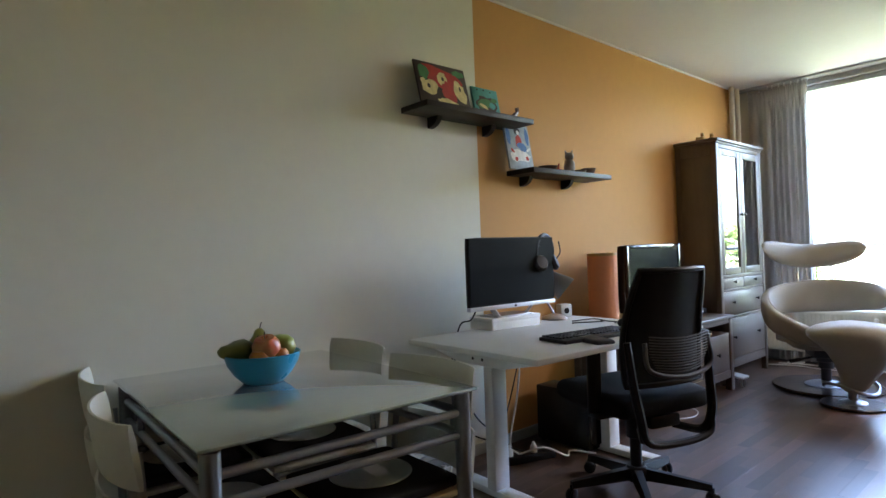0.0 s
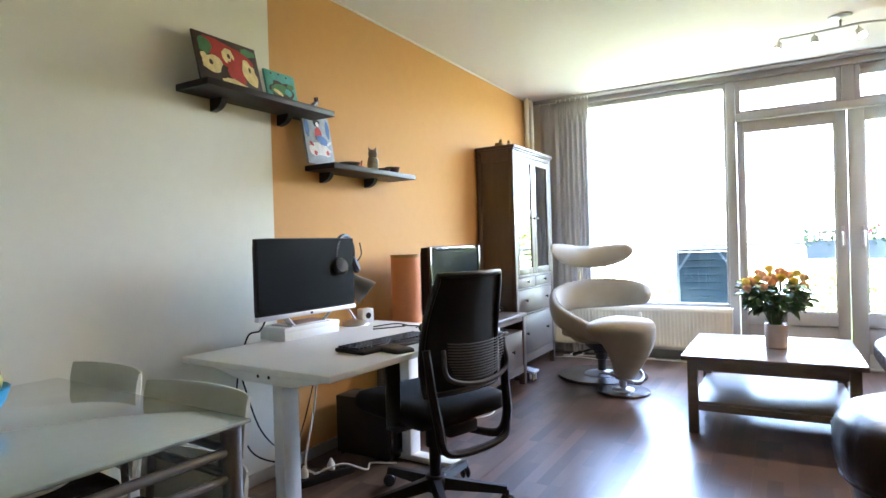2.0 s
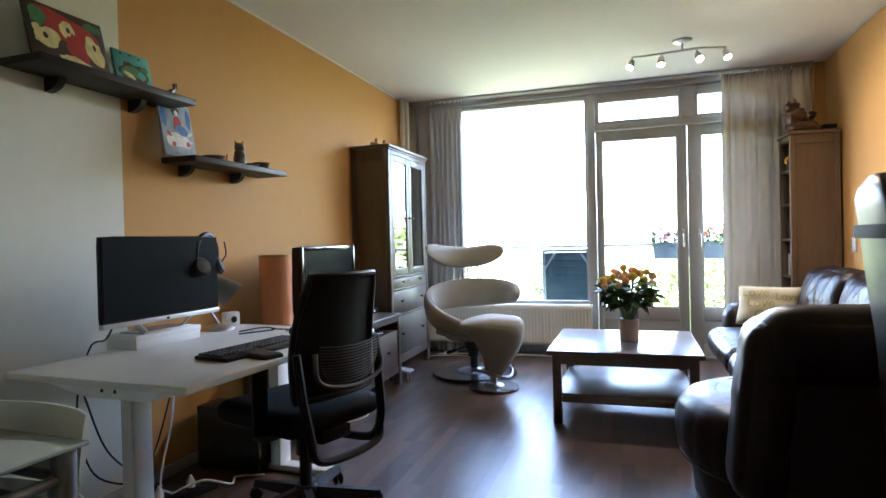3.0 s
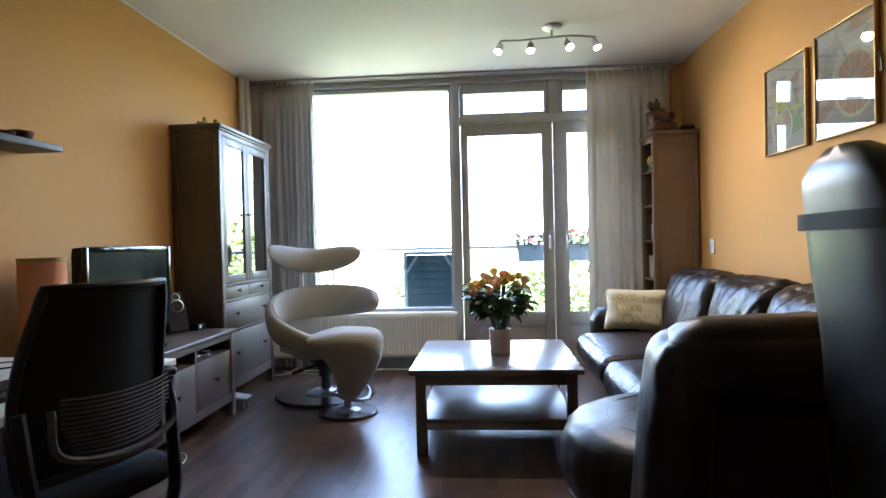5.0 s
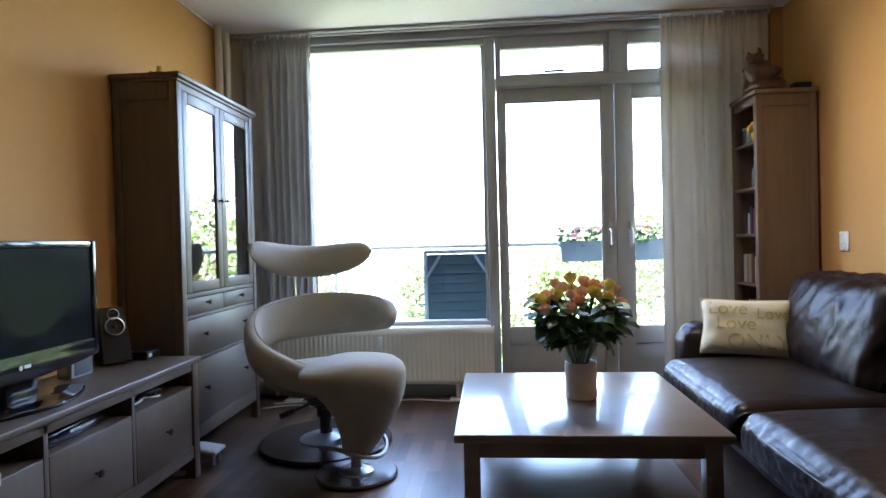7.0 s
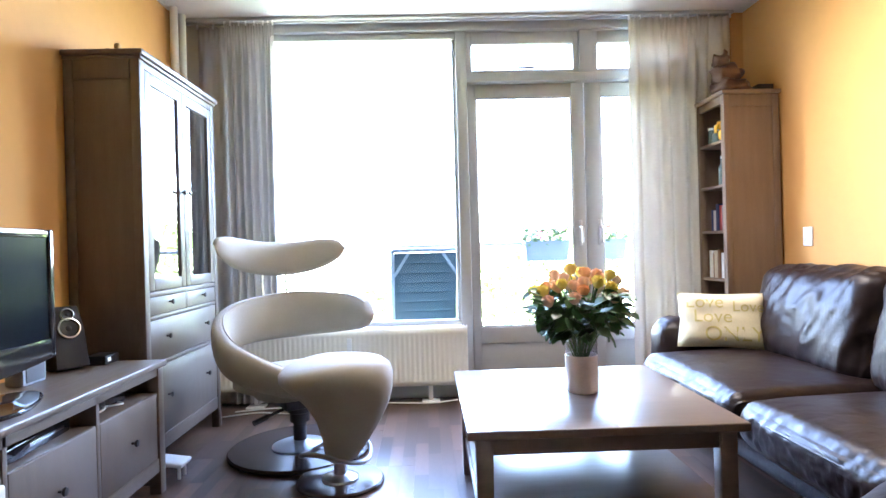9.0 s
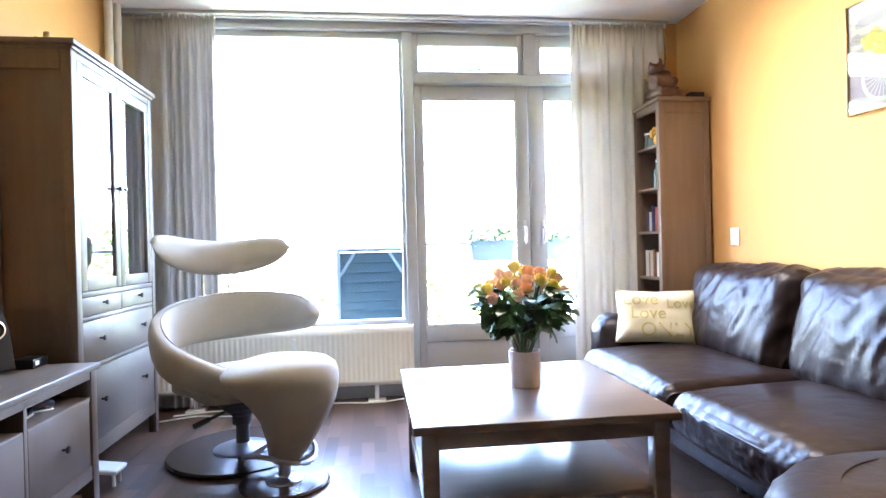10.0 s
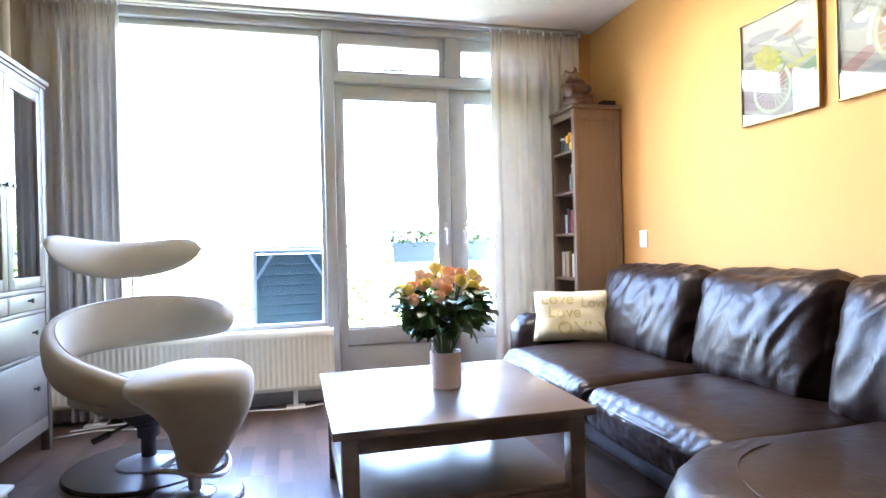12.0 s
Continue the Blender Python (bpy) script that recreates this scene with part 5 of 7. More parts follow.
loops = []
NB = 90
for i in range(NB + 1):
    phi = 107 - (107 + 185) * i / NB
    top, bot = key_at(phi)
    end = min(1.0, i / 7.0)
    end = math.sqrt(max(0.0, 1 - (1 - end) ** 2))
    end2 = min(1.0, (NB - i) / 12.0)
    end2 = max(0.05, math.sqrt(max(0.0, 1 - (1 - end2) ** 2)))
    zc, hh = (top + bot) / 2, max(0.004, (top - bot) / 2 * max(end, 0.03) * end2)
    th = 0.046 * max(end, 0.05) * end2
    row = []
    for k in range(22):
        a = 2 * math.pi * k / 22
        ca, sa = math.cos(a), math.sin(a)
        dz = hh * math.copysign(abs(sa) ** 0.75, sa)
        dr = th * math.copysign(abs(ca) ** 0.85, ca)
        z = zc + dz
        lean = 0.10 * (z - 0.5) + (0.05 if phi < -100 else 0.05 * max(0, -phi) / 100) * 0
        R = 0.365 + lean + dr - (0.05 * max(0, -phi - 110) / 70)
        row.append((R * math.sin(radians(phi)), R * math.cos(radians(phi)), z))
    loops.append(row)
part("backrest", rings(loops), CREAM_WOOL, ch, "spiral padded backrest that sweeps into the seat", smooth=70)
seam_pts = []
for i in range(4, NB - 10):
    phi = 107 - (107 + 185) * i / NB
    top, bot = key_at(phi)
    R = 0.365 + 0.10 * (top - 0.5) - 0.020 - (0.05 * max(0, -phi - 110) / 70)
    seam_pts.append((R * math.sin(radians(phi)), R * math.cos(radians(phi)), top - 0.004))
part("piping", tube(seam_pts, 0.0035, 6), CREAM_WOOL, ch)
loops = []
for i in range(41):
    u = -1 + 2 * i / 40
    e = math.sqrt(max(0.0, 1 - abs(u) ** 5)) if abs(u) < 1 else 0.0
    e = max(e, 0.04)
    x = 0.365 * u
    y = 0.40 - 0.17 * u * u
    zc = 1.0 + 0.075 * u * u - 0.012 * u
    row = []
    for k in range(18):
        a = 2 * math.pi * k / 18
        row.append((x, y + 0.058 * e * math.cos(a) + 0.02 * math.sin(a), zc + (0.098 - 0.012 * u * u) * e * math.copysign(abs(math.sin(a)) ** 0.85, math.sin(a))))
    loops.append(row)
part("headrest", rings(loops), CREAM_WOOL, ch, "curved padded headrest", smooth=70)
for x in (-0.07, 0.07):
    part("headrest_rod", tube([(x, 0.41, 0.96), (x, 0.425, 0.85), (x, 0.40, 0.74)], 0.006, 8, soft=True), CHROME, ch)

fs = thing("footstool", "cream wool saddle-shaped footstool on a round metal base", "footstool", pose(1.205, 4.625, 0, 0, 0, 20))
part("base_disc", disc(0.195, 0.0, 0.02, 44, soft=0.007), WOOD_DISC, fs, "round dark base")
part("hub", lathe([(0.085, 0.02), (0.082, 0.028), (0.06, 0.036), (0.03, 0.042)], 28), STEEL, fs)
part("column", lathe([(0.028, 0.04), (0.028, 0.16)], 20), STEEL, fs)
loops = []
for z, rx, ry, ox in ((0.10, 0.045, 0.045, 0.0), (0.115, 0.068, 0.065, 0.005), (0.20, 0.105, 0.095, 0.03), (0.29, 0.145, 0.135, 0.045), (0.37, 0.185, 0.175, 0.040), (0.43, 0.215, 0.20, 0.025), (0.475, 0.238, 0.212, 0.005),
                      (0.51, 0.250, 0.212, -0.008), (0.54, 0.245, 0.200, -0.014), (0.557, 0.222, 0.175, -0.016), (0.566, 0.16, 0.12, -0.016), (0.568, 0.04, 0.03, -0.016)):
    row = []
    for k in range(44):
        a = 2 * math.pi * k / 44
        x = rx * math.copysign(abs(math.cos(a)) ** 0.8, math.cos(a)) + ox
        y = ry * math.copysign(abs(math.sin(a)) ** 0.85, math.sin(a))
        sag = -0.045 * max(0.0, -x / 0.25) ** 1.5 * (z / 0.58) - 0.012 * max(0, x / 0.25)
        row.append((x, y, max(0.1, z + sag)))
    loops.append(row)
part("pad", rings(loops), CREAM_WOOL, fs, "saddle-shaped padded top", smooth=70)
lp = [(0.16 * math.cos(a) + 0.0, 0.155 * math.sin(a) + 0.09, 0.115 + 0.03 * math.sin(a * 2)) for a in [2 * math.pi * k / 28 for k in range(28)]]
part("foot_ring", tube(lp, 0.011, 8, closed=True), GREY_METAL, fs, "bent grey metal ring")

# ---- black leatherette gaming chair beside the sofa ----
gc = thing("gaming_chair", "tall black leatherette gaming chair with strapped neck pillow", "office chair", pose(2.93, 2.03, 0, 0, 0, -6))
# local: faces +x, backrest at x about -0.03
loops = []
for k in range(30):
    t = k / 29
    z = 0.46 + 0.84 * t
    half = 0.225 - 0.02 * t + 0.035 * math.exp(-((t - 0.62) / 0.16) ** 2) - 0.06 * max(0, t - 0.72) / 0.28
    if t > 0.9:
        half *= math.sqrt(max(0.02, 1 - ((t - 0.9) / 0.1) ** 2 * 0.85))
    thick = 0.045 if t < 0.95 else 0.045 * max(0.3, 1 - (t - 0.95) * 12)
    xc = 0.04 - 0.10 * t
    wing = 0.055 * math.exp(-((t - 0.60) / 0.25) ** 2)
    row = []
    for j in range(28):
        a = 2 * math.pi * j / 28
        yy = half * math.copysign(abs(math.cos(a)) ** 0.55, math.cos(a))
        xx = thick * math.copysign(abs(math.sin(a)) ** 0.22, math.sin(a)) + wing * max(0, abs(yy) / half - 0.5) * 1.4
        row.append((xc + xx, yy, z))
    loops.append(row)
part("backrest", rings(loops), BLACK_LEATHER, gc, "tall winged backrest", smooth=60)
STRAP = mat("black_webbing", (0.008, 0.008, 0.008), 0.85)
zc = 1.15
part("strap", rings([[(x, y, z) for x, y in [(0.062 * math.sin(2 * math.pi * j / 28) - 0.035, 0.222 * math.copysign(abs(math.cos(2 * math.pi * j / 28)) ** 0.5, math.cos(2 * math.pi * j / 28))) for j in range(28)]] for z in (zc - 0.018, zc - 0.016, zc + 0.016, zc + 0.018)], caps=False), STRAP, gc, "black elastic strap")
part("neck_pillow", soft_block(0.12, 0.30, 0.17, 0.05, 12, (0.02, 0.02, 0.02), 0.004, 8, m=pose(0.075, 0, 1.05, 0, -8, 0)), BLACK_LEATHER, gc, "black neck pillow", smooth=70)
part("seat", soft_block(0.52, 0.54, 0.14, 0.05, 12, (0, 0, 0.02), 0.004, 6, m=pose(0.30, 0, 0.44)), BLACK_LEATHER, gc, smooth=70)
for s in (-1, 1):
    part("armrest_pad", soft_block(0.27, 0.10, 0.035, 0.015, 6, m=pose(0.28, s * 0.32, 0.68)), BLACK_PLASTIC, gc)
    part("armrest_post", box(0.25, 0.31, s * 0.32 - 0.02, s * 0.32 + 0.02, 0.40, 0.665, 0.008, bm=box(0.25, 0.31, min(s * 0.14, s * 0.34), max(s * 0.14, s * 0.34), 0.36, 0.385, 0.006)), BLACK_PLASTIC, gc)
    q = part("hinge_cover", disc(0.05, 0.0, 0.03, 24), BLACK_PLASTIC, gc)
    q.matrix_basis = pose(0.06, s * 0.27, 0.47, 90 * s, 0, 0)
part("recline_lever", tube([(0.08, -0.30, 0.46), (0.13, -0.315, 0.48), (0.18, -0.315, 0.475)], 0.009, 8), SILVER_PLASTIC, gc, "pale lever")
part("column", lathe([(0.03, 0.10), (0.03, 0.24), (0.045, 0.245), (0.045, 0.37)], 20, (0.28, 0, 0)), BLACK_PLASTIC, gc)


def star_base(parent, centre, reach, turn, material, hub=0.05):
    cx, cy = centre
    part("base_hub", lathe([(hub, 0.07), (hub, 0.12), (hub * 0.8, 0.135)], 20, (cx, cy, 0)), material, parent)
    for k in range(5):
        a = radians(turn + 72 * k)
        e = (cx + reach * math.cos(a), cy + reach * math.sin(a))
        loops = []
        for t in (0.0, 0.35, 0.8, 1.0):
            w, h, zz = 0.030 - 0.012 * t, 0.026 - 0.012 * t, 0.105 - 0.028 * t
            x, y = cx + (e[0] - cx) * t, cy + (e[1] - cy) * t
            loops.append([(x - w * math.sin(a), y + w * math.cos(a), zz - h), (x + w * math.sin(a), y - w * math.cos(a), zz - h), (x + w * 0.6 * math.sin(a), y - w * 0.6 * math.cos(a), zz + h), (x - w * 0.6 * math.sin(a), y + w * 0.6 * math.cos(a), zz + h)])
        part("base_arm", rings(loops), material, parent)
        c = part("castor", disc(0.028, -0.022, -0.004, 20, bm=disc(0.028, 0.004, 0.022, 20)), BLACK_PLASTIC, parent)
        c.matrix_basis = pose(e[0], e[1], 0.0285, 90, 0, math.degrees(a) + 40)
        part("castor_fork", lathe([(0.008, 0.05), (0.008, 0.075)], 10, (e[0], e[1], 0), bm=box(e[0] - 0.014, e[0] + 0.014, e[1] - 0.014, e[1] + 0.014, 0.034, 0.052, 0.006)), BLACK_PLASTIC, parent)


star_base(gc, (0.28, 0), 0.31, 15, BLACK_PLASTIC)

# ---- ceiling spotlight bar, lit ----
BULB = mat("lit_bulb", (1, 0.95, 0.85), 0.3, emit=((1.0, 0.86, 0.66), 1.5))
cl = thing("ceiling_spotlight", "brushed steel four-spot ceiling bar, lamps lit", "ceiling light", pose(2.635, 4.95, CEIL))
part("canopy", lathe([(0.07, 0.0), (0.07, -0.012), (0.05, -0.024), (0.001, -0.026)], 28), STEEL, cl)
part("stem", lathe([(0.008, -0.02), (0.008, -0.075)], 12), STEEL, cl)
part("bar", tube([(-0.36, 0.0, -0.085), (-0.2, 0.02, -0.078), (0, 0, -0.075), (0.15, -0.02, -0.078), (0.30, 0.0, -0.09)], 0.008, 10, soft=True), STEEL, cl)
for x, dx, dy in ((-0.36, -0.35, -0.5), (-0.15, -0.05, -0.45), (0.10, 0.35, -0.75), (0.29, 0.3, -0.45)):
    aim = Vector((dx, dy, -1)).normalized()
    q = aim.to_track_quat("Z", "Y").to_matrix().to_4x4()
    s = part("spot", lathe([(0.012, -0.005), (0.022, 0.0), (0.026, 0.03), (0.030, 0.062), (0.028, 0.062), (0.024, 0.03), (0.001, 0.02)], 20), STEEL, cl, "steel spot head")
    s.matrix_basis = pose(x, 0, -0.115) @ q
    part("arm", tube([(x, 0, -0.084), (x, 0, -0.118)], 0.006, 8), STEEL, cl)
    bl = part("bulb", lathe([(0.024, 0.050), (0.022, 0.058), (0.001, 0.061)], 18), BULB, s, "glowing bulb")
    la = bpy.data.lights.new("bulb_light", "SPOT")
    la.energy, la.color, la.spot_size, la.spot_blend, la.shadow_soft_size = 0.65, (1.0, 0.90, 0.76), radians(165), 1.0, 0.03
    lo = new("bulb_light", la)
    p0 = Vector((2.635 + x, 4.95, CEIL - 0.115)) + aim * 0.072
    lo.matrix_world = look(p0, p0 + aim)
# ---- sit-stand desk with its things ----
DESK = pose(0.145, 1.675, 0, 0, 0, -3.2)
dk = thing("desk", "white laminate desk on a white steel frame", "desk", DESK)
part("desktop", box(0, 0.82, 0, 1.20, 0.705, 0.73, 0.004, 3), DESK_WHITE, dk)
for y in (0.28, 1.14):
    part("leg", box(0.26, 0.32, y - 0.045, y + 0.045, 0.03, 0.60, 0.006, bm=box(0.268, 0.312, y - 0.037, y + 0.037, 0.55, 0.66, 0.004)), WHITE_PAINT, dk, "telescopic white steel leg")
    part("foot", box(-0.09, 0.62, y - 0.04, y + 0.04, 0.0, 0.035, 0.008), WHITE_PAINT, dk)
    part("bracket", rings([[(x, y - 0.03, 0.704 - d_), (x, y + 0.03, 0.704 - d_), (x, y + 0.03, 0.704), (x, y - 0.03, 0.704)] for x, d_ in ((0.05, 0.018), (0.20, 0.052), (0.38, 0.052), (0.74, 0.018))]), WHITE_PAINT, dk)
part("crossbar", box(0.27, 0.31, 0.28, 1.14, 0.645, 0.70, 0.004), WHITE_PAINT, dk)
part("end_bar", rings([[(x, 0.055, 0.704 - d_), (x, 0.085, 0.704 - d_), (x, 0.085, 0.704), (x, 0.055, 0.704)] for x, d_ in ((0.12, 0.012), (0.30, 0.05), (0.58, 0.05), (0.76, 0.012))]), WHITE_PAINT, dk)
for x in (0.40, 0.46):
    part("screw", disc(0.007, 0, 0.004, 12), DARK_METAL, dk).matrix_basis = pose(x, 0.055, 0.68, 90, 0, 0)

bx = thing("white_box", "flat white cardboard box under the monitor", "box", pose(0.215, 2.285, 0.73, 0, 0, -4))
part("carton", box(-0.09, 0.085, -0.175, 0.175, 0, 0.055, 0.003), WHITE_PLASTIC, bx)
part("lid", box(-0.092, 0.087, -0.177, 0.177, 0.038, 0.060, 0.003), WHITE_PLASTIC, bx)
pp = tagged(part("paper", box(0.17, 0.285, 2.19, 2.40, 0.7985, 0.8005), mat("pink_paper", (0.5, 0.36, 0.34), 0.7)), "pinkish sheet of paper on the white box", "paper")

mo = thing("monitor", "black computer monitor with a silver lower edge and stand", "monitor", pose(0.33, 2.222, 0.79, 0, 0, -3))
part("casing", soft_block(0.03, 0.615, 0.355, 0.012, 6, m=pose(-0.004, 0, 0.235)), BLACK_PLASTIC, mo)
part("screen", box(0.0115, 0.0135, -0.303, 0.303, 0.08, 0.408), MATT_SCREEN, mo, "dark matt screen")
part("chin", box(-0.012, 0.016, -0.3075, 0.3075, 0.053, 0.073, 0.003), SILVER_PLASTIC, mo, "silver lower edge")
part("emblem", box(0.016, 0.0172, -0.008, 0.008, 0.058, 0.068), BLACK_PLASTIC, mo)
for s in (-1, 1):
    part("stand_leg", bar((-0.02, s * 0.165 + 0.02, 0.07), (-0.055, s * 0.10 + 0.04, 0.006), 0.034, 0.010), SILVER_PLASTIC, mo)
part("stand_foot", box(-0.175, -0.035, -0.08, 0.175, 0.0, 0.008, 0.003), SILVER_PLASTIC, mo)
part("stand_neck", box(-0.06, -0.02, -0.05, 0.05, 0.075, 0.22, 0.006), BLACK_PLASTIC, mo)

hs = thing("headset", "black headset hanging over the monitor's corner", "headset", pose(0.335, 2.485, 1.096, 0, 0, 8))
arc = [(0.0, 0.085 * math.cos(radians(a)), 0.02 + 0.095 * math.sin(radians(a))) for a in range(-20, 201, 12)]
part("headband", tube(arc, lambda t: 0.009 + 0.004 * math.sin(math.pi * t), 8), BLACK_PLASTIC, hs)
for s in (-1, 1):
    q = part("ear_cushion", lathe([(0.02, -0.018), (0.042, -0.012), (0.046, 0.004), (0.036, 0.018), (0.001, 0.02)], 24), BLACK_LEATHER, hs)
    q.matrix_basis = pose(0.014, s * 0.07, -0.035, 0, 70, 20 * s)
part("microphone", tube([(0.02, 0.085, -0.02), (0.03, 0.115, 0.02), (0.025, 0.11, 0.08)], 0.0035, 6, soft=True), BLACK_PLASTIC, hs)

dl = thing("desk_lamp", "grey metal desk lamp with a bell-shaped shade", "desk lamp", pose(0.245, 2.665, 0.73))
part("base", lathe([(0.075, 0.0), (0.076, 0.006), (0.066, 0.02), (0.03, 0.03), (0.001, 0.032)], 32), STEEL, dl)
part("arm", tube([(0, 0, 0.03), (-0.02, -0.045, 0.12), (-0.02, -0.05, 0.23)], 0.006, 8, soft=True), STEEL, dl)
LAMP_GREY = mat("dark_grey_lamp_metal", (0.22, 0.22, 0.22), 0.34, metal=0.7, vary=0.08)
q = part("shade", lathe([(0.014, 0.0), (0.028, 0.012), (0.036, 0.05), (0.055, 0.105), (0.058, 0.125), (0.055, 0.125), (0.050, 0.10), (0.03, 0.05), (0.02, 0.014), (0.001, 0.012)], 28), LAMP_GREY, dl, "grey bell-shaped shade")
q.matrix_basis = pose(-0.02, -0.055, 0.272) @ Vector((0.75, 0.5, -0.75)).to_track_quat("Z", "Y").to_matrix().to_4x4() @ Matrix.Scale(1.25, 4)
q2 = part("bulb", lathe([(0.012, 0.03), (0.022, 0.07), (0.022, 0.09), (0.001, 0.112)], 16), WHITE_PLASTIC, q, "unlit white bulb")
ck = thing("desk_clock", "small white cube clock with a black round face", "clock", pose(0.23, 2.775, 0.73, 0, 0, -20))
part("case", box(-0.03, 0.03, -0.038, 0.038, 0, 0.078, 0.008), WHITE_PLASTIC, ck)
part("dial", disc(0.017, 0, 0.003, 20, soft=0.0006), BLACK_PLASTIC, ck, "black round dial").matrix_basis = pose(0.03, 0, 0.04) @ X_OUT

kb = thing("keyboard", "black computer keyboard on the desk", "keyboard", pose(0.80, 2.225, 0.73, 0, 0, -9))
part("case", box(-0.085, 0.085, -0.25, 0.25, 0.0, 0.016, 0.005), BLACK_PLASTIC, kb)
key_b = box(-0.0078, 0.0078, -0.0078, 0.0078, 0.016, 0.023, 0.002, 1)
k0 = part("key", key_b, BLACK_PLASTIC, kb)
first = True
for r_ in range(6):
    for c_ in range(22):
        m = pose(-0.068 + r_ * 0.0195 + (0 if r_ else -0.004), -0.228 + c_ * 0.0208, 0)
        if r_ == 5 and 4 <= c_ <= 9 and c_ != 6:
            continue
        if first:
            k0.matrix_basis, first = m, False
        else:
            again(k0, m @ Matrix.Diagonal((1, 5.5 if (r_ == 5 and c_ == 6) else 1, 1, 1)), kb)
ms = thing("mouse", "black computer mouse on the desk", "mouse", pose(0.76, 2.60, 0.73))
part("shell", soft_block(0.11, 0.062, 0.036, 0.017, 8, (0, 0, 0.008), m=pose(0, 0, 0.018)), BLACK_PLASTIC, ms)
part("wheel", disc(0.008, -0.003, 0.003, 12, soft=0.001), GREY_RUBBER, ms).matrix_basis = pose(-0.03, 0, 0.036, 90, 0, 0)
for i, pts in enumerate((((0.45, 2.55, 0.733), (0.55, 2.68, 0.735), (0.52, 2.72, 0.733), (0.62, 2.72, 0.733), (0.66, 2.63, 0.74)), ((0.40, 2.62, 0.733), (0.46, 2.74, 0.737), (0.56, 2.72, 0.733), (0.60, 2.73, 0.733)))):
    tagged(part("cable", tube(pts, 0.003, 6, soft=True), BLACK_PLASTIC), "thin black cable lying on the desk", "cable", "cables on the desk")

# cables, power strip under the desk
for i, (pts, mt, rr) in enumerate(((((0.30, 1.99, 0.86), (0.22, 2.02, 0.79), (0.13, 2.02, 0.745), (0.09, 1.99, 0.5), (0.1, 2.05, 0.22), (0.2, 2.2, 0.12), (0.25, 2.35, 0.05)), BLACK_PLASTIC, 0.004),
                               (((0.12, 2.3, 0.70), (0.14, 2.45, 0.55), (0.16, 2.42, 0.35), (0.2, 2.3, 0.1), (0.26, 2.3, 0.05)), WHITE_PLASTIC, 0.005),
                               (((0.1, 2.0, 0.6), (0.12, 2.1, 0.3), (0.2, 2.2, 0.18), (0.14, 2.35, 0.25), (0.12, 2.5, 0.55)), BLACK_PLASTIC, 0.004),
                               (((0.26, 2.3, 0.05), (0.35, 2.4, 0.08), (0.42, 2.5, 0.03), (0.36, 2.62, 0.012), (0.48, 2.68, 0.010)), WHITE_PLASTIC, 0.005))):
    tagged(part("power_cable", tube(pts, rr, 6, soft=True), mt), "loose cable hanging below the desk", "cable", "cables under the desk")
ps = thing("power_strip", "black power strip with white plugs under the desk", "power strip", pose(0.27, 2.36, 0, 0, 0, 70))
part("case", box(-0.16, 0.16, -0.028, 0.028, 0.0, 0.042, 0.008), BLACK_PLASTIC, ps)
for k in range(4):
    part("outlet", lathe([(0.021, 0.042), (0.021, 0.045), (0.018, 0.045), (0.017, 0.0425), (0.001, 0.0425)], 18, (-0.11 + 0.073 * k, 0, 0)), BLACK_PLASTIC, ps)
for k in (0, 2):
    part("plug", lathe([(0.019, 0.045), (0.020, 0.07), (0.012, 0.085), (0.006, 0.10)], 14, (-0.11 + 0.073 * k, 0, 0)), WHITE_PLASTIC, ps)
pc = thing("computer_tower", "black computer tower standing under the desk", "computer", pose(0.28, 2.76, 0))
part("case", box(-0.20, 0.16, -0.085, 0.085, 0.012, 0.33, 0.008), BLACK_PLASTIC, pc)
part("front", box(0.16, 0.172, -0.083, 0.083, 0.014, 0.328, 0.004), GLOSS_BLACK, pc)
for x in (-0.17, 0.13):
    for y in (-0.07, 0.07):
        part("foot", disc(0.014, 0.0, 0.013, 12, (x, y)), BLACK_PLASTIC, pc)
part("button", disc(0.008, 0, 0.003, 14, soft=0.0005), SILVER_PLASTIC, pc).matrix_basis = pose(0.172, 0.0, 0.29) @ X_OUT
wb2 = thing("cable_bundle", "coiled white cables in a bundle beside the desk leg", "cables", pose(0.28, 1.68, 0))
rn = random.Random(21)
for k in range(6):
    r0 = rn.uniform(0.07, 0.13)
    tilt = rn.uniform(-0.5, 0.5)
    pts = [(r0 * math.cos(a) + rn.uniform(-0.006, 0.006), 0.05 * math.sin(2 * a + k) + 0.02 * k - 0.06 + tilt * 0.08 * math.sin(a), 0.10 + k * 0.012 + r0 * 0.75 * math.sin(a)) for a in [2 * math.pi * j / 18 for j in range(18)]]
    lo_ = min(p_[2] for p_ in pts)
    pts = [(p_[0], p_[1], p_[2] - lo_ + 0.006 + 0.004 * k) for p_ in pts]
    part("coil", tube(pts, 0.0055, 6, closed=True), WHITE_PLASTIC if k % 3 else GREY_RUBBER, wb2)

# ---- office chair ----
oc = thing("office_chair", "black mesh-backed office chair with armrests on castors", "office chair", pose(0.905, 2.375, 0, 0, 0, 161))
star_base(oc, (0, 0), 0.315, -67, BLACK_PLASTIC)
part("column", lathe([(0.026, 0.12), (0.026, 0.26), (0.04, 0.265), (0.04, 0.36)], 20), BLACK_PLASTIC, oc)
part("mechanism", box(-0.20, 0.10, -0.08, 0.08, 0.355, 0.41, 0.012), BLACK_PLASTIC, oc)
part("seat", soft_block(0.50, 0.50, 0.09, 0.042, 14, (0, 0, 0.015), 0.002, 6, m=pose(0.03, 0, 0.46)), BLACK_CLOTH, oc, smooth=70)


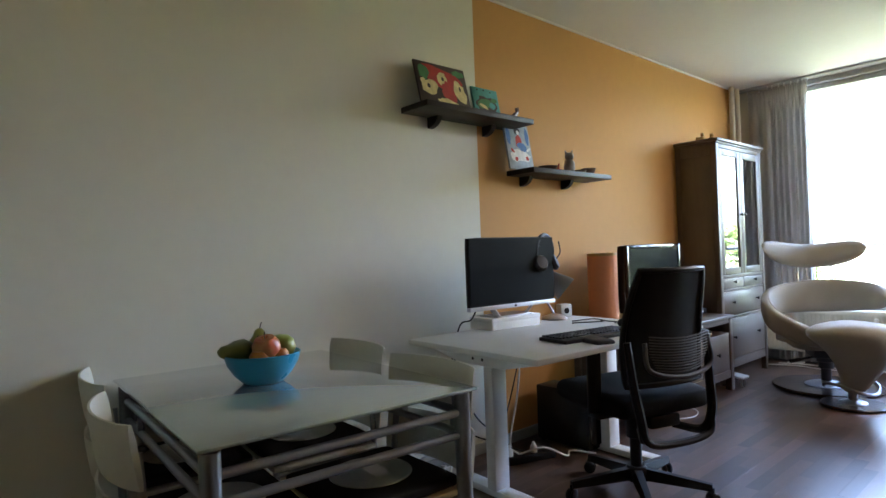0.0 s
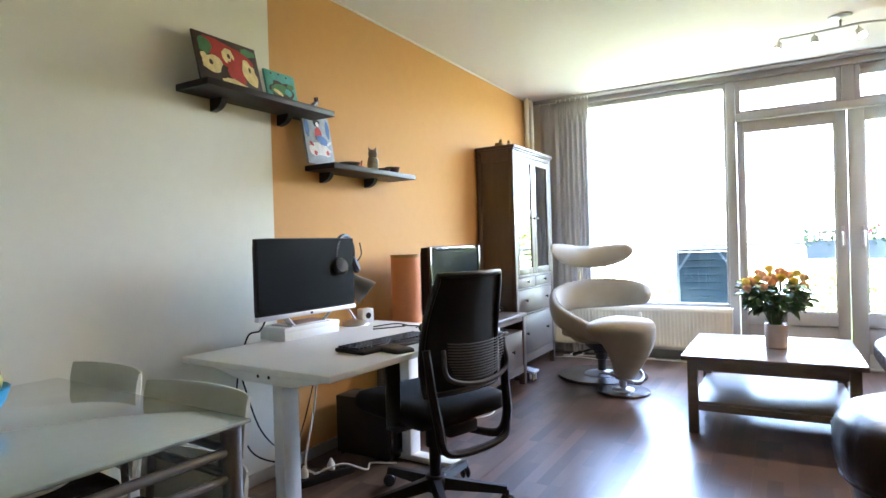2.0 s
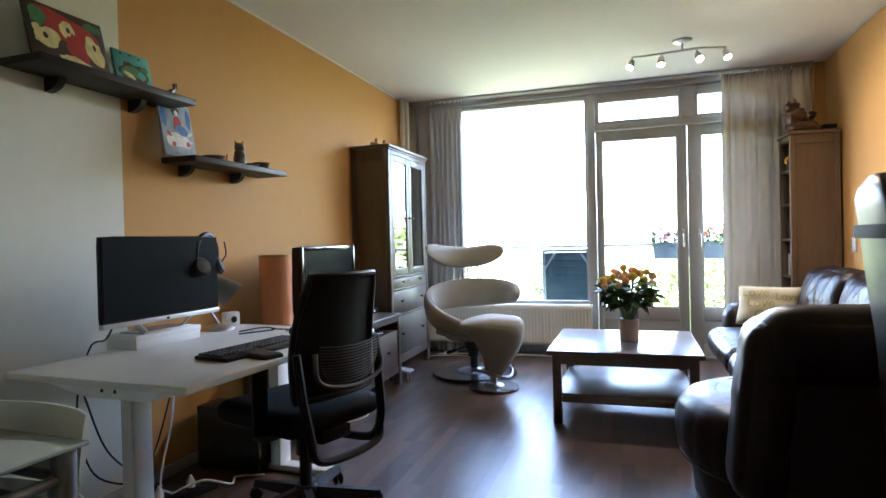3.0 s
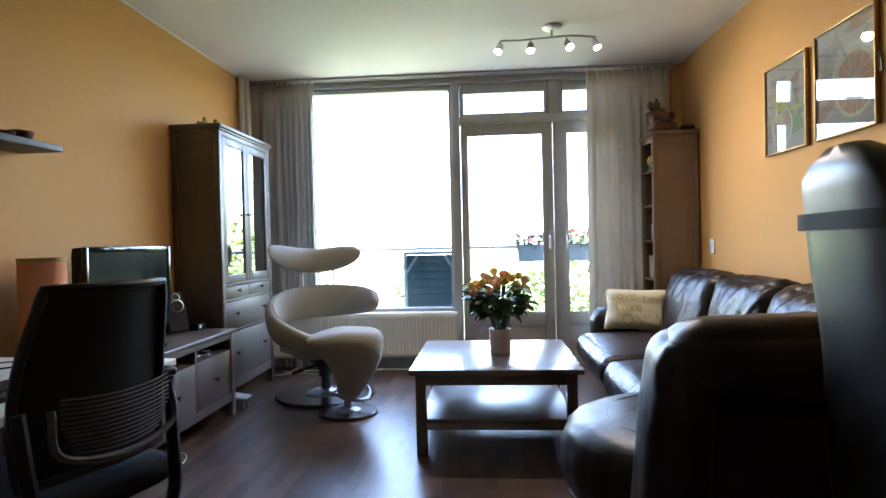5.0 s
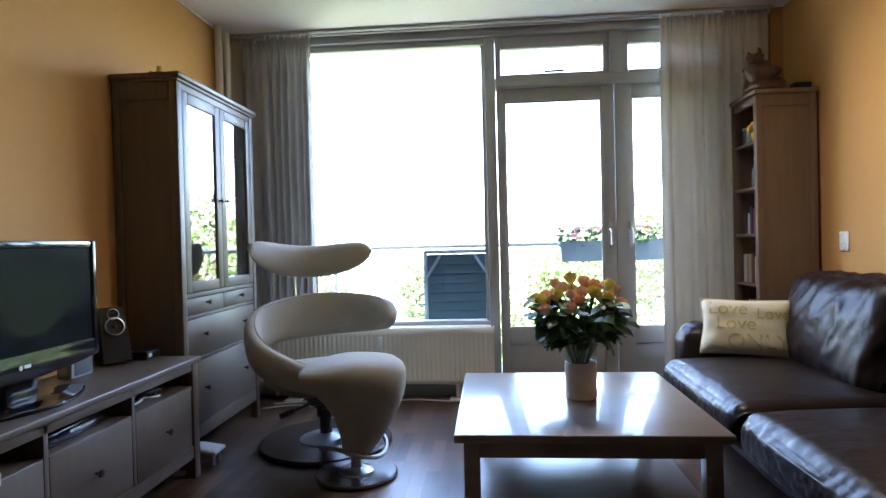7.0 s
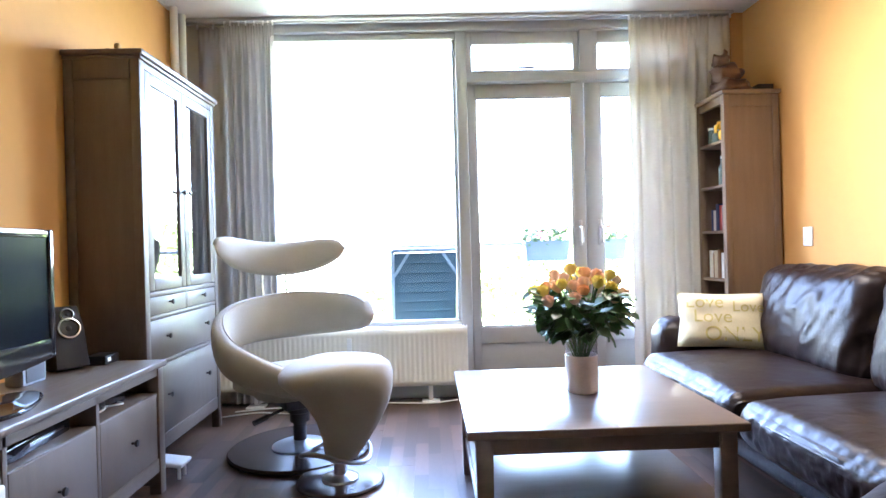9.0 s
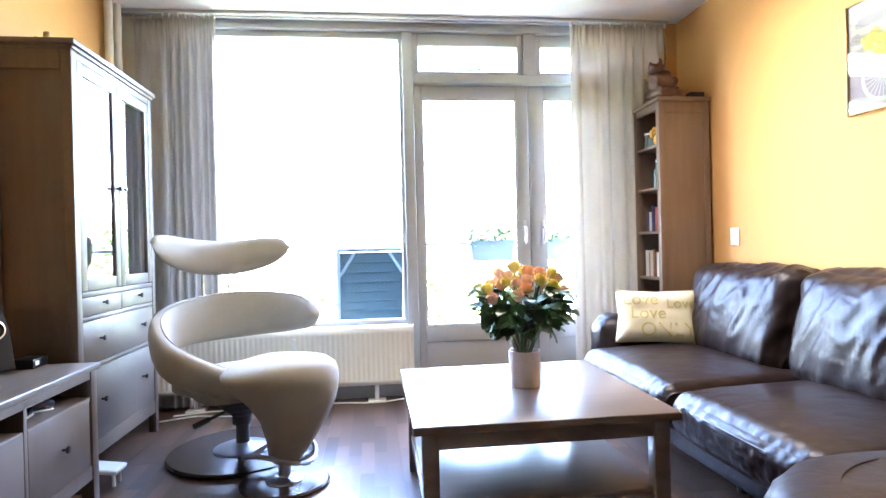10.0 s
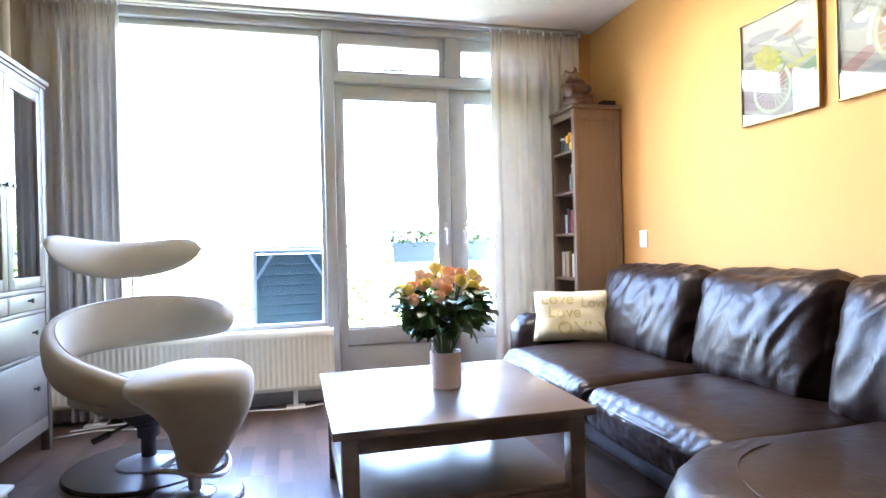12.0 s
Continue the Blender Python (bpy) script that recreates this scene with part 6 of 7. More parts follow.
def back_x(t):
    """Lean and curve of the backrest along its height."""
    return -0.225 - 0.035 * t + 0.02 * math.sin(math.pi * min(1, t * 1.1)) - 0.035 * t * t


rows_ = 30
mesh_rows = []
for k in range(rows_ + 1):
    t = k / rows_
    z = 0.55 + 0.48 * t
    half = 0.200 + 0.022 * math.sin(math.pi * t) - 0.032 * t
    row = []
    for j in range(17):
        u = -1 + j / 8
        row.append((back_x(t) + 0.035 * u * u, half * u, z))
    mesh_rows.append(row)
o = part("mesh_back", rings(mesh_rows, None, False, False), MESH_BLACK, oc, "black mesh backrest")
o.modifiers.new("thickness", "SOLIDIFY").thickness = 0.012
edge = [r_[0] for r_ in mesh_rows] + mesh_rows[-1][1:-1] + [r_[-1] for r_ in mesh_rows[::-1]] + mesh_rows[0][1:-1][::-1]
part("back_frame", tube(edge, 0.013, 8, closed=True), BLACK_PLASTIC, oc)
# sweeping frame from the back down under the seat
for s in (-1, 1):
    part("back_arm", tube([(-0.225, s * 0.215, 0.74), (-0.245, s * 0.205, 0.56), (-0.265, s * 0.19, 0.42), (-0.24, s * 0.16, 0.34), (-0.14, s * 0.09, 0.345)], lambda t: 0.016 + 0.004 * math.sin(3 * t), 8, soft=True), BLACK_PLASTIC, oc)
part("lower_bow", tube([(-0.26, -0.19, 0.42), (-0.275, -0.16, 0.335), (-0.28, 0, 0.315), (-0.275, 0.16, 0.335), (-0.26, 0.19, 0.42)], 0.016, 8, soft=True), BLACK_PLASTIC, oc)
part("lumbar_frame", tube([(-0.275, -0.17, 0.74), (-0.295, -0.16, 0.63), (-0.315, 0, 0.595), (-0.295, 0.16, 0.63), (-0.275, 0.17, 0.74)], 0.010, 8, soft=True), GREY_RUBBER, oc, "grey lumbar rim")
GREY_NET = mat("grey_lumbar_net", (0.035, 0.038, 0.045), 0.55)
for k in range(13):
    z = 0.615 + 0.0115 * k
    part("lumbar_strand", tube([(-0.287 - 0.020 * (1 - (u / 0.155) ** 2), u * (0.78 + 0.22 * min(1, k / 6)), z + 0.012 * (u / 0.155) ** 2) for u in (-0.155, -0.1, -0.05, 0, 0.05, 0.1, 0.155)], 0.0032, 5), GREY_NET, oc)
for s in (-1, 1):
    part("arm_post", bar((-0.06, s * 0.262, 0.42), (-0.065, s * 0.264, 0.72), 0.06, 0.03, 0.01), BLACK_PLASTIC, oc)
    part("arm_bracket", box(-0.10, -0.02, min(s * 0.10, s * 0.275), max(s * 0.10, s * 0.275), 0.40, 0.425, 0.006), BLACK_PLASTIC, oc)
    part("arm_pad", soft_block(0.26, 0.095, 0.032, 0.014, 8, m=pose(-0.03, s * 0.262, 0.732)), BLACK_PLASTIC, oc)

# ---- tall orange cylinder lamp on the TV bench ----
OR_SHADE = mat("orange_fabric_shade", (0.56, 0.20, 0.075), 0.8, vary=0.06, scale=8, bump=0.3, bump_scale=400)
ol = thing("table_lamp", "tall orange cylindrical fabric lamp with a brass rim, unlit", "lamp", pose(0.20, 3.235, 0.578))
part("shade", lathe([(0.090, 0.02), (0.092, 0.03), (0.092, 0.505), (0.089, 0.505), (0.089, 0.03)], 40, caps=False), OR_SHADE, ol)
part("rim", lathe([(0.0925, 0.50), (0.094, 0.505), (0.094, 0.517), (0.086, 0.517), (0.086, 0.505)], 40, caps=False), GILT, ol, "thin brass rim")
part("base", lathe([(0.085, 0.0), (0.086, 0.015), (0.08, 0.022), (0.001, 0.024)], 32), DARK_METAL, ol)
part("bulb", lathe([(0.012, 0.02), (0.012, 0.22), (0.026, 0.27), (0.026, 0.30), (0.001, 0.325)], 16), WHITE_PLASTIC, ol)

# ---- wall shelves with small things ----
SHELF = mat("black_brown_shelf", (0.026, 0.021, 0.018), 0.5, spec=0.25, vary=0.15, scale=4, bump=0.06, stretch=(8, 1, 8))


def wall_shelf(y0, y1, z0, z1, brackets):
    s = thing("wall_shelf", "black-brown wooden wall shelf on two rounded brackets", "shelf", pose(0, y0, z0), "wall shelves")
    part("board", box(0.002, 0.213, 0, y1 - y0, 0, z1 - z0, 0.003), SHELF, s)
    for y in brackets:
        loops = []
        for yy in (y - y0 - 0.016, y - y0 + 0.016):
            loops.append([(0.002, yy, -0.001), (0.002, yy, -0.056)] + [(0.004 + 0.080 * math.sin(radians(a)), yy, -0.001 - 0.055 * math.cos(radians(a))) for a in range(10, 91, 10)])
        part("bracket", rings(loops), BLACK_PLASTIC, s, "black rounded bracket", smooth=30)
    return s


wall_shelf(1.79, 2.587, 1.85, 1.88, (1.98, 2.39))
wall_shelf(2.57, 3.367, 1.578, 1.608, (2.70, 3.11))


def canvas(name, y0, y1, z0, z1, x0, lean, ground, label, blobs):
    """A small canvas on a shelf, leaning to the wall. blobs: (material, u, v, ru, rv, turn)."""
    w, h = y1 - y0, z1 - z0
    c = thing(name, label, "painting", pose(x0, y0, z0, 0, -lean, 0))
    part("canvas", box(-0.012, 0.0, 0, w, 0, h, 0.002), ground, c)
    for i, (mt, u, v, ru, rv, turn) in enumerate(blobs):
        b = bmesh.new()
        rn_ = random.Random(i * 7 + len(blobs))
        pts = []
        for k in range(18):
            a = 2 * math.pi * k / 18
            f = 1 + rn_.uniform(-0.16, 0.16)
            dx, dz = ru * w * f * math.cos(a), rv * h * f * math.sin(a)
            t = radians(turn)
            yy, zz = u * w + dx * math.cos(t) - dz * math.sin(t), v * h + dx * math.sin(t) + dz * math.cos(t)
            pts.append((0.0006 + 0.0004 * i, max(0.003, min(w - 0.003, yy)), max(0.003, min(h - 0.003, zz))))
        b.faces.new([b.verts.new(p_) for p_ in pts])
        part("paint_patch", b, mt, c, smooth=0)
    return c


def paint(name, col):
    return mat(name, col, 0.6, vary=0.25, scale=30)


P_RED, P_CREAM, P_DARK, P_GREEN = paint("paint_red", (0.42, 0.03, 0.02)), paint("paint_cream", (0.70, 0.58, 0.26)), paint("paint_dark_brown", (0.05, 0.03, 0.02)), paint("paint_green", (0.06, 0.20, 0.07))
P_TEAL, P_BLUE, P_PALE, P_WHITE, P_BLACK = paint("paint_teal", (0.08, 0.36, 0.34)), paint("paint_blue", (0.06, 0.16, 0.42)), paint("paint_pale_blue", (0.30, 0.36, 0.42)), paint("paint_white", (0.7, 0.7, 0.68)), paint("paint_black", (0.012, 0.012, 0.012))
canvas("small_painting", 1.83, 2.18, 1.88, 2.13, 0.125, 14, P_DARK, "small red and cream floral painting leaning on the shelf",
       [(P_RED, 0.5, 0.68, 0.42, 0.24, -12), (P_GREEN, 0.15, 0.75, 0.10, 0.16, 0), (P_GREEN, 0.85, 0.86, 0.12, 0.08, 0), (P_CREAM, 0.22, 0.42, 0.17, 0.16, 10), (P_CREAM, 0.50, 0.66, 0.10, 0.15, 0), (P_RED, 0.6, 0.34, 0.13, 0.28, 20), (P_CREAM, 0.82, 0.42, 0.11, 0.26, 20),
        (P_CREAM, 0.55, 0.12, 0.2, 0.09, -10), (P_DARK, 0.2, 0.44, 0.03, 0.05, 0), (P_DARK, 0.5, 0.66, 0.025, 0.05, 0), (P_DARK, 0.82, 0.5, 0.02, 0.06, 0), (P_CREAM, 0.1, 0.52, 0.05, 0.08, 0), (P_RED, 0.3, 0.88, 0.16, 0.05, -8)])
canvas("small_painting", 2.235, 2.44, 1.88, 2.055, 0.10, 12, P_TEAL, "small teal and green painting leaning on the shelf",
       [(P_DARK, 0.5, 0.40, 0.42, 0.32, 0), (P_GREEN, 0.4, 0.46, 0.30, 0.16, 15), (P_TEAL, 0.7, 0.42, 0.12, 0.12, 0), (P_RED, 0.45, 0.16, 0.16, 0.05, 0), (P_CREAM, 0.35, 0.36, 0.16, 0.06, -20), (P_GREEN, 0.8, 0.62, 0.12, 0.09, 0), (P_BLACK, 0.2, 0.9, 0.03, 0.03, 0), (P_BLACK, 0.45, 0.92, 0.03, 0.03, 0), (P_BLACK, 0.7, 0.88, 0.03, 0.03, 0)])
canvas("small_painting", 2.50, 2.715, 1.608, 1.885, 0.10, 10, P_PALE, "small pale blue winter painting leaning on the shelf",
       [(P_BLUE, 0.12, 0.72, 0.08, 0.2, 0), (P_BLUE, 0.88, 0.74, 0.08, 0.2, 0), (P_WHITE, 0.5, 0.3, 0.40, 0.14, 0), (P_BLACK, 0.5, 0.85, 0.12, 0.08, 0), (P_WHITE, 0.52, 0.82, 0.06, 0.05, 0), (P_RED, 0.5, 0.62, 0.14, 0.15, 0), (P_BLUE, 0.62, 0.5, 0.2, 0.09, -20), (P_RED, 0.2, 0.4, 0.09, 0.03, -40),
        (P_RED, 0.3, 0.22, 0.06, 0.05, 0), (P_RED, 0.75, 0.25, 0.06, 0.05, 0), (P_PALE, 0.5, 0.12, 0.3, 0.06, 0), (P_WHITE, 0.85, 0.45, 0.1, 0.03, 30)])
# figures and dishes
GREY_STONE = mat("grey_stone_figure", (0.31, 0.30, 0.28), 0.6, vary=0.3, scale=30, bump=0.5, bump_scale=80)
DISH = mat("brown_wood_dish", (0.10, 0.05, 0.03), 0.4, vary=0.2, scale=20)
b = soft_block(0.06, 0.065, 0.09, 0.028, 8, wrinkle=0.006, freq=30, m=pose(0, 0, 0.046))
soft_block(0.05, 0.055, 0.05, 0.022, 8, bm=b, m=pose(0.008, 0, 0.105))
for s in (-1, 1):
    tube([(0.0, s * 0.017, 0.125), (0.0, s * 0.023, 0.146)], lambda t: 0.009 * (1 - 0.8 * t), 6, b)
ob = tagged(part("owl_figurine", b, GREY_STONE), "grey stone owl figurine on the lower shelf", "figurine")
ob.matrix_basis = pose(0.13, 3.02, 1.608, 0, 0, -40)
for y, x, r_, h in ((3.13, 0.13, 0.045, 0.025), (3.21, 0.14, 0.05, 0.04), (2.79, 0.14, 0.06, 0.025)):
    d = part("wooden_dish", lathe([(r_ * 0.5, 0), (r_ * 0.8, h * 0.3), (r_, h), (r_ * 0.92, h), (r_ * 0.7, h * 0.4), (0.001, h * 0.3)], 22), DISH)
    tagged(d, "small dark wooden dish on the lower shelf", "dish", "dishes on the shelf").matrix_basis = pose(x, y, 1.608)
b = soft_block(0.03, 0.10, 0.022, 0.01, 6, m=pose(0, 0, 0.011))
tube([(0, 0.02, 0.02), (0, 0.028, 0.055)], 0.004, 6, b)
ob = tagged(part("small_boat", b, P_RED), "small reddish carved figure on the lower shelf", "figurine")
ob.matrix_basis = pose(0.12, 2.90, 1.608)
b = tube([(0, -0.02, 0.012), (0, 0.0, 0.03), (0, 0.018, 0.045), (0, 0.012, 0.07)], lambda t: 0.014 * (1 - 0.55 * t), 8, soft=True)
soft_block(0.03, 0.05, 0.024, 0.011, 5, bm=b, m=pose(0, 0, 0.012))
tube([(0, 0.02, 0.03), (0, 0.034, 0.05), (0, 0.03, 0.075)], 0.004, 6, b)
ob = tagged(part("bird_figurine", b, DISH), "small dark carved bird on the upper shelf", "figurine")
ob.matrix_basis = pose(0.14, 2.505, 1.88)

# ---- dining table and chairs ----
dt = thing("dining_table", "frosted glass dining table on a grey tubular metal frame", "dining table", pose(0.06, 0.442, 0, 0, 0, -3.2))
TX, TY, TH = 1.012, 0.79, 0.738
part("tabletop", box(0, TX, 0, TY, TH - 0.010, TH, 0.004, 3), FROSTED, dt, "frosted greenish glass top")
for x in (0.035, TX - 0.035):
    for y in (0.035, TY - 0.035):
        part("leg", lathe([(0.022, 0.0), (0.024, 0.004), (0.024, TH - 0.018), (0.015, TH - 0.011)], 18, (x, y, 0)), GREY_METAL, dt)
for y in (0.035, TY - 0.035):
    for z in (0.665, 0.60):
        part("rail", tube([(0.05, y, z), (TX - 0.05, y, z)], 0.012, 12), GREY_METAL, dt)
    part("spacer", tube([(TX / 2 - 0.25, y, 0.60), (TX / 2 - 0.25, y, 0.665)], 0.010, 10), GREY_METAL, dt)
for x in (0.035, TX - 0.035):
    for z in (0.665, 0.60):
        part("rail", tube([(x, 0.05, z), (x, TY - 0.05, z)], 0.012, 12), GREY_METAL, dt)


def dining_chair(m):
    """Local: faces +y, back at y about -0.2."""
    c = thing("dining_chair", "cream-white dining chair with curved backrest on metal tubes", "chair", m, "chairs round the dining table")
    part("seat", soft_block(0.40, 0.39, 0.024, 0.010, 8, m=pose(0, 0.0, 0.432)), CHAIR_WHITE, c)
    for nm, za, zb, off in (("backrest", 0.635, 0.785, 0.0), ("lower_backrest", 0.455, 0.60, 0.012)):
        loops = []
        for k in range(9):
            t = k / 8
            z = za + (zb - za) * t
            sl = -0.265 + off - 0.02 * t
            outer = [(0.220 * u, sl + 0.045 * u * u + 0.010 * u ** 8 - 0.006 + 0.004 * abs(2 * t - 1) ** 4, z) for u in [-1 + 0.125 * i for i in range(17)]]
            inner = [(0.220 * u, sl + 0.045 * u * u + 0.010 * u ** 8 + 0.008 - 0.004 * abs(2 * t - 1) ** 4, z) for u in [1 - 0.125 * i for i in range(17)]]
            loops.append(outer + inner)
        part(nm, rings(loops), CHAIR_WHITE, c, "curved cream-white plate", smooth=50)
    for s in (-1, 1):
        part("back_leg", tube([(s * 0.18, -0.24, 0.0), (s * 0.178, -0.20, 0.40), (s * 0.165, -0.20, 0.56), (s * 0.15, -0.205, 0.70)], 0.011, 10, soft=True), GREY_METAL, c)
        part("front_leg", tube([(s * 0.18, 0.19, 0.0), (s * 0.18, 0.18, 0.42)], 0.011, 10), GREY_METAL, c)
        part("side_rail", tube([(s * 0.18, -0.20, 0.408), (s * 0.18, 0.18, 0.408)], 0.010, 8), GREY_METAL, c)
        part("bracket", box(s * 0.145 - 0.02, s * 0.145 + 0.02, -0.228, -0.20, 0.585, 0.66, 0.006), GREY_METAL, c)
    part("cross_rail", tube([(-0.18, 0.16, 0.408), (0.18, 0.16, 0.408)], 0.010, 8), GREY_METAL, c)
    return c


def seat_pad(m):
    c = thing("seat_pad", "black chair cushion with a pale grey circle", "cushion", m, "seat pads on the dining chairs")
    part("cover", soft_block(0.39, 0.38, 0.035, 0.016, 12, (0, 0, 0.006), 0.002, 9, m=pose(0, 0, 0.018)), BLACK_CLOTH, c, smooth=70)
    part("circle", disc(0.125, 0.030, 0.0425, 40, soft=0.002), GREY_CLOTH, c, "pale grey round patch")
    return c


spots = [pose(0.215, 0.605, 0, 0, 0, -7), pose(0.73, 0.54, 0, 0, 0, -5), pose(0.325, 1.025, 0, 0, 0, 175), pose(0.865, 0.965, 0, 0, 0, 178)]
first_chair, first_pad = dining_chair(spots[0]), seat_pad(spots[0] @ pose(0, 0.01, 0.4445))
for m in spots[1:]:
    copy_thing(first_chair, m)
    copy_thing(first_pad, m @ pose(0, 0.01, 0.4445))

# fruit bowl
bw = tagged(part("fruit_bowl", lathe([(0.058, 0.0), (0.064, 0.003), (0.091, 0.030), (0.111, 0.062), (0.121, 0.094), (0.118, 0.096), (0.107, 0.062), (0.086, 0.033), (0.056, 0.008), (0.001, 0.007)], 48), BLUE_PLASTIC), "bright blue plastic fruit bowl on the dining table", "bowl")
bw.matrix_basis = pose(0.525, 0.78, TH)


def fruit_mat(name, col, col2):
    m = mat(name, col, 0.35, vary=0.25, scale=9, bump=0.05)
    nt = m.node_tree
    mix = nt.nodes.new("ShaderNodeMix")
    mix.data_type = "RGBA"
    nz = nt.nodes.new("ShaderNodeTexNoise")
    nz.inputs["Scale"].default_value = 14
    co = nt.nodes.new("ShaderNodeTexCoord")
    nt.links.new(co.outputs["Object"], nz.inputs["Vector"])
    rp = nt.nodes.new("ShaderNodeMapRange")
    rp.inputs["From Min"].default_value, rp.inputs["From Max"].default_value = 0.4, 0.62
    nt.links.new(nz.outputs[0], rp.inputs[0])
    nt.links.new(rp.outputs[0], mix.inputs[0])
    mix.inputs[6].default_value, mix.inputs[7].default_value = (*col, 1), (*col2, 1)
    nt.links.new(mix.outputs[2], nt.nodes["Principled BSDF"].inputs["Base Color"])
    return m


PEAR = fruit_mat("pear_skin", (0.26, 0.29, 0.05), (0.33, 0.30, 0.07))
APPLE = fruit_mat("apple_skin", (0.55, 0.10, 0.04), (0.55, 0.26, 0.08))
MANGO = fruit_mat("avocado_skin", (0.09, 0.13, 0.03), (0.17, 0.19, 0.05))
ORANGE_F = fruit_mat("orange_skin", (0.60, 0.22, 0.03), (0.66, 0.27, 0.05))
APPLE_P = [(0.001, -0.030), (0.012, -0.034), (0.026, -0.028), (0.038, -0.005), (0.037, 0.015), (0.026, 0.031), (0.012, 0.033), (0.003, 0.026)]
PEAR_P = [(0.001, -0.035), (0.016, -0.037), (0.034, -0.022), (0.039, -0.002), (0.032, 0.022), (0.02, 0.042), (0.015, 0.058), (0.006, 0.066), (0.001, 0.065)]
for nm, prof, mt, x, y, z, rx, ry, lab, sc in (("avocado", PEAR_P, MANGO, -0.03, -0.068, 0.095, 78, 30, "dark green avocado in the bowl", 1.16), ("apple", APPLE_P, APPLE, 0.045, -0.005, 0.108, 14, 10, "red and yellow apple in the bowl", 1.18),
                                    ("pear", PEAR_P, PEAR, 0.025, 0.066, 0.106, 62, -30, "ripe green pear in the bowl", 1.05), ("pear", PEAR_P, PEAR, -0.035, 0.0, 0.095, -8, -6, "ripe green pear in the bowl", 1.08),
                                    ("orange", APPLE_P, ORANGE_F, 0.058, -0.038, 0.078, 0, 0, "orange lying in the bowl", 0.85), ("orange", APPLE_P, ORANGE_F, 0.060, 0.034, 0.078, 0, 0, "orange lying in the bowl", 0.85),
                                    ("apple", APPLE_P, APPLE, -0.015, 0.035, 0.05, 0, 0, "red and yellow apple in the bowl", 0.9), ("orange", APPLE_P, ORANGE_F, 0.0, -0.02, 0.04, 0, 0, "orange lying in the bowl", 0.85)):
    f = thing(nm, lab, "fruit", pose(0.525 + 0.9 * x, 0.78 + 0.9 * y, TH + z + 0.004, rx, ry, 0), "fruit in the bowl")
    part("flesh", lathe([(r_ * sc, h * sc) for r_, h in prof], 24), mt, f)
    top = max(h for r_, h in prof) * sc
    if nm not in ("orange", "avocado"):
        part("stalk", tube([(0, 0, top - 0.008), (0.002, 0, top + 0.008), (0.006, 0.002, top + 0.020)], 0.0018, 6), DARK_METAL, f)
# ---- balcony ----
CONCRETE = mat("balcony_concrete", (0.32, 0.31, 0.29), 0.9, vary=0.15, scale=3, bump=0.3, bump_scale=60)
structure(part("balcony_floor", box(-1.2, W + 1.2, FRONT + 0.25, 7.30, -0.25, -0.03, 0.01), CONCRETE), "pale concrete balcony floor", "balcony")
structure(part("facade_sill", box(-1.2, W + 1.2, FRONT + 0.2, FRONT + 0.25, -0.25, 0.0), CONCRETE), "concrete strip under the balcony doors", "wall")
structure(part("facade_roof", box(-1.2, W + 1.2, FRONT + 0.12, FRONT + 0.3, CEIL + 0.1, CEIL + 1.2), CONCRETE), "concrete facade above the window", "wall")
structure(part("facade_pier", box(-1.2, -0.2, FRONT - 0.1, FRONT + 0.25, -0.25, CEIL + 0.1), CONCRETE), "concrete facade beside the window", "wall")
structure(part("facade_pier", box(W + 0.2, W + 1.2, FRONT - 0.1, FRONT + 0.25, -0.25, CEIL + 0.1), CONCRETE), "concrete facade beside the window", "wall")
rl = structure(thing("balcony_railing", "slim grey metal balcony railing with glass infill", "railing"), "", "railing")
part("handrail", tube([(-1.2, 7.25, 1.06), (W + 1.2, 7.25, 1.06)], 0.02, 12), GREY_METAL, rl)
for k in range(5):
    x = -1.1 + k * (W + 2.2) / 4
    part("post", box(x - 0.018, x + 0.018, 7.235, 7.265, -0.03, 1.05, 0.003), GREY_METAL, rl)
for k in range(4):
    x = -1.1 + k * (W + 2.2) / 4
    g = part("glass_panel", box(x + 0.03, x + (W + 2.2) / 4 - 0.03, 7.248, 7.254, 0.06, 1.0), PANE, rl, "clear glass infill")
    g.visible_shadow = False

# flower boxes hung on the railing
BOX_GREY = mat("grey_blue_planter", (0.10, 0.13, 0.16), 0.6, vary=0.12, scale=6)
PETALS = [mat("petal_pink", (0.55, 0.10, 0.20), 0.6), mat("petal_red", (0.45, 0.03, 0.04), 0.6), mat("petal_white", (0.7, 0.62, 0.62), 0.6)]
GARDEN_LEAF = mat("planter_leaf", (0.05, 0.11, 0.035), 0.6, vary=0.3, scale=20, random_tint=0.3)
rn = random.Random(9)
pet = bmesh.new()
for k in range(6):
    a = 2 * math.pi * k / 6
    rings([[(0.003 * math.cos(a - 0.4), 0.003 * math.sin(a - 0.4), 0), (0.003 * math.cos(a + 0.4), 0.003 * math.sin(a + 0.4), 0)], [(0.02 * math.cos(a - 0.5), 0.02 * math.sin(a - 0.5), 0.008), (0.02 * math.cos(a + 0.5), 0.02 * math.sin(a + 0.5), 0.008)], [(0.028 * math.cos(a - 0.2), 0.028 * math.sin(a - 0.2), 0.003), (0.028 * math.cos(a + 0.2), 0.028 * math.sin(a + 0.2), 0.003)]], pet, False, False)
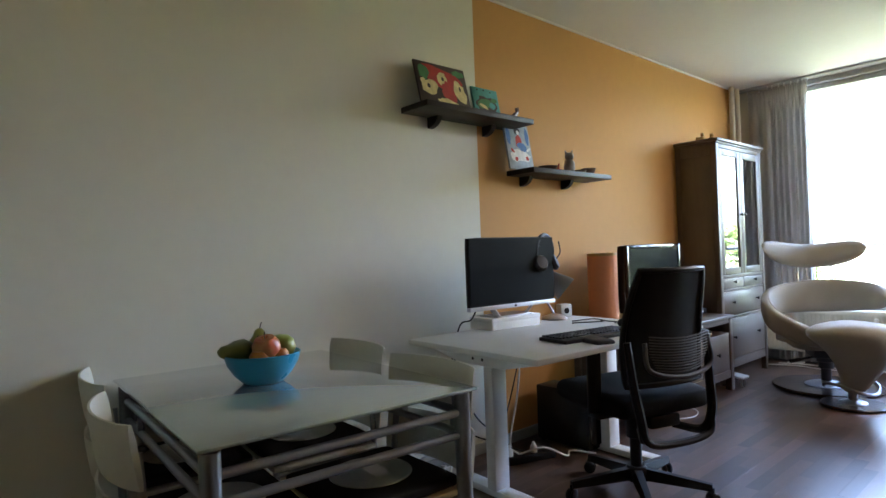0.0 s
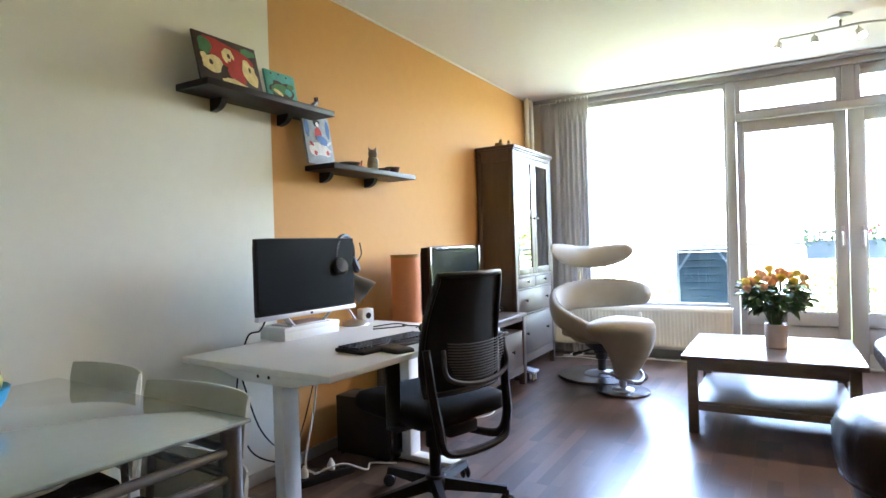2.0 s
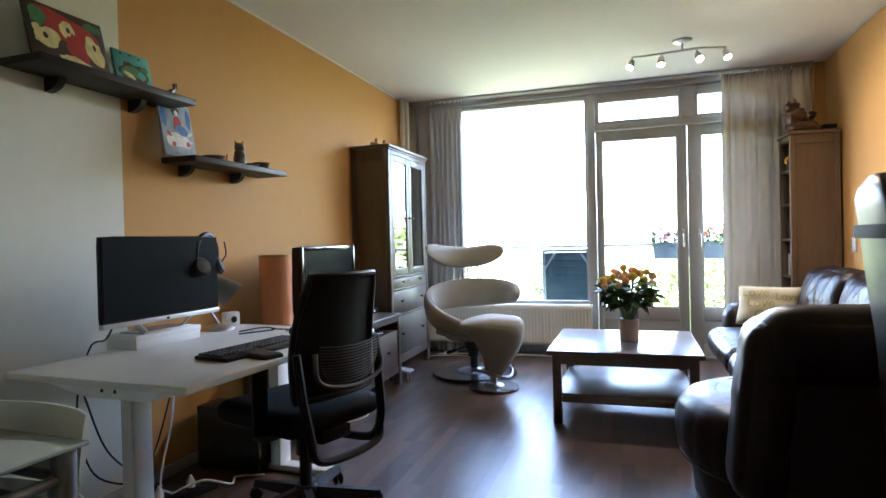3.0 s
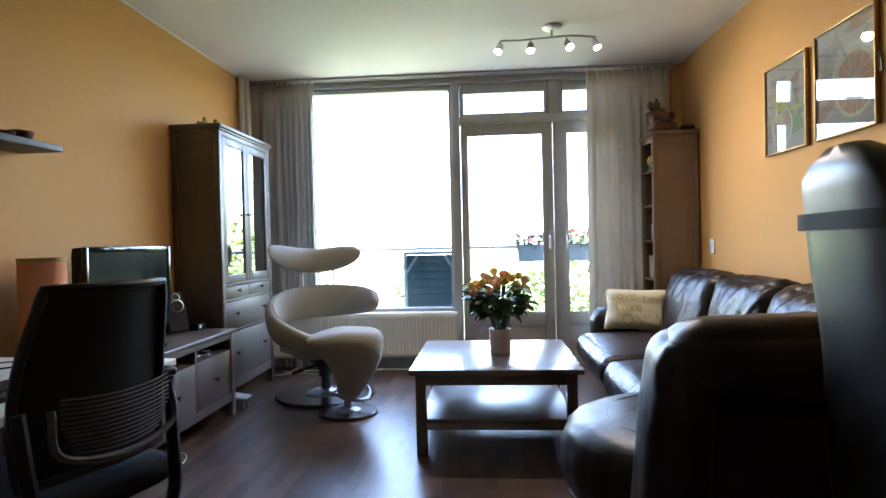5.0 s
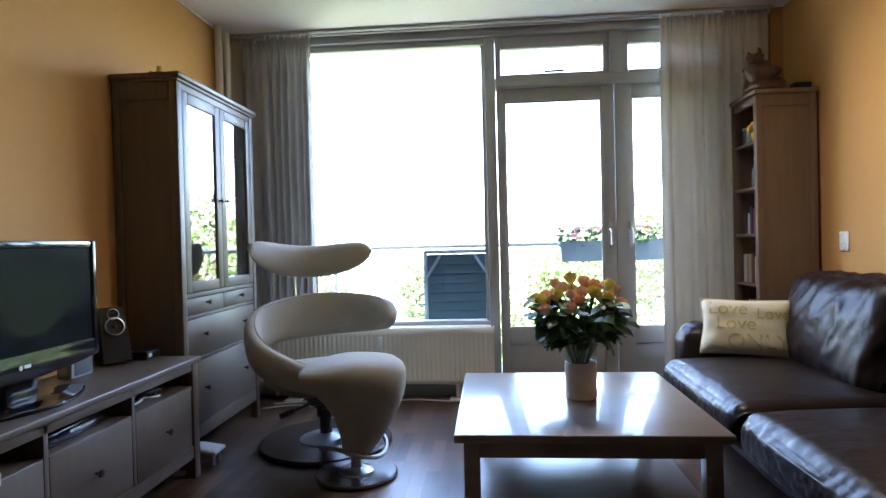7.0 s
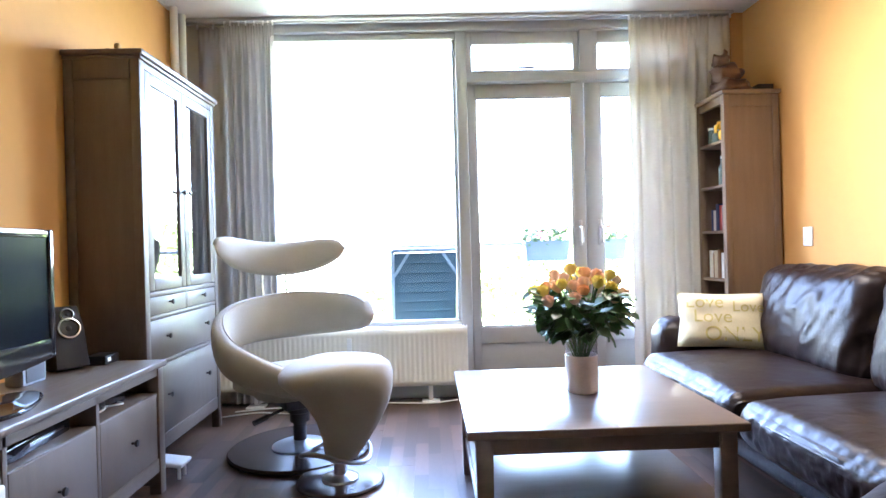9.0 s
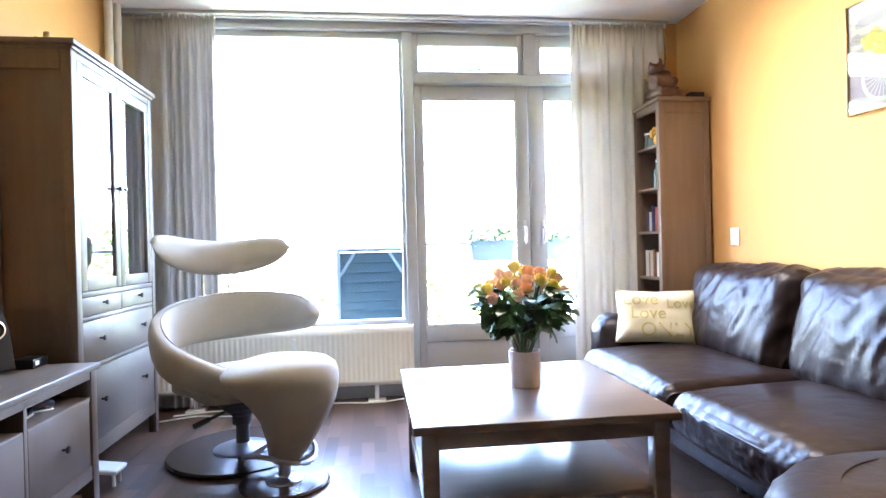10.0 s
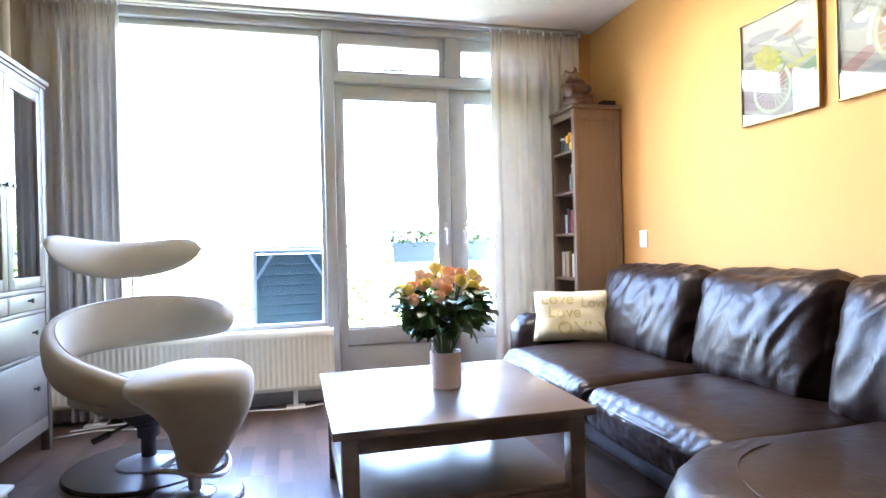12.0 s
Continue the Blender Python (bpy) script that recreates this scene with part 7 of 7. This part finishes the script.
for bi, (x0, x1) in enumerate(((2.47, 2.86), (2.96, 3.36))):
    pb = thing("flower_box", "grey-blue flower box with pink flowers hung on the railing", "planter", pose((x0 + x1) / 2, 7.13, 0.90), "flower boxes on the railing")
    w = (x1 - x0) / 2
    part("trough", rings([[(-w * 0.92, -0.075, 0), (w * 0.92, -0.075, 0), (w * 0.92, 0.075, 0), (-w * 0.92, 0.075, 0)], [(-w, -0.095, 0.18), (w, -0.095, 0.18), (w, 0.095, 0.18), (-w, 0.095, 0.18)], [(-w + 0.012, -0.083, 0.18), (w - 0.012, -0.083, 0.18), (w - 0.012, 0.083, 0.18), (-w + 0.012, 0.083, 0.18)], [(-w + 0.02, -0.078, 0.15), (w - 0.02, -0.078, 0.15), (w - 0.02, 0.078, 0.15), (-w + 0.02, 0.078, 0.15)]]), BOX_GREY, pb, smooth=20)
    for sx in (-0.6, 0.6):
        part("hook", tube([(sx * w, 0.098, 0.02), (sx * w, 0.105, 0.18), (sx * w, 0.12, 0.185), (sx * w, 0.142, 0.18)], 0.006, 6), GREY_METAL, pb)
    lf = bmesh.new()
    for k in range(150):
        m = pose(rn.uniform(-w, w), rn.uniform(-0.13, 0.12), rn.uniform(0.13, 0.30), rn.uniform(-60, 60), rn.uniform(-60, 60), rn.uniform(0, 360)) @ Matrix.Scale(rn.uniform(0.7, 1.2), 4)
        q = [m @ Vector(p_) for p_ in ((0, -0.03, 0), (0.018, 0, 0.004), (0, 0.03, 0), (-0.018, 0, 0.004))]
        lf.faces.new([lf.verts.new(v) for v in q])
    tagged(part("foliage", lf, GARDEN_LEAF, pb, smooth=0), kind="stuff")
    base = part("blossom", pet.copy(), PETALS[bi], pb, smooth=0)
    base.matrix_basis = pose(0, -0.10, 0.29, 40, 0, 0)
    alt = part("blossom", pet.copy(), PETALS[2], pb, smooth=0)
    alt.matrix_basis = pose(0.05, -0.06, 0.31, 30, 0, 0)
    for k in range(26):
        again(base if k % 3 else alt, pose(rn.uniform(-w, w), rn.uniform(-0.14, 0.06), rn.uniform(0.20, 0.34), rn.uniform(-20, 70), rn.uniform(-30, 30), rn.uniform(0, 360)) @ Matrix.Scale(rn.uniform(0.8, 1.3), 4), pb)
pet.free()

# folded garden lounger leaning up behind the window
TEAL_CLOTH = mat("teal_outdoor_fabric", (0.018, 0.045, 0.06), 0.8, vary=0.15, scale=12, bump=0.2, bump_scale=300)
PALE_TUBE = mat("pale_aluminium_tube", (0.16, 0.20, 0.23), 0.5, metal=0.2)
lg = thing("garden_lounger", "garden chair with teal slatted fabric back on the balcony", "garden chair", pose(1.605, 6.42, -0.03, 0, 0, 4))
for s in (-1, 1):
    part("upright", tube([(s * 0.255, 0.22, 0.30), (s * 0.255, 0.06, 0.75), (s * 0.25, 0.0, 1.06)], 0.016, 10, soft=True), PALE_TUBE, lg)
    part("leg", tube([(s * 0.27, -0.06, 0.016), (s * 0.27, 0.2, 0.38), (s * 0.27, 0.52, 0.42)], 0.014, 8), PALE_TUBE, lg)
    part("leg", tube([(s * 0.265, 0.50, 0.016), (s * 0.265, 0.22, 0.40)], 0.014, 8), PALE_TUBE, lg)
    part("armrest", soft_block(0.05, 0.42, 0.025, 0.011, 5, m=pose(s * 0.28, 0.26, 0.64)), PALE_TUBE, lg)
    part("strap", bar((s * 0.24, -0.018, 0.86), (s * 0.13, -0.018, 1.03), 0.004, 0.022, 0.001), PALE_TUBE, lg, "diagonal tie strap")
part("top_bar", tube([(-0.25, 0.0, 1.055), (0.25, 0.0, 1.055)], 0.016, 10), PALE_TUBE, lg)
for k in range(9):
    z = 0.36 + k * 0.075
    y = 0.02 + 0.20 * max(0, (0.98 - z) / 0.66) ** 1.2
    part("slat", soft_block(0.48, 0.016, 0.0775, 0.004, 5, (0, 0.003, 0), m=pose(0, y, z + 0.035, 12 - k * 1.2, 0, 0)), TEAL_CLOTH, lg, "teal fabric strip")
part("seat_sling", soft_block(0.48, 0.40, 0.014, 0.006, 6, m=pose(0, 0.38, 0.40)), TEAL_CLOTH, lg)

# ---- ground and trees beyond ----
GRASS = mat("meadow_grass", (0.115, 0.13, 0.075), 0.9, vary=0.3, scale=0.3, bump=0.4, bump_scale=6)
gb = bmesh.new()
gv = [gb.verts.new(v) for v in ((-900, -900, -6.0), (900, -900, -6.0), (900, 900, -6.0), (-900, 900, -6.0))]
gb.faces.new(gv)
structure(part("ground", gb, GRASS), "green lawn reaching to the distance", "ground")
BARK = mat("bark", (0.09, 0.065, 0.045), 0.9, vary=0.3, scale=4, bump=0.6, bump_scale=20)
TREE_LEAF = mat("tree_leaf", (0.085, 0.14, 0.04), 0.6, vary=0.35, scale=0.8, random_tint=0.25)


def tree(x, y, height, spread, seed):
    rn_ = random.Random(seed)
    t = thing("tree", "leafy green deciduous tree beyond the balcony", "tree", pose(x, y, -6.0), "trees beyond the balcony")
    tb = tube([(0, 0, 0), (0.1, 0.05, height * 0.25), (0.0, 0.1, height * 0.55), (0.1, 0, height * 0.85)], lambda s: 0.20 * (1 - 0.8 * s) + 0.02, 10, soft=True)
    clumps = []
    for k in range(15):
        a, z = k * 2.4 + rn_.uniform(-0.4, 0.4), height * rn_.uniform(0.35, 0.82)
        r = spread * rn_.uniform(0.45, 1.0) * math.sin(math.pi * min(1, max(0.1, (z / height - 0.15)))) ** 0.6
        e = Vector((r * math.cos(a), r * math.sin(a), z + rn_.uniform(0.2, 0.12 * height)))
        tube([(0.02, 0.04, z * 0.8), e * 0.55 + Vector((0, 0, z * 0.42)), e], lambda s: 0.07 * (1 - 0.85 * s), 6, tb, soft=True, steps=4)
        clumps.append(e)
    for k in range(14):
        clumps.append(Vector((rn_.uniform(-0.6, 0.6) * spread, rn_.uniform(-0.6, 0.6) * spread, height * rn_.uniform(0.55, 0.97))))
    part("trunk", tb, BARK, t)
    verts, faces = [], []
    for e in clumps:
        cr = spread * rn_.uniform(0.28, 0.46)
        for k in range(130):
            d = Vector((rn_.gauss(0, 1), rn_.gauss(0, 1), rn_.gauss(0, 0.8))).normalized() * cr * rn_.uniform(0.35, 1.05)
            m = Matrix.Translation(e + d) @ Euler((rn_.uniform(-1.3, 1.3), rn_.uniform(-1.3, 1.3), rn_.uniform(0, 6.3))).to_matrix().to_4x4() @ Matrix.Scale(rn_.uniform(0.7, 1.4), 4)
            n0 = len(verts)
            for p_ in ((0, -0.13, 0), (0.075, 0, 0.02), (0, 0.13, 0), (-0.075, 0, 0.02)):
                verts.append(m @ Vector(p_))
            faces.append((n0, n0 + 1, n0 + 2, n0 + 3))
    me = bpy.data.meshes.new("crown")
    me.from_pydata(verts, [], faces)
    me.materials.append(TREE_LEAF)
    cr_ = new("crown", me)
    cr_.parent = t
    tagged(cr_, kind="stuff")
    return t


for k, (x, y, h, s) in enumerate(((-6, 26, 6.2, 2.6), (-1, 30, 6.0, 2.4), (4.5, 24, 6.0, 2.5), (9, 21, 9.0, 3.0), (14, 23, 9.6, 3.4), (12, 15, 8.6, 2.8), (20, 20, 9.4, 3.2), (1.5, 18, 4.6, 2.2), (-3.5, 17, 4.4, 2.0), (6.0, 15, 4.4, 2.0), (7.5, 31, 8.0, 3.0), (27, 25, 9.8, 3.4))):
    tree(x, y, h, s, 40 + k)
# ---- laminate planks of the floor, each a board of its own ----
PLANK_W, PLANK_L = 0.192, 1.285
plank_meshes = {}


def plank_mesh(w, length):
    key = (round(w, 3), round(length, 3))
    if key not in plank_meshes:
        b = box(0.0003, w - 0.0003, 0.0003, length - 0.0003, -0.0035, 0.0)
        me = bpy.data.meshes.new("plank")
        b.to_mesh(me)
        b.free()
        me.materials.append(FLOOR_WOOD)
        plank_meshes[key] = me
    return plank_meshes[key]


rn = random.Random(77)
cols = int(math.ceil(W / PLANK_W))
for i in range(cols):
    x = i * PLANK_W
    w = min(PLANK_W, W - x)
    y = BACK - (i * 0.43 % 1.0) * PLANK_L
    while y < FRONT:
        y0, y1 = max(y, BACK), min(y + PLANK_L, FRONT)
        if y1 - y0 > 0.02:
            o = new("plank", plank_mesh(w, y1 - y0))
            o.parent = floor
            o.location = (x, y0, 0.0)
        y += PLANK_L
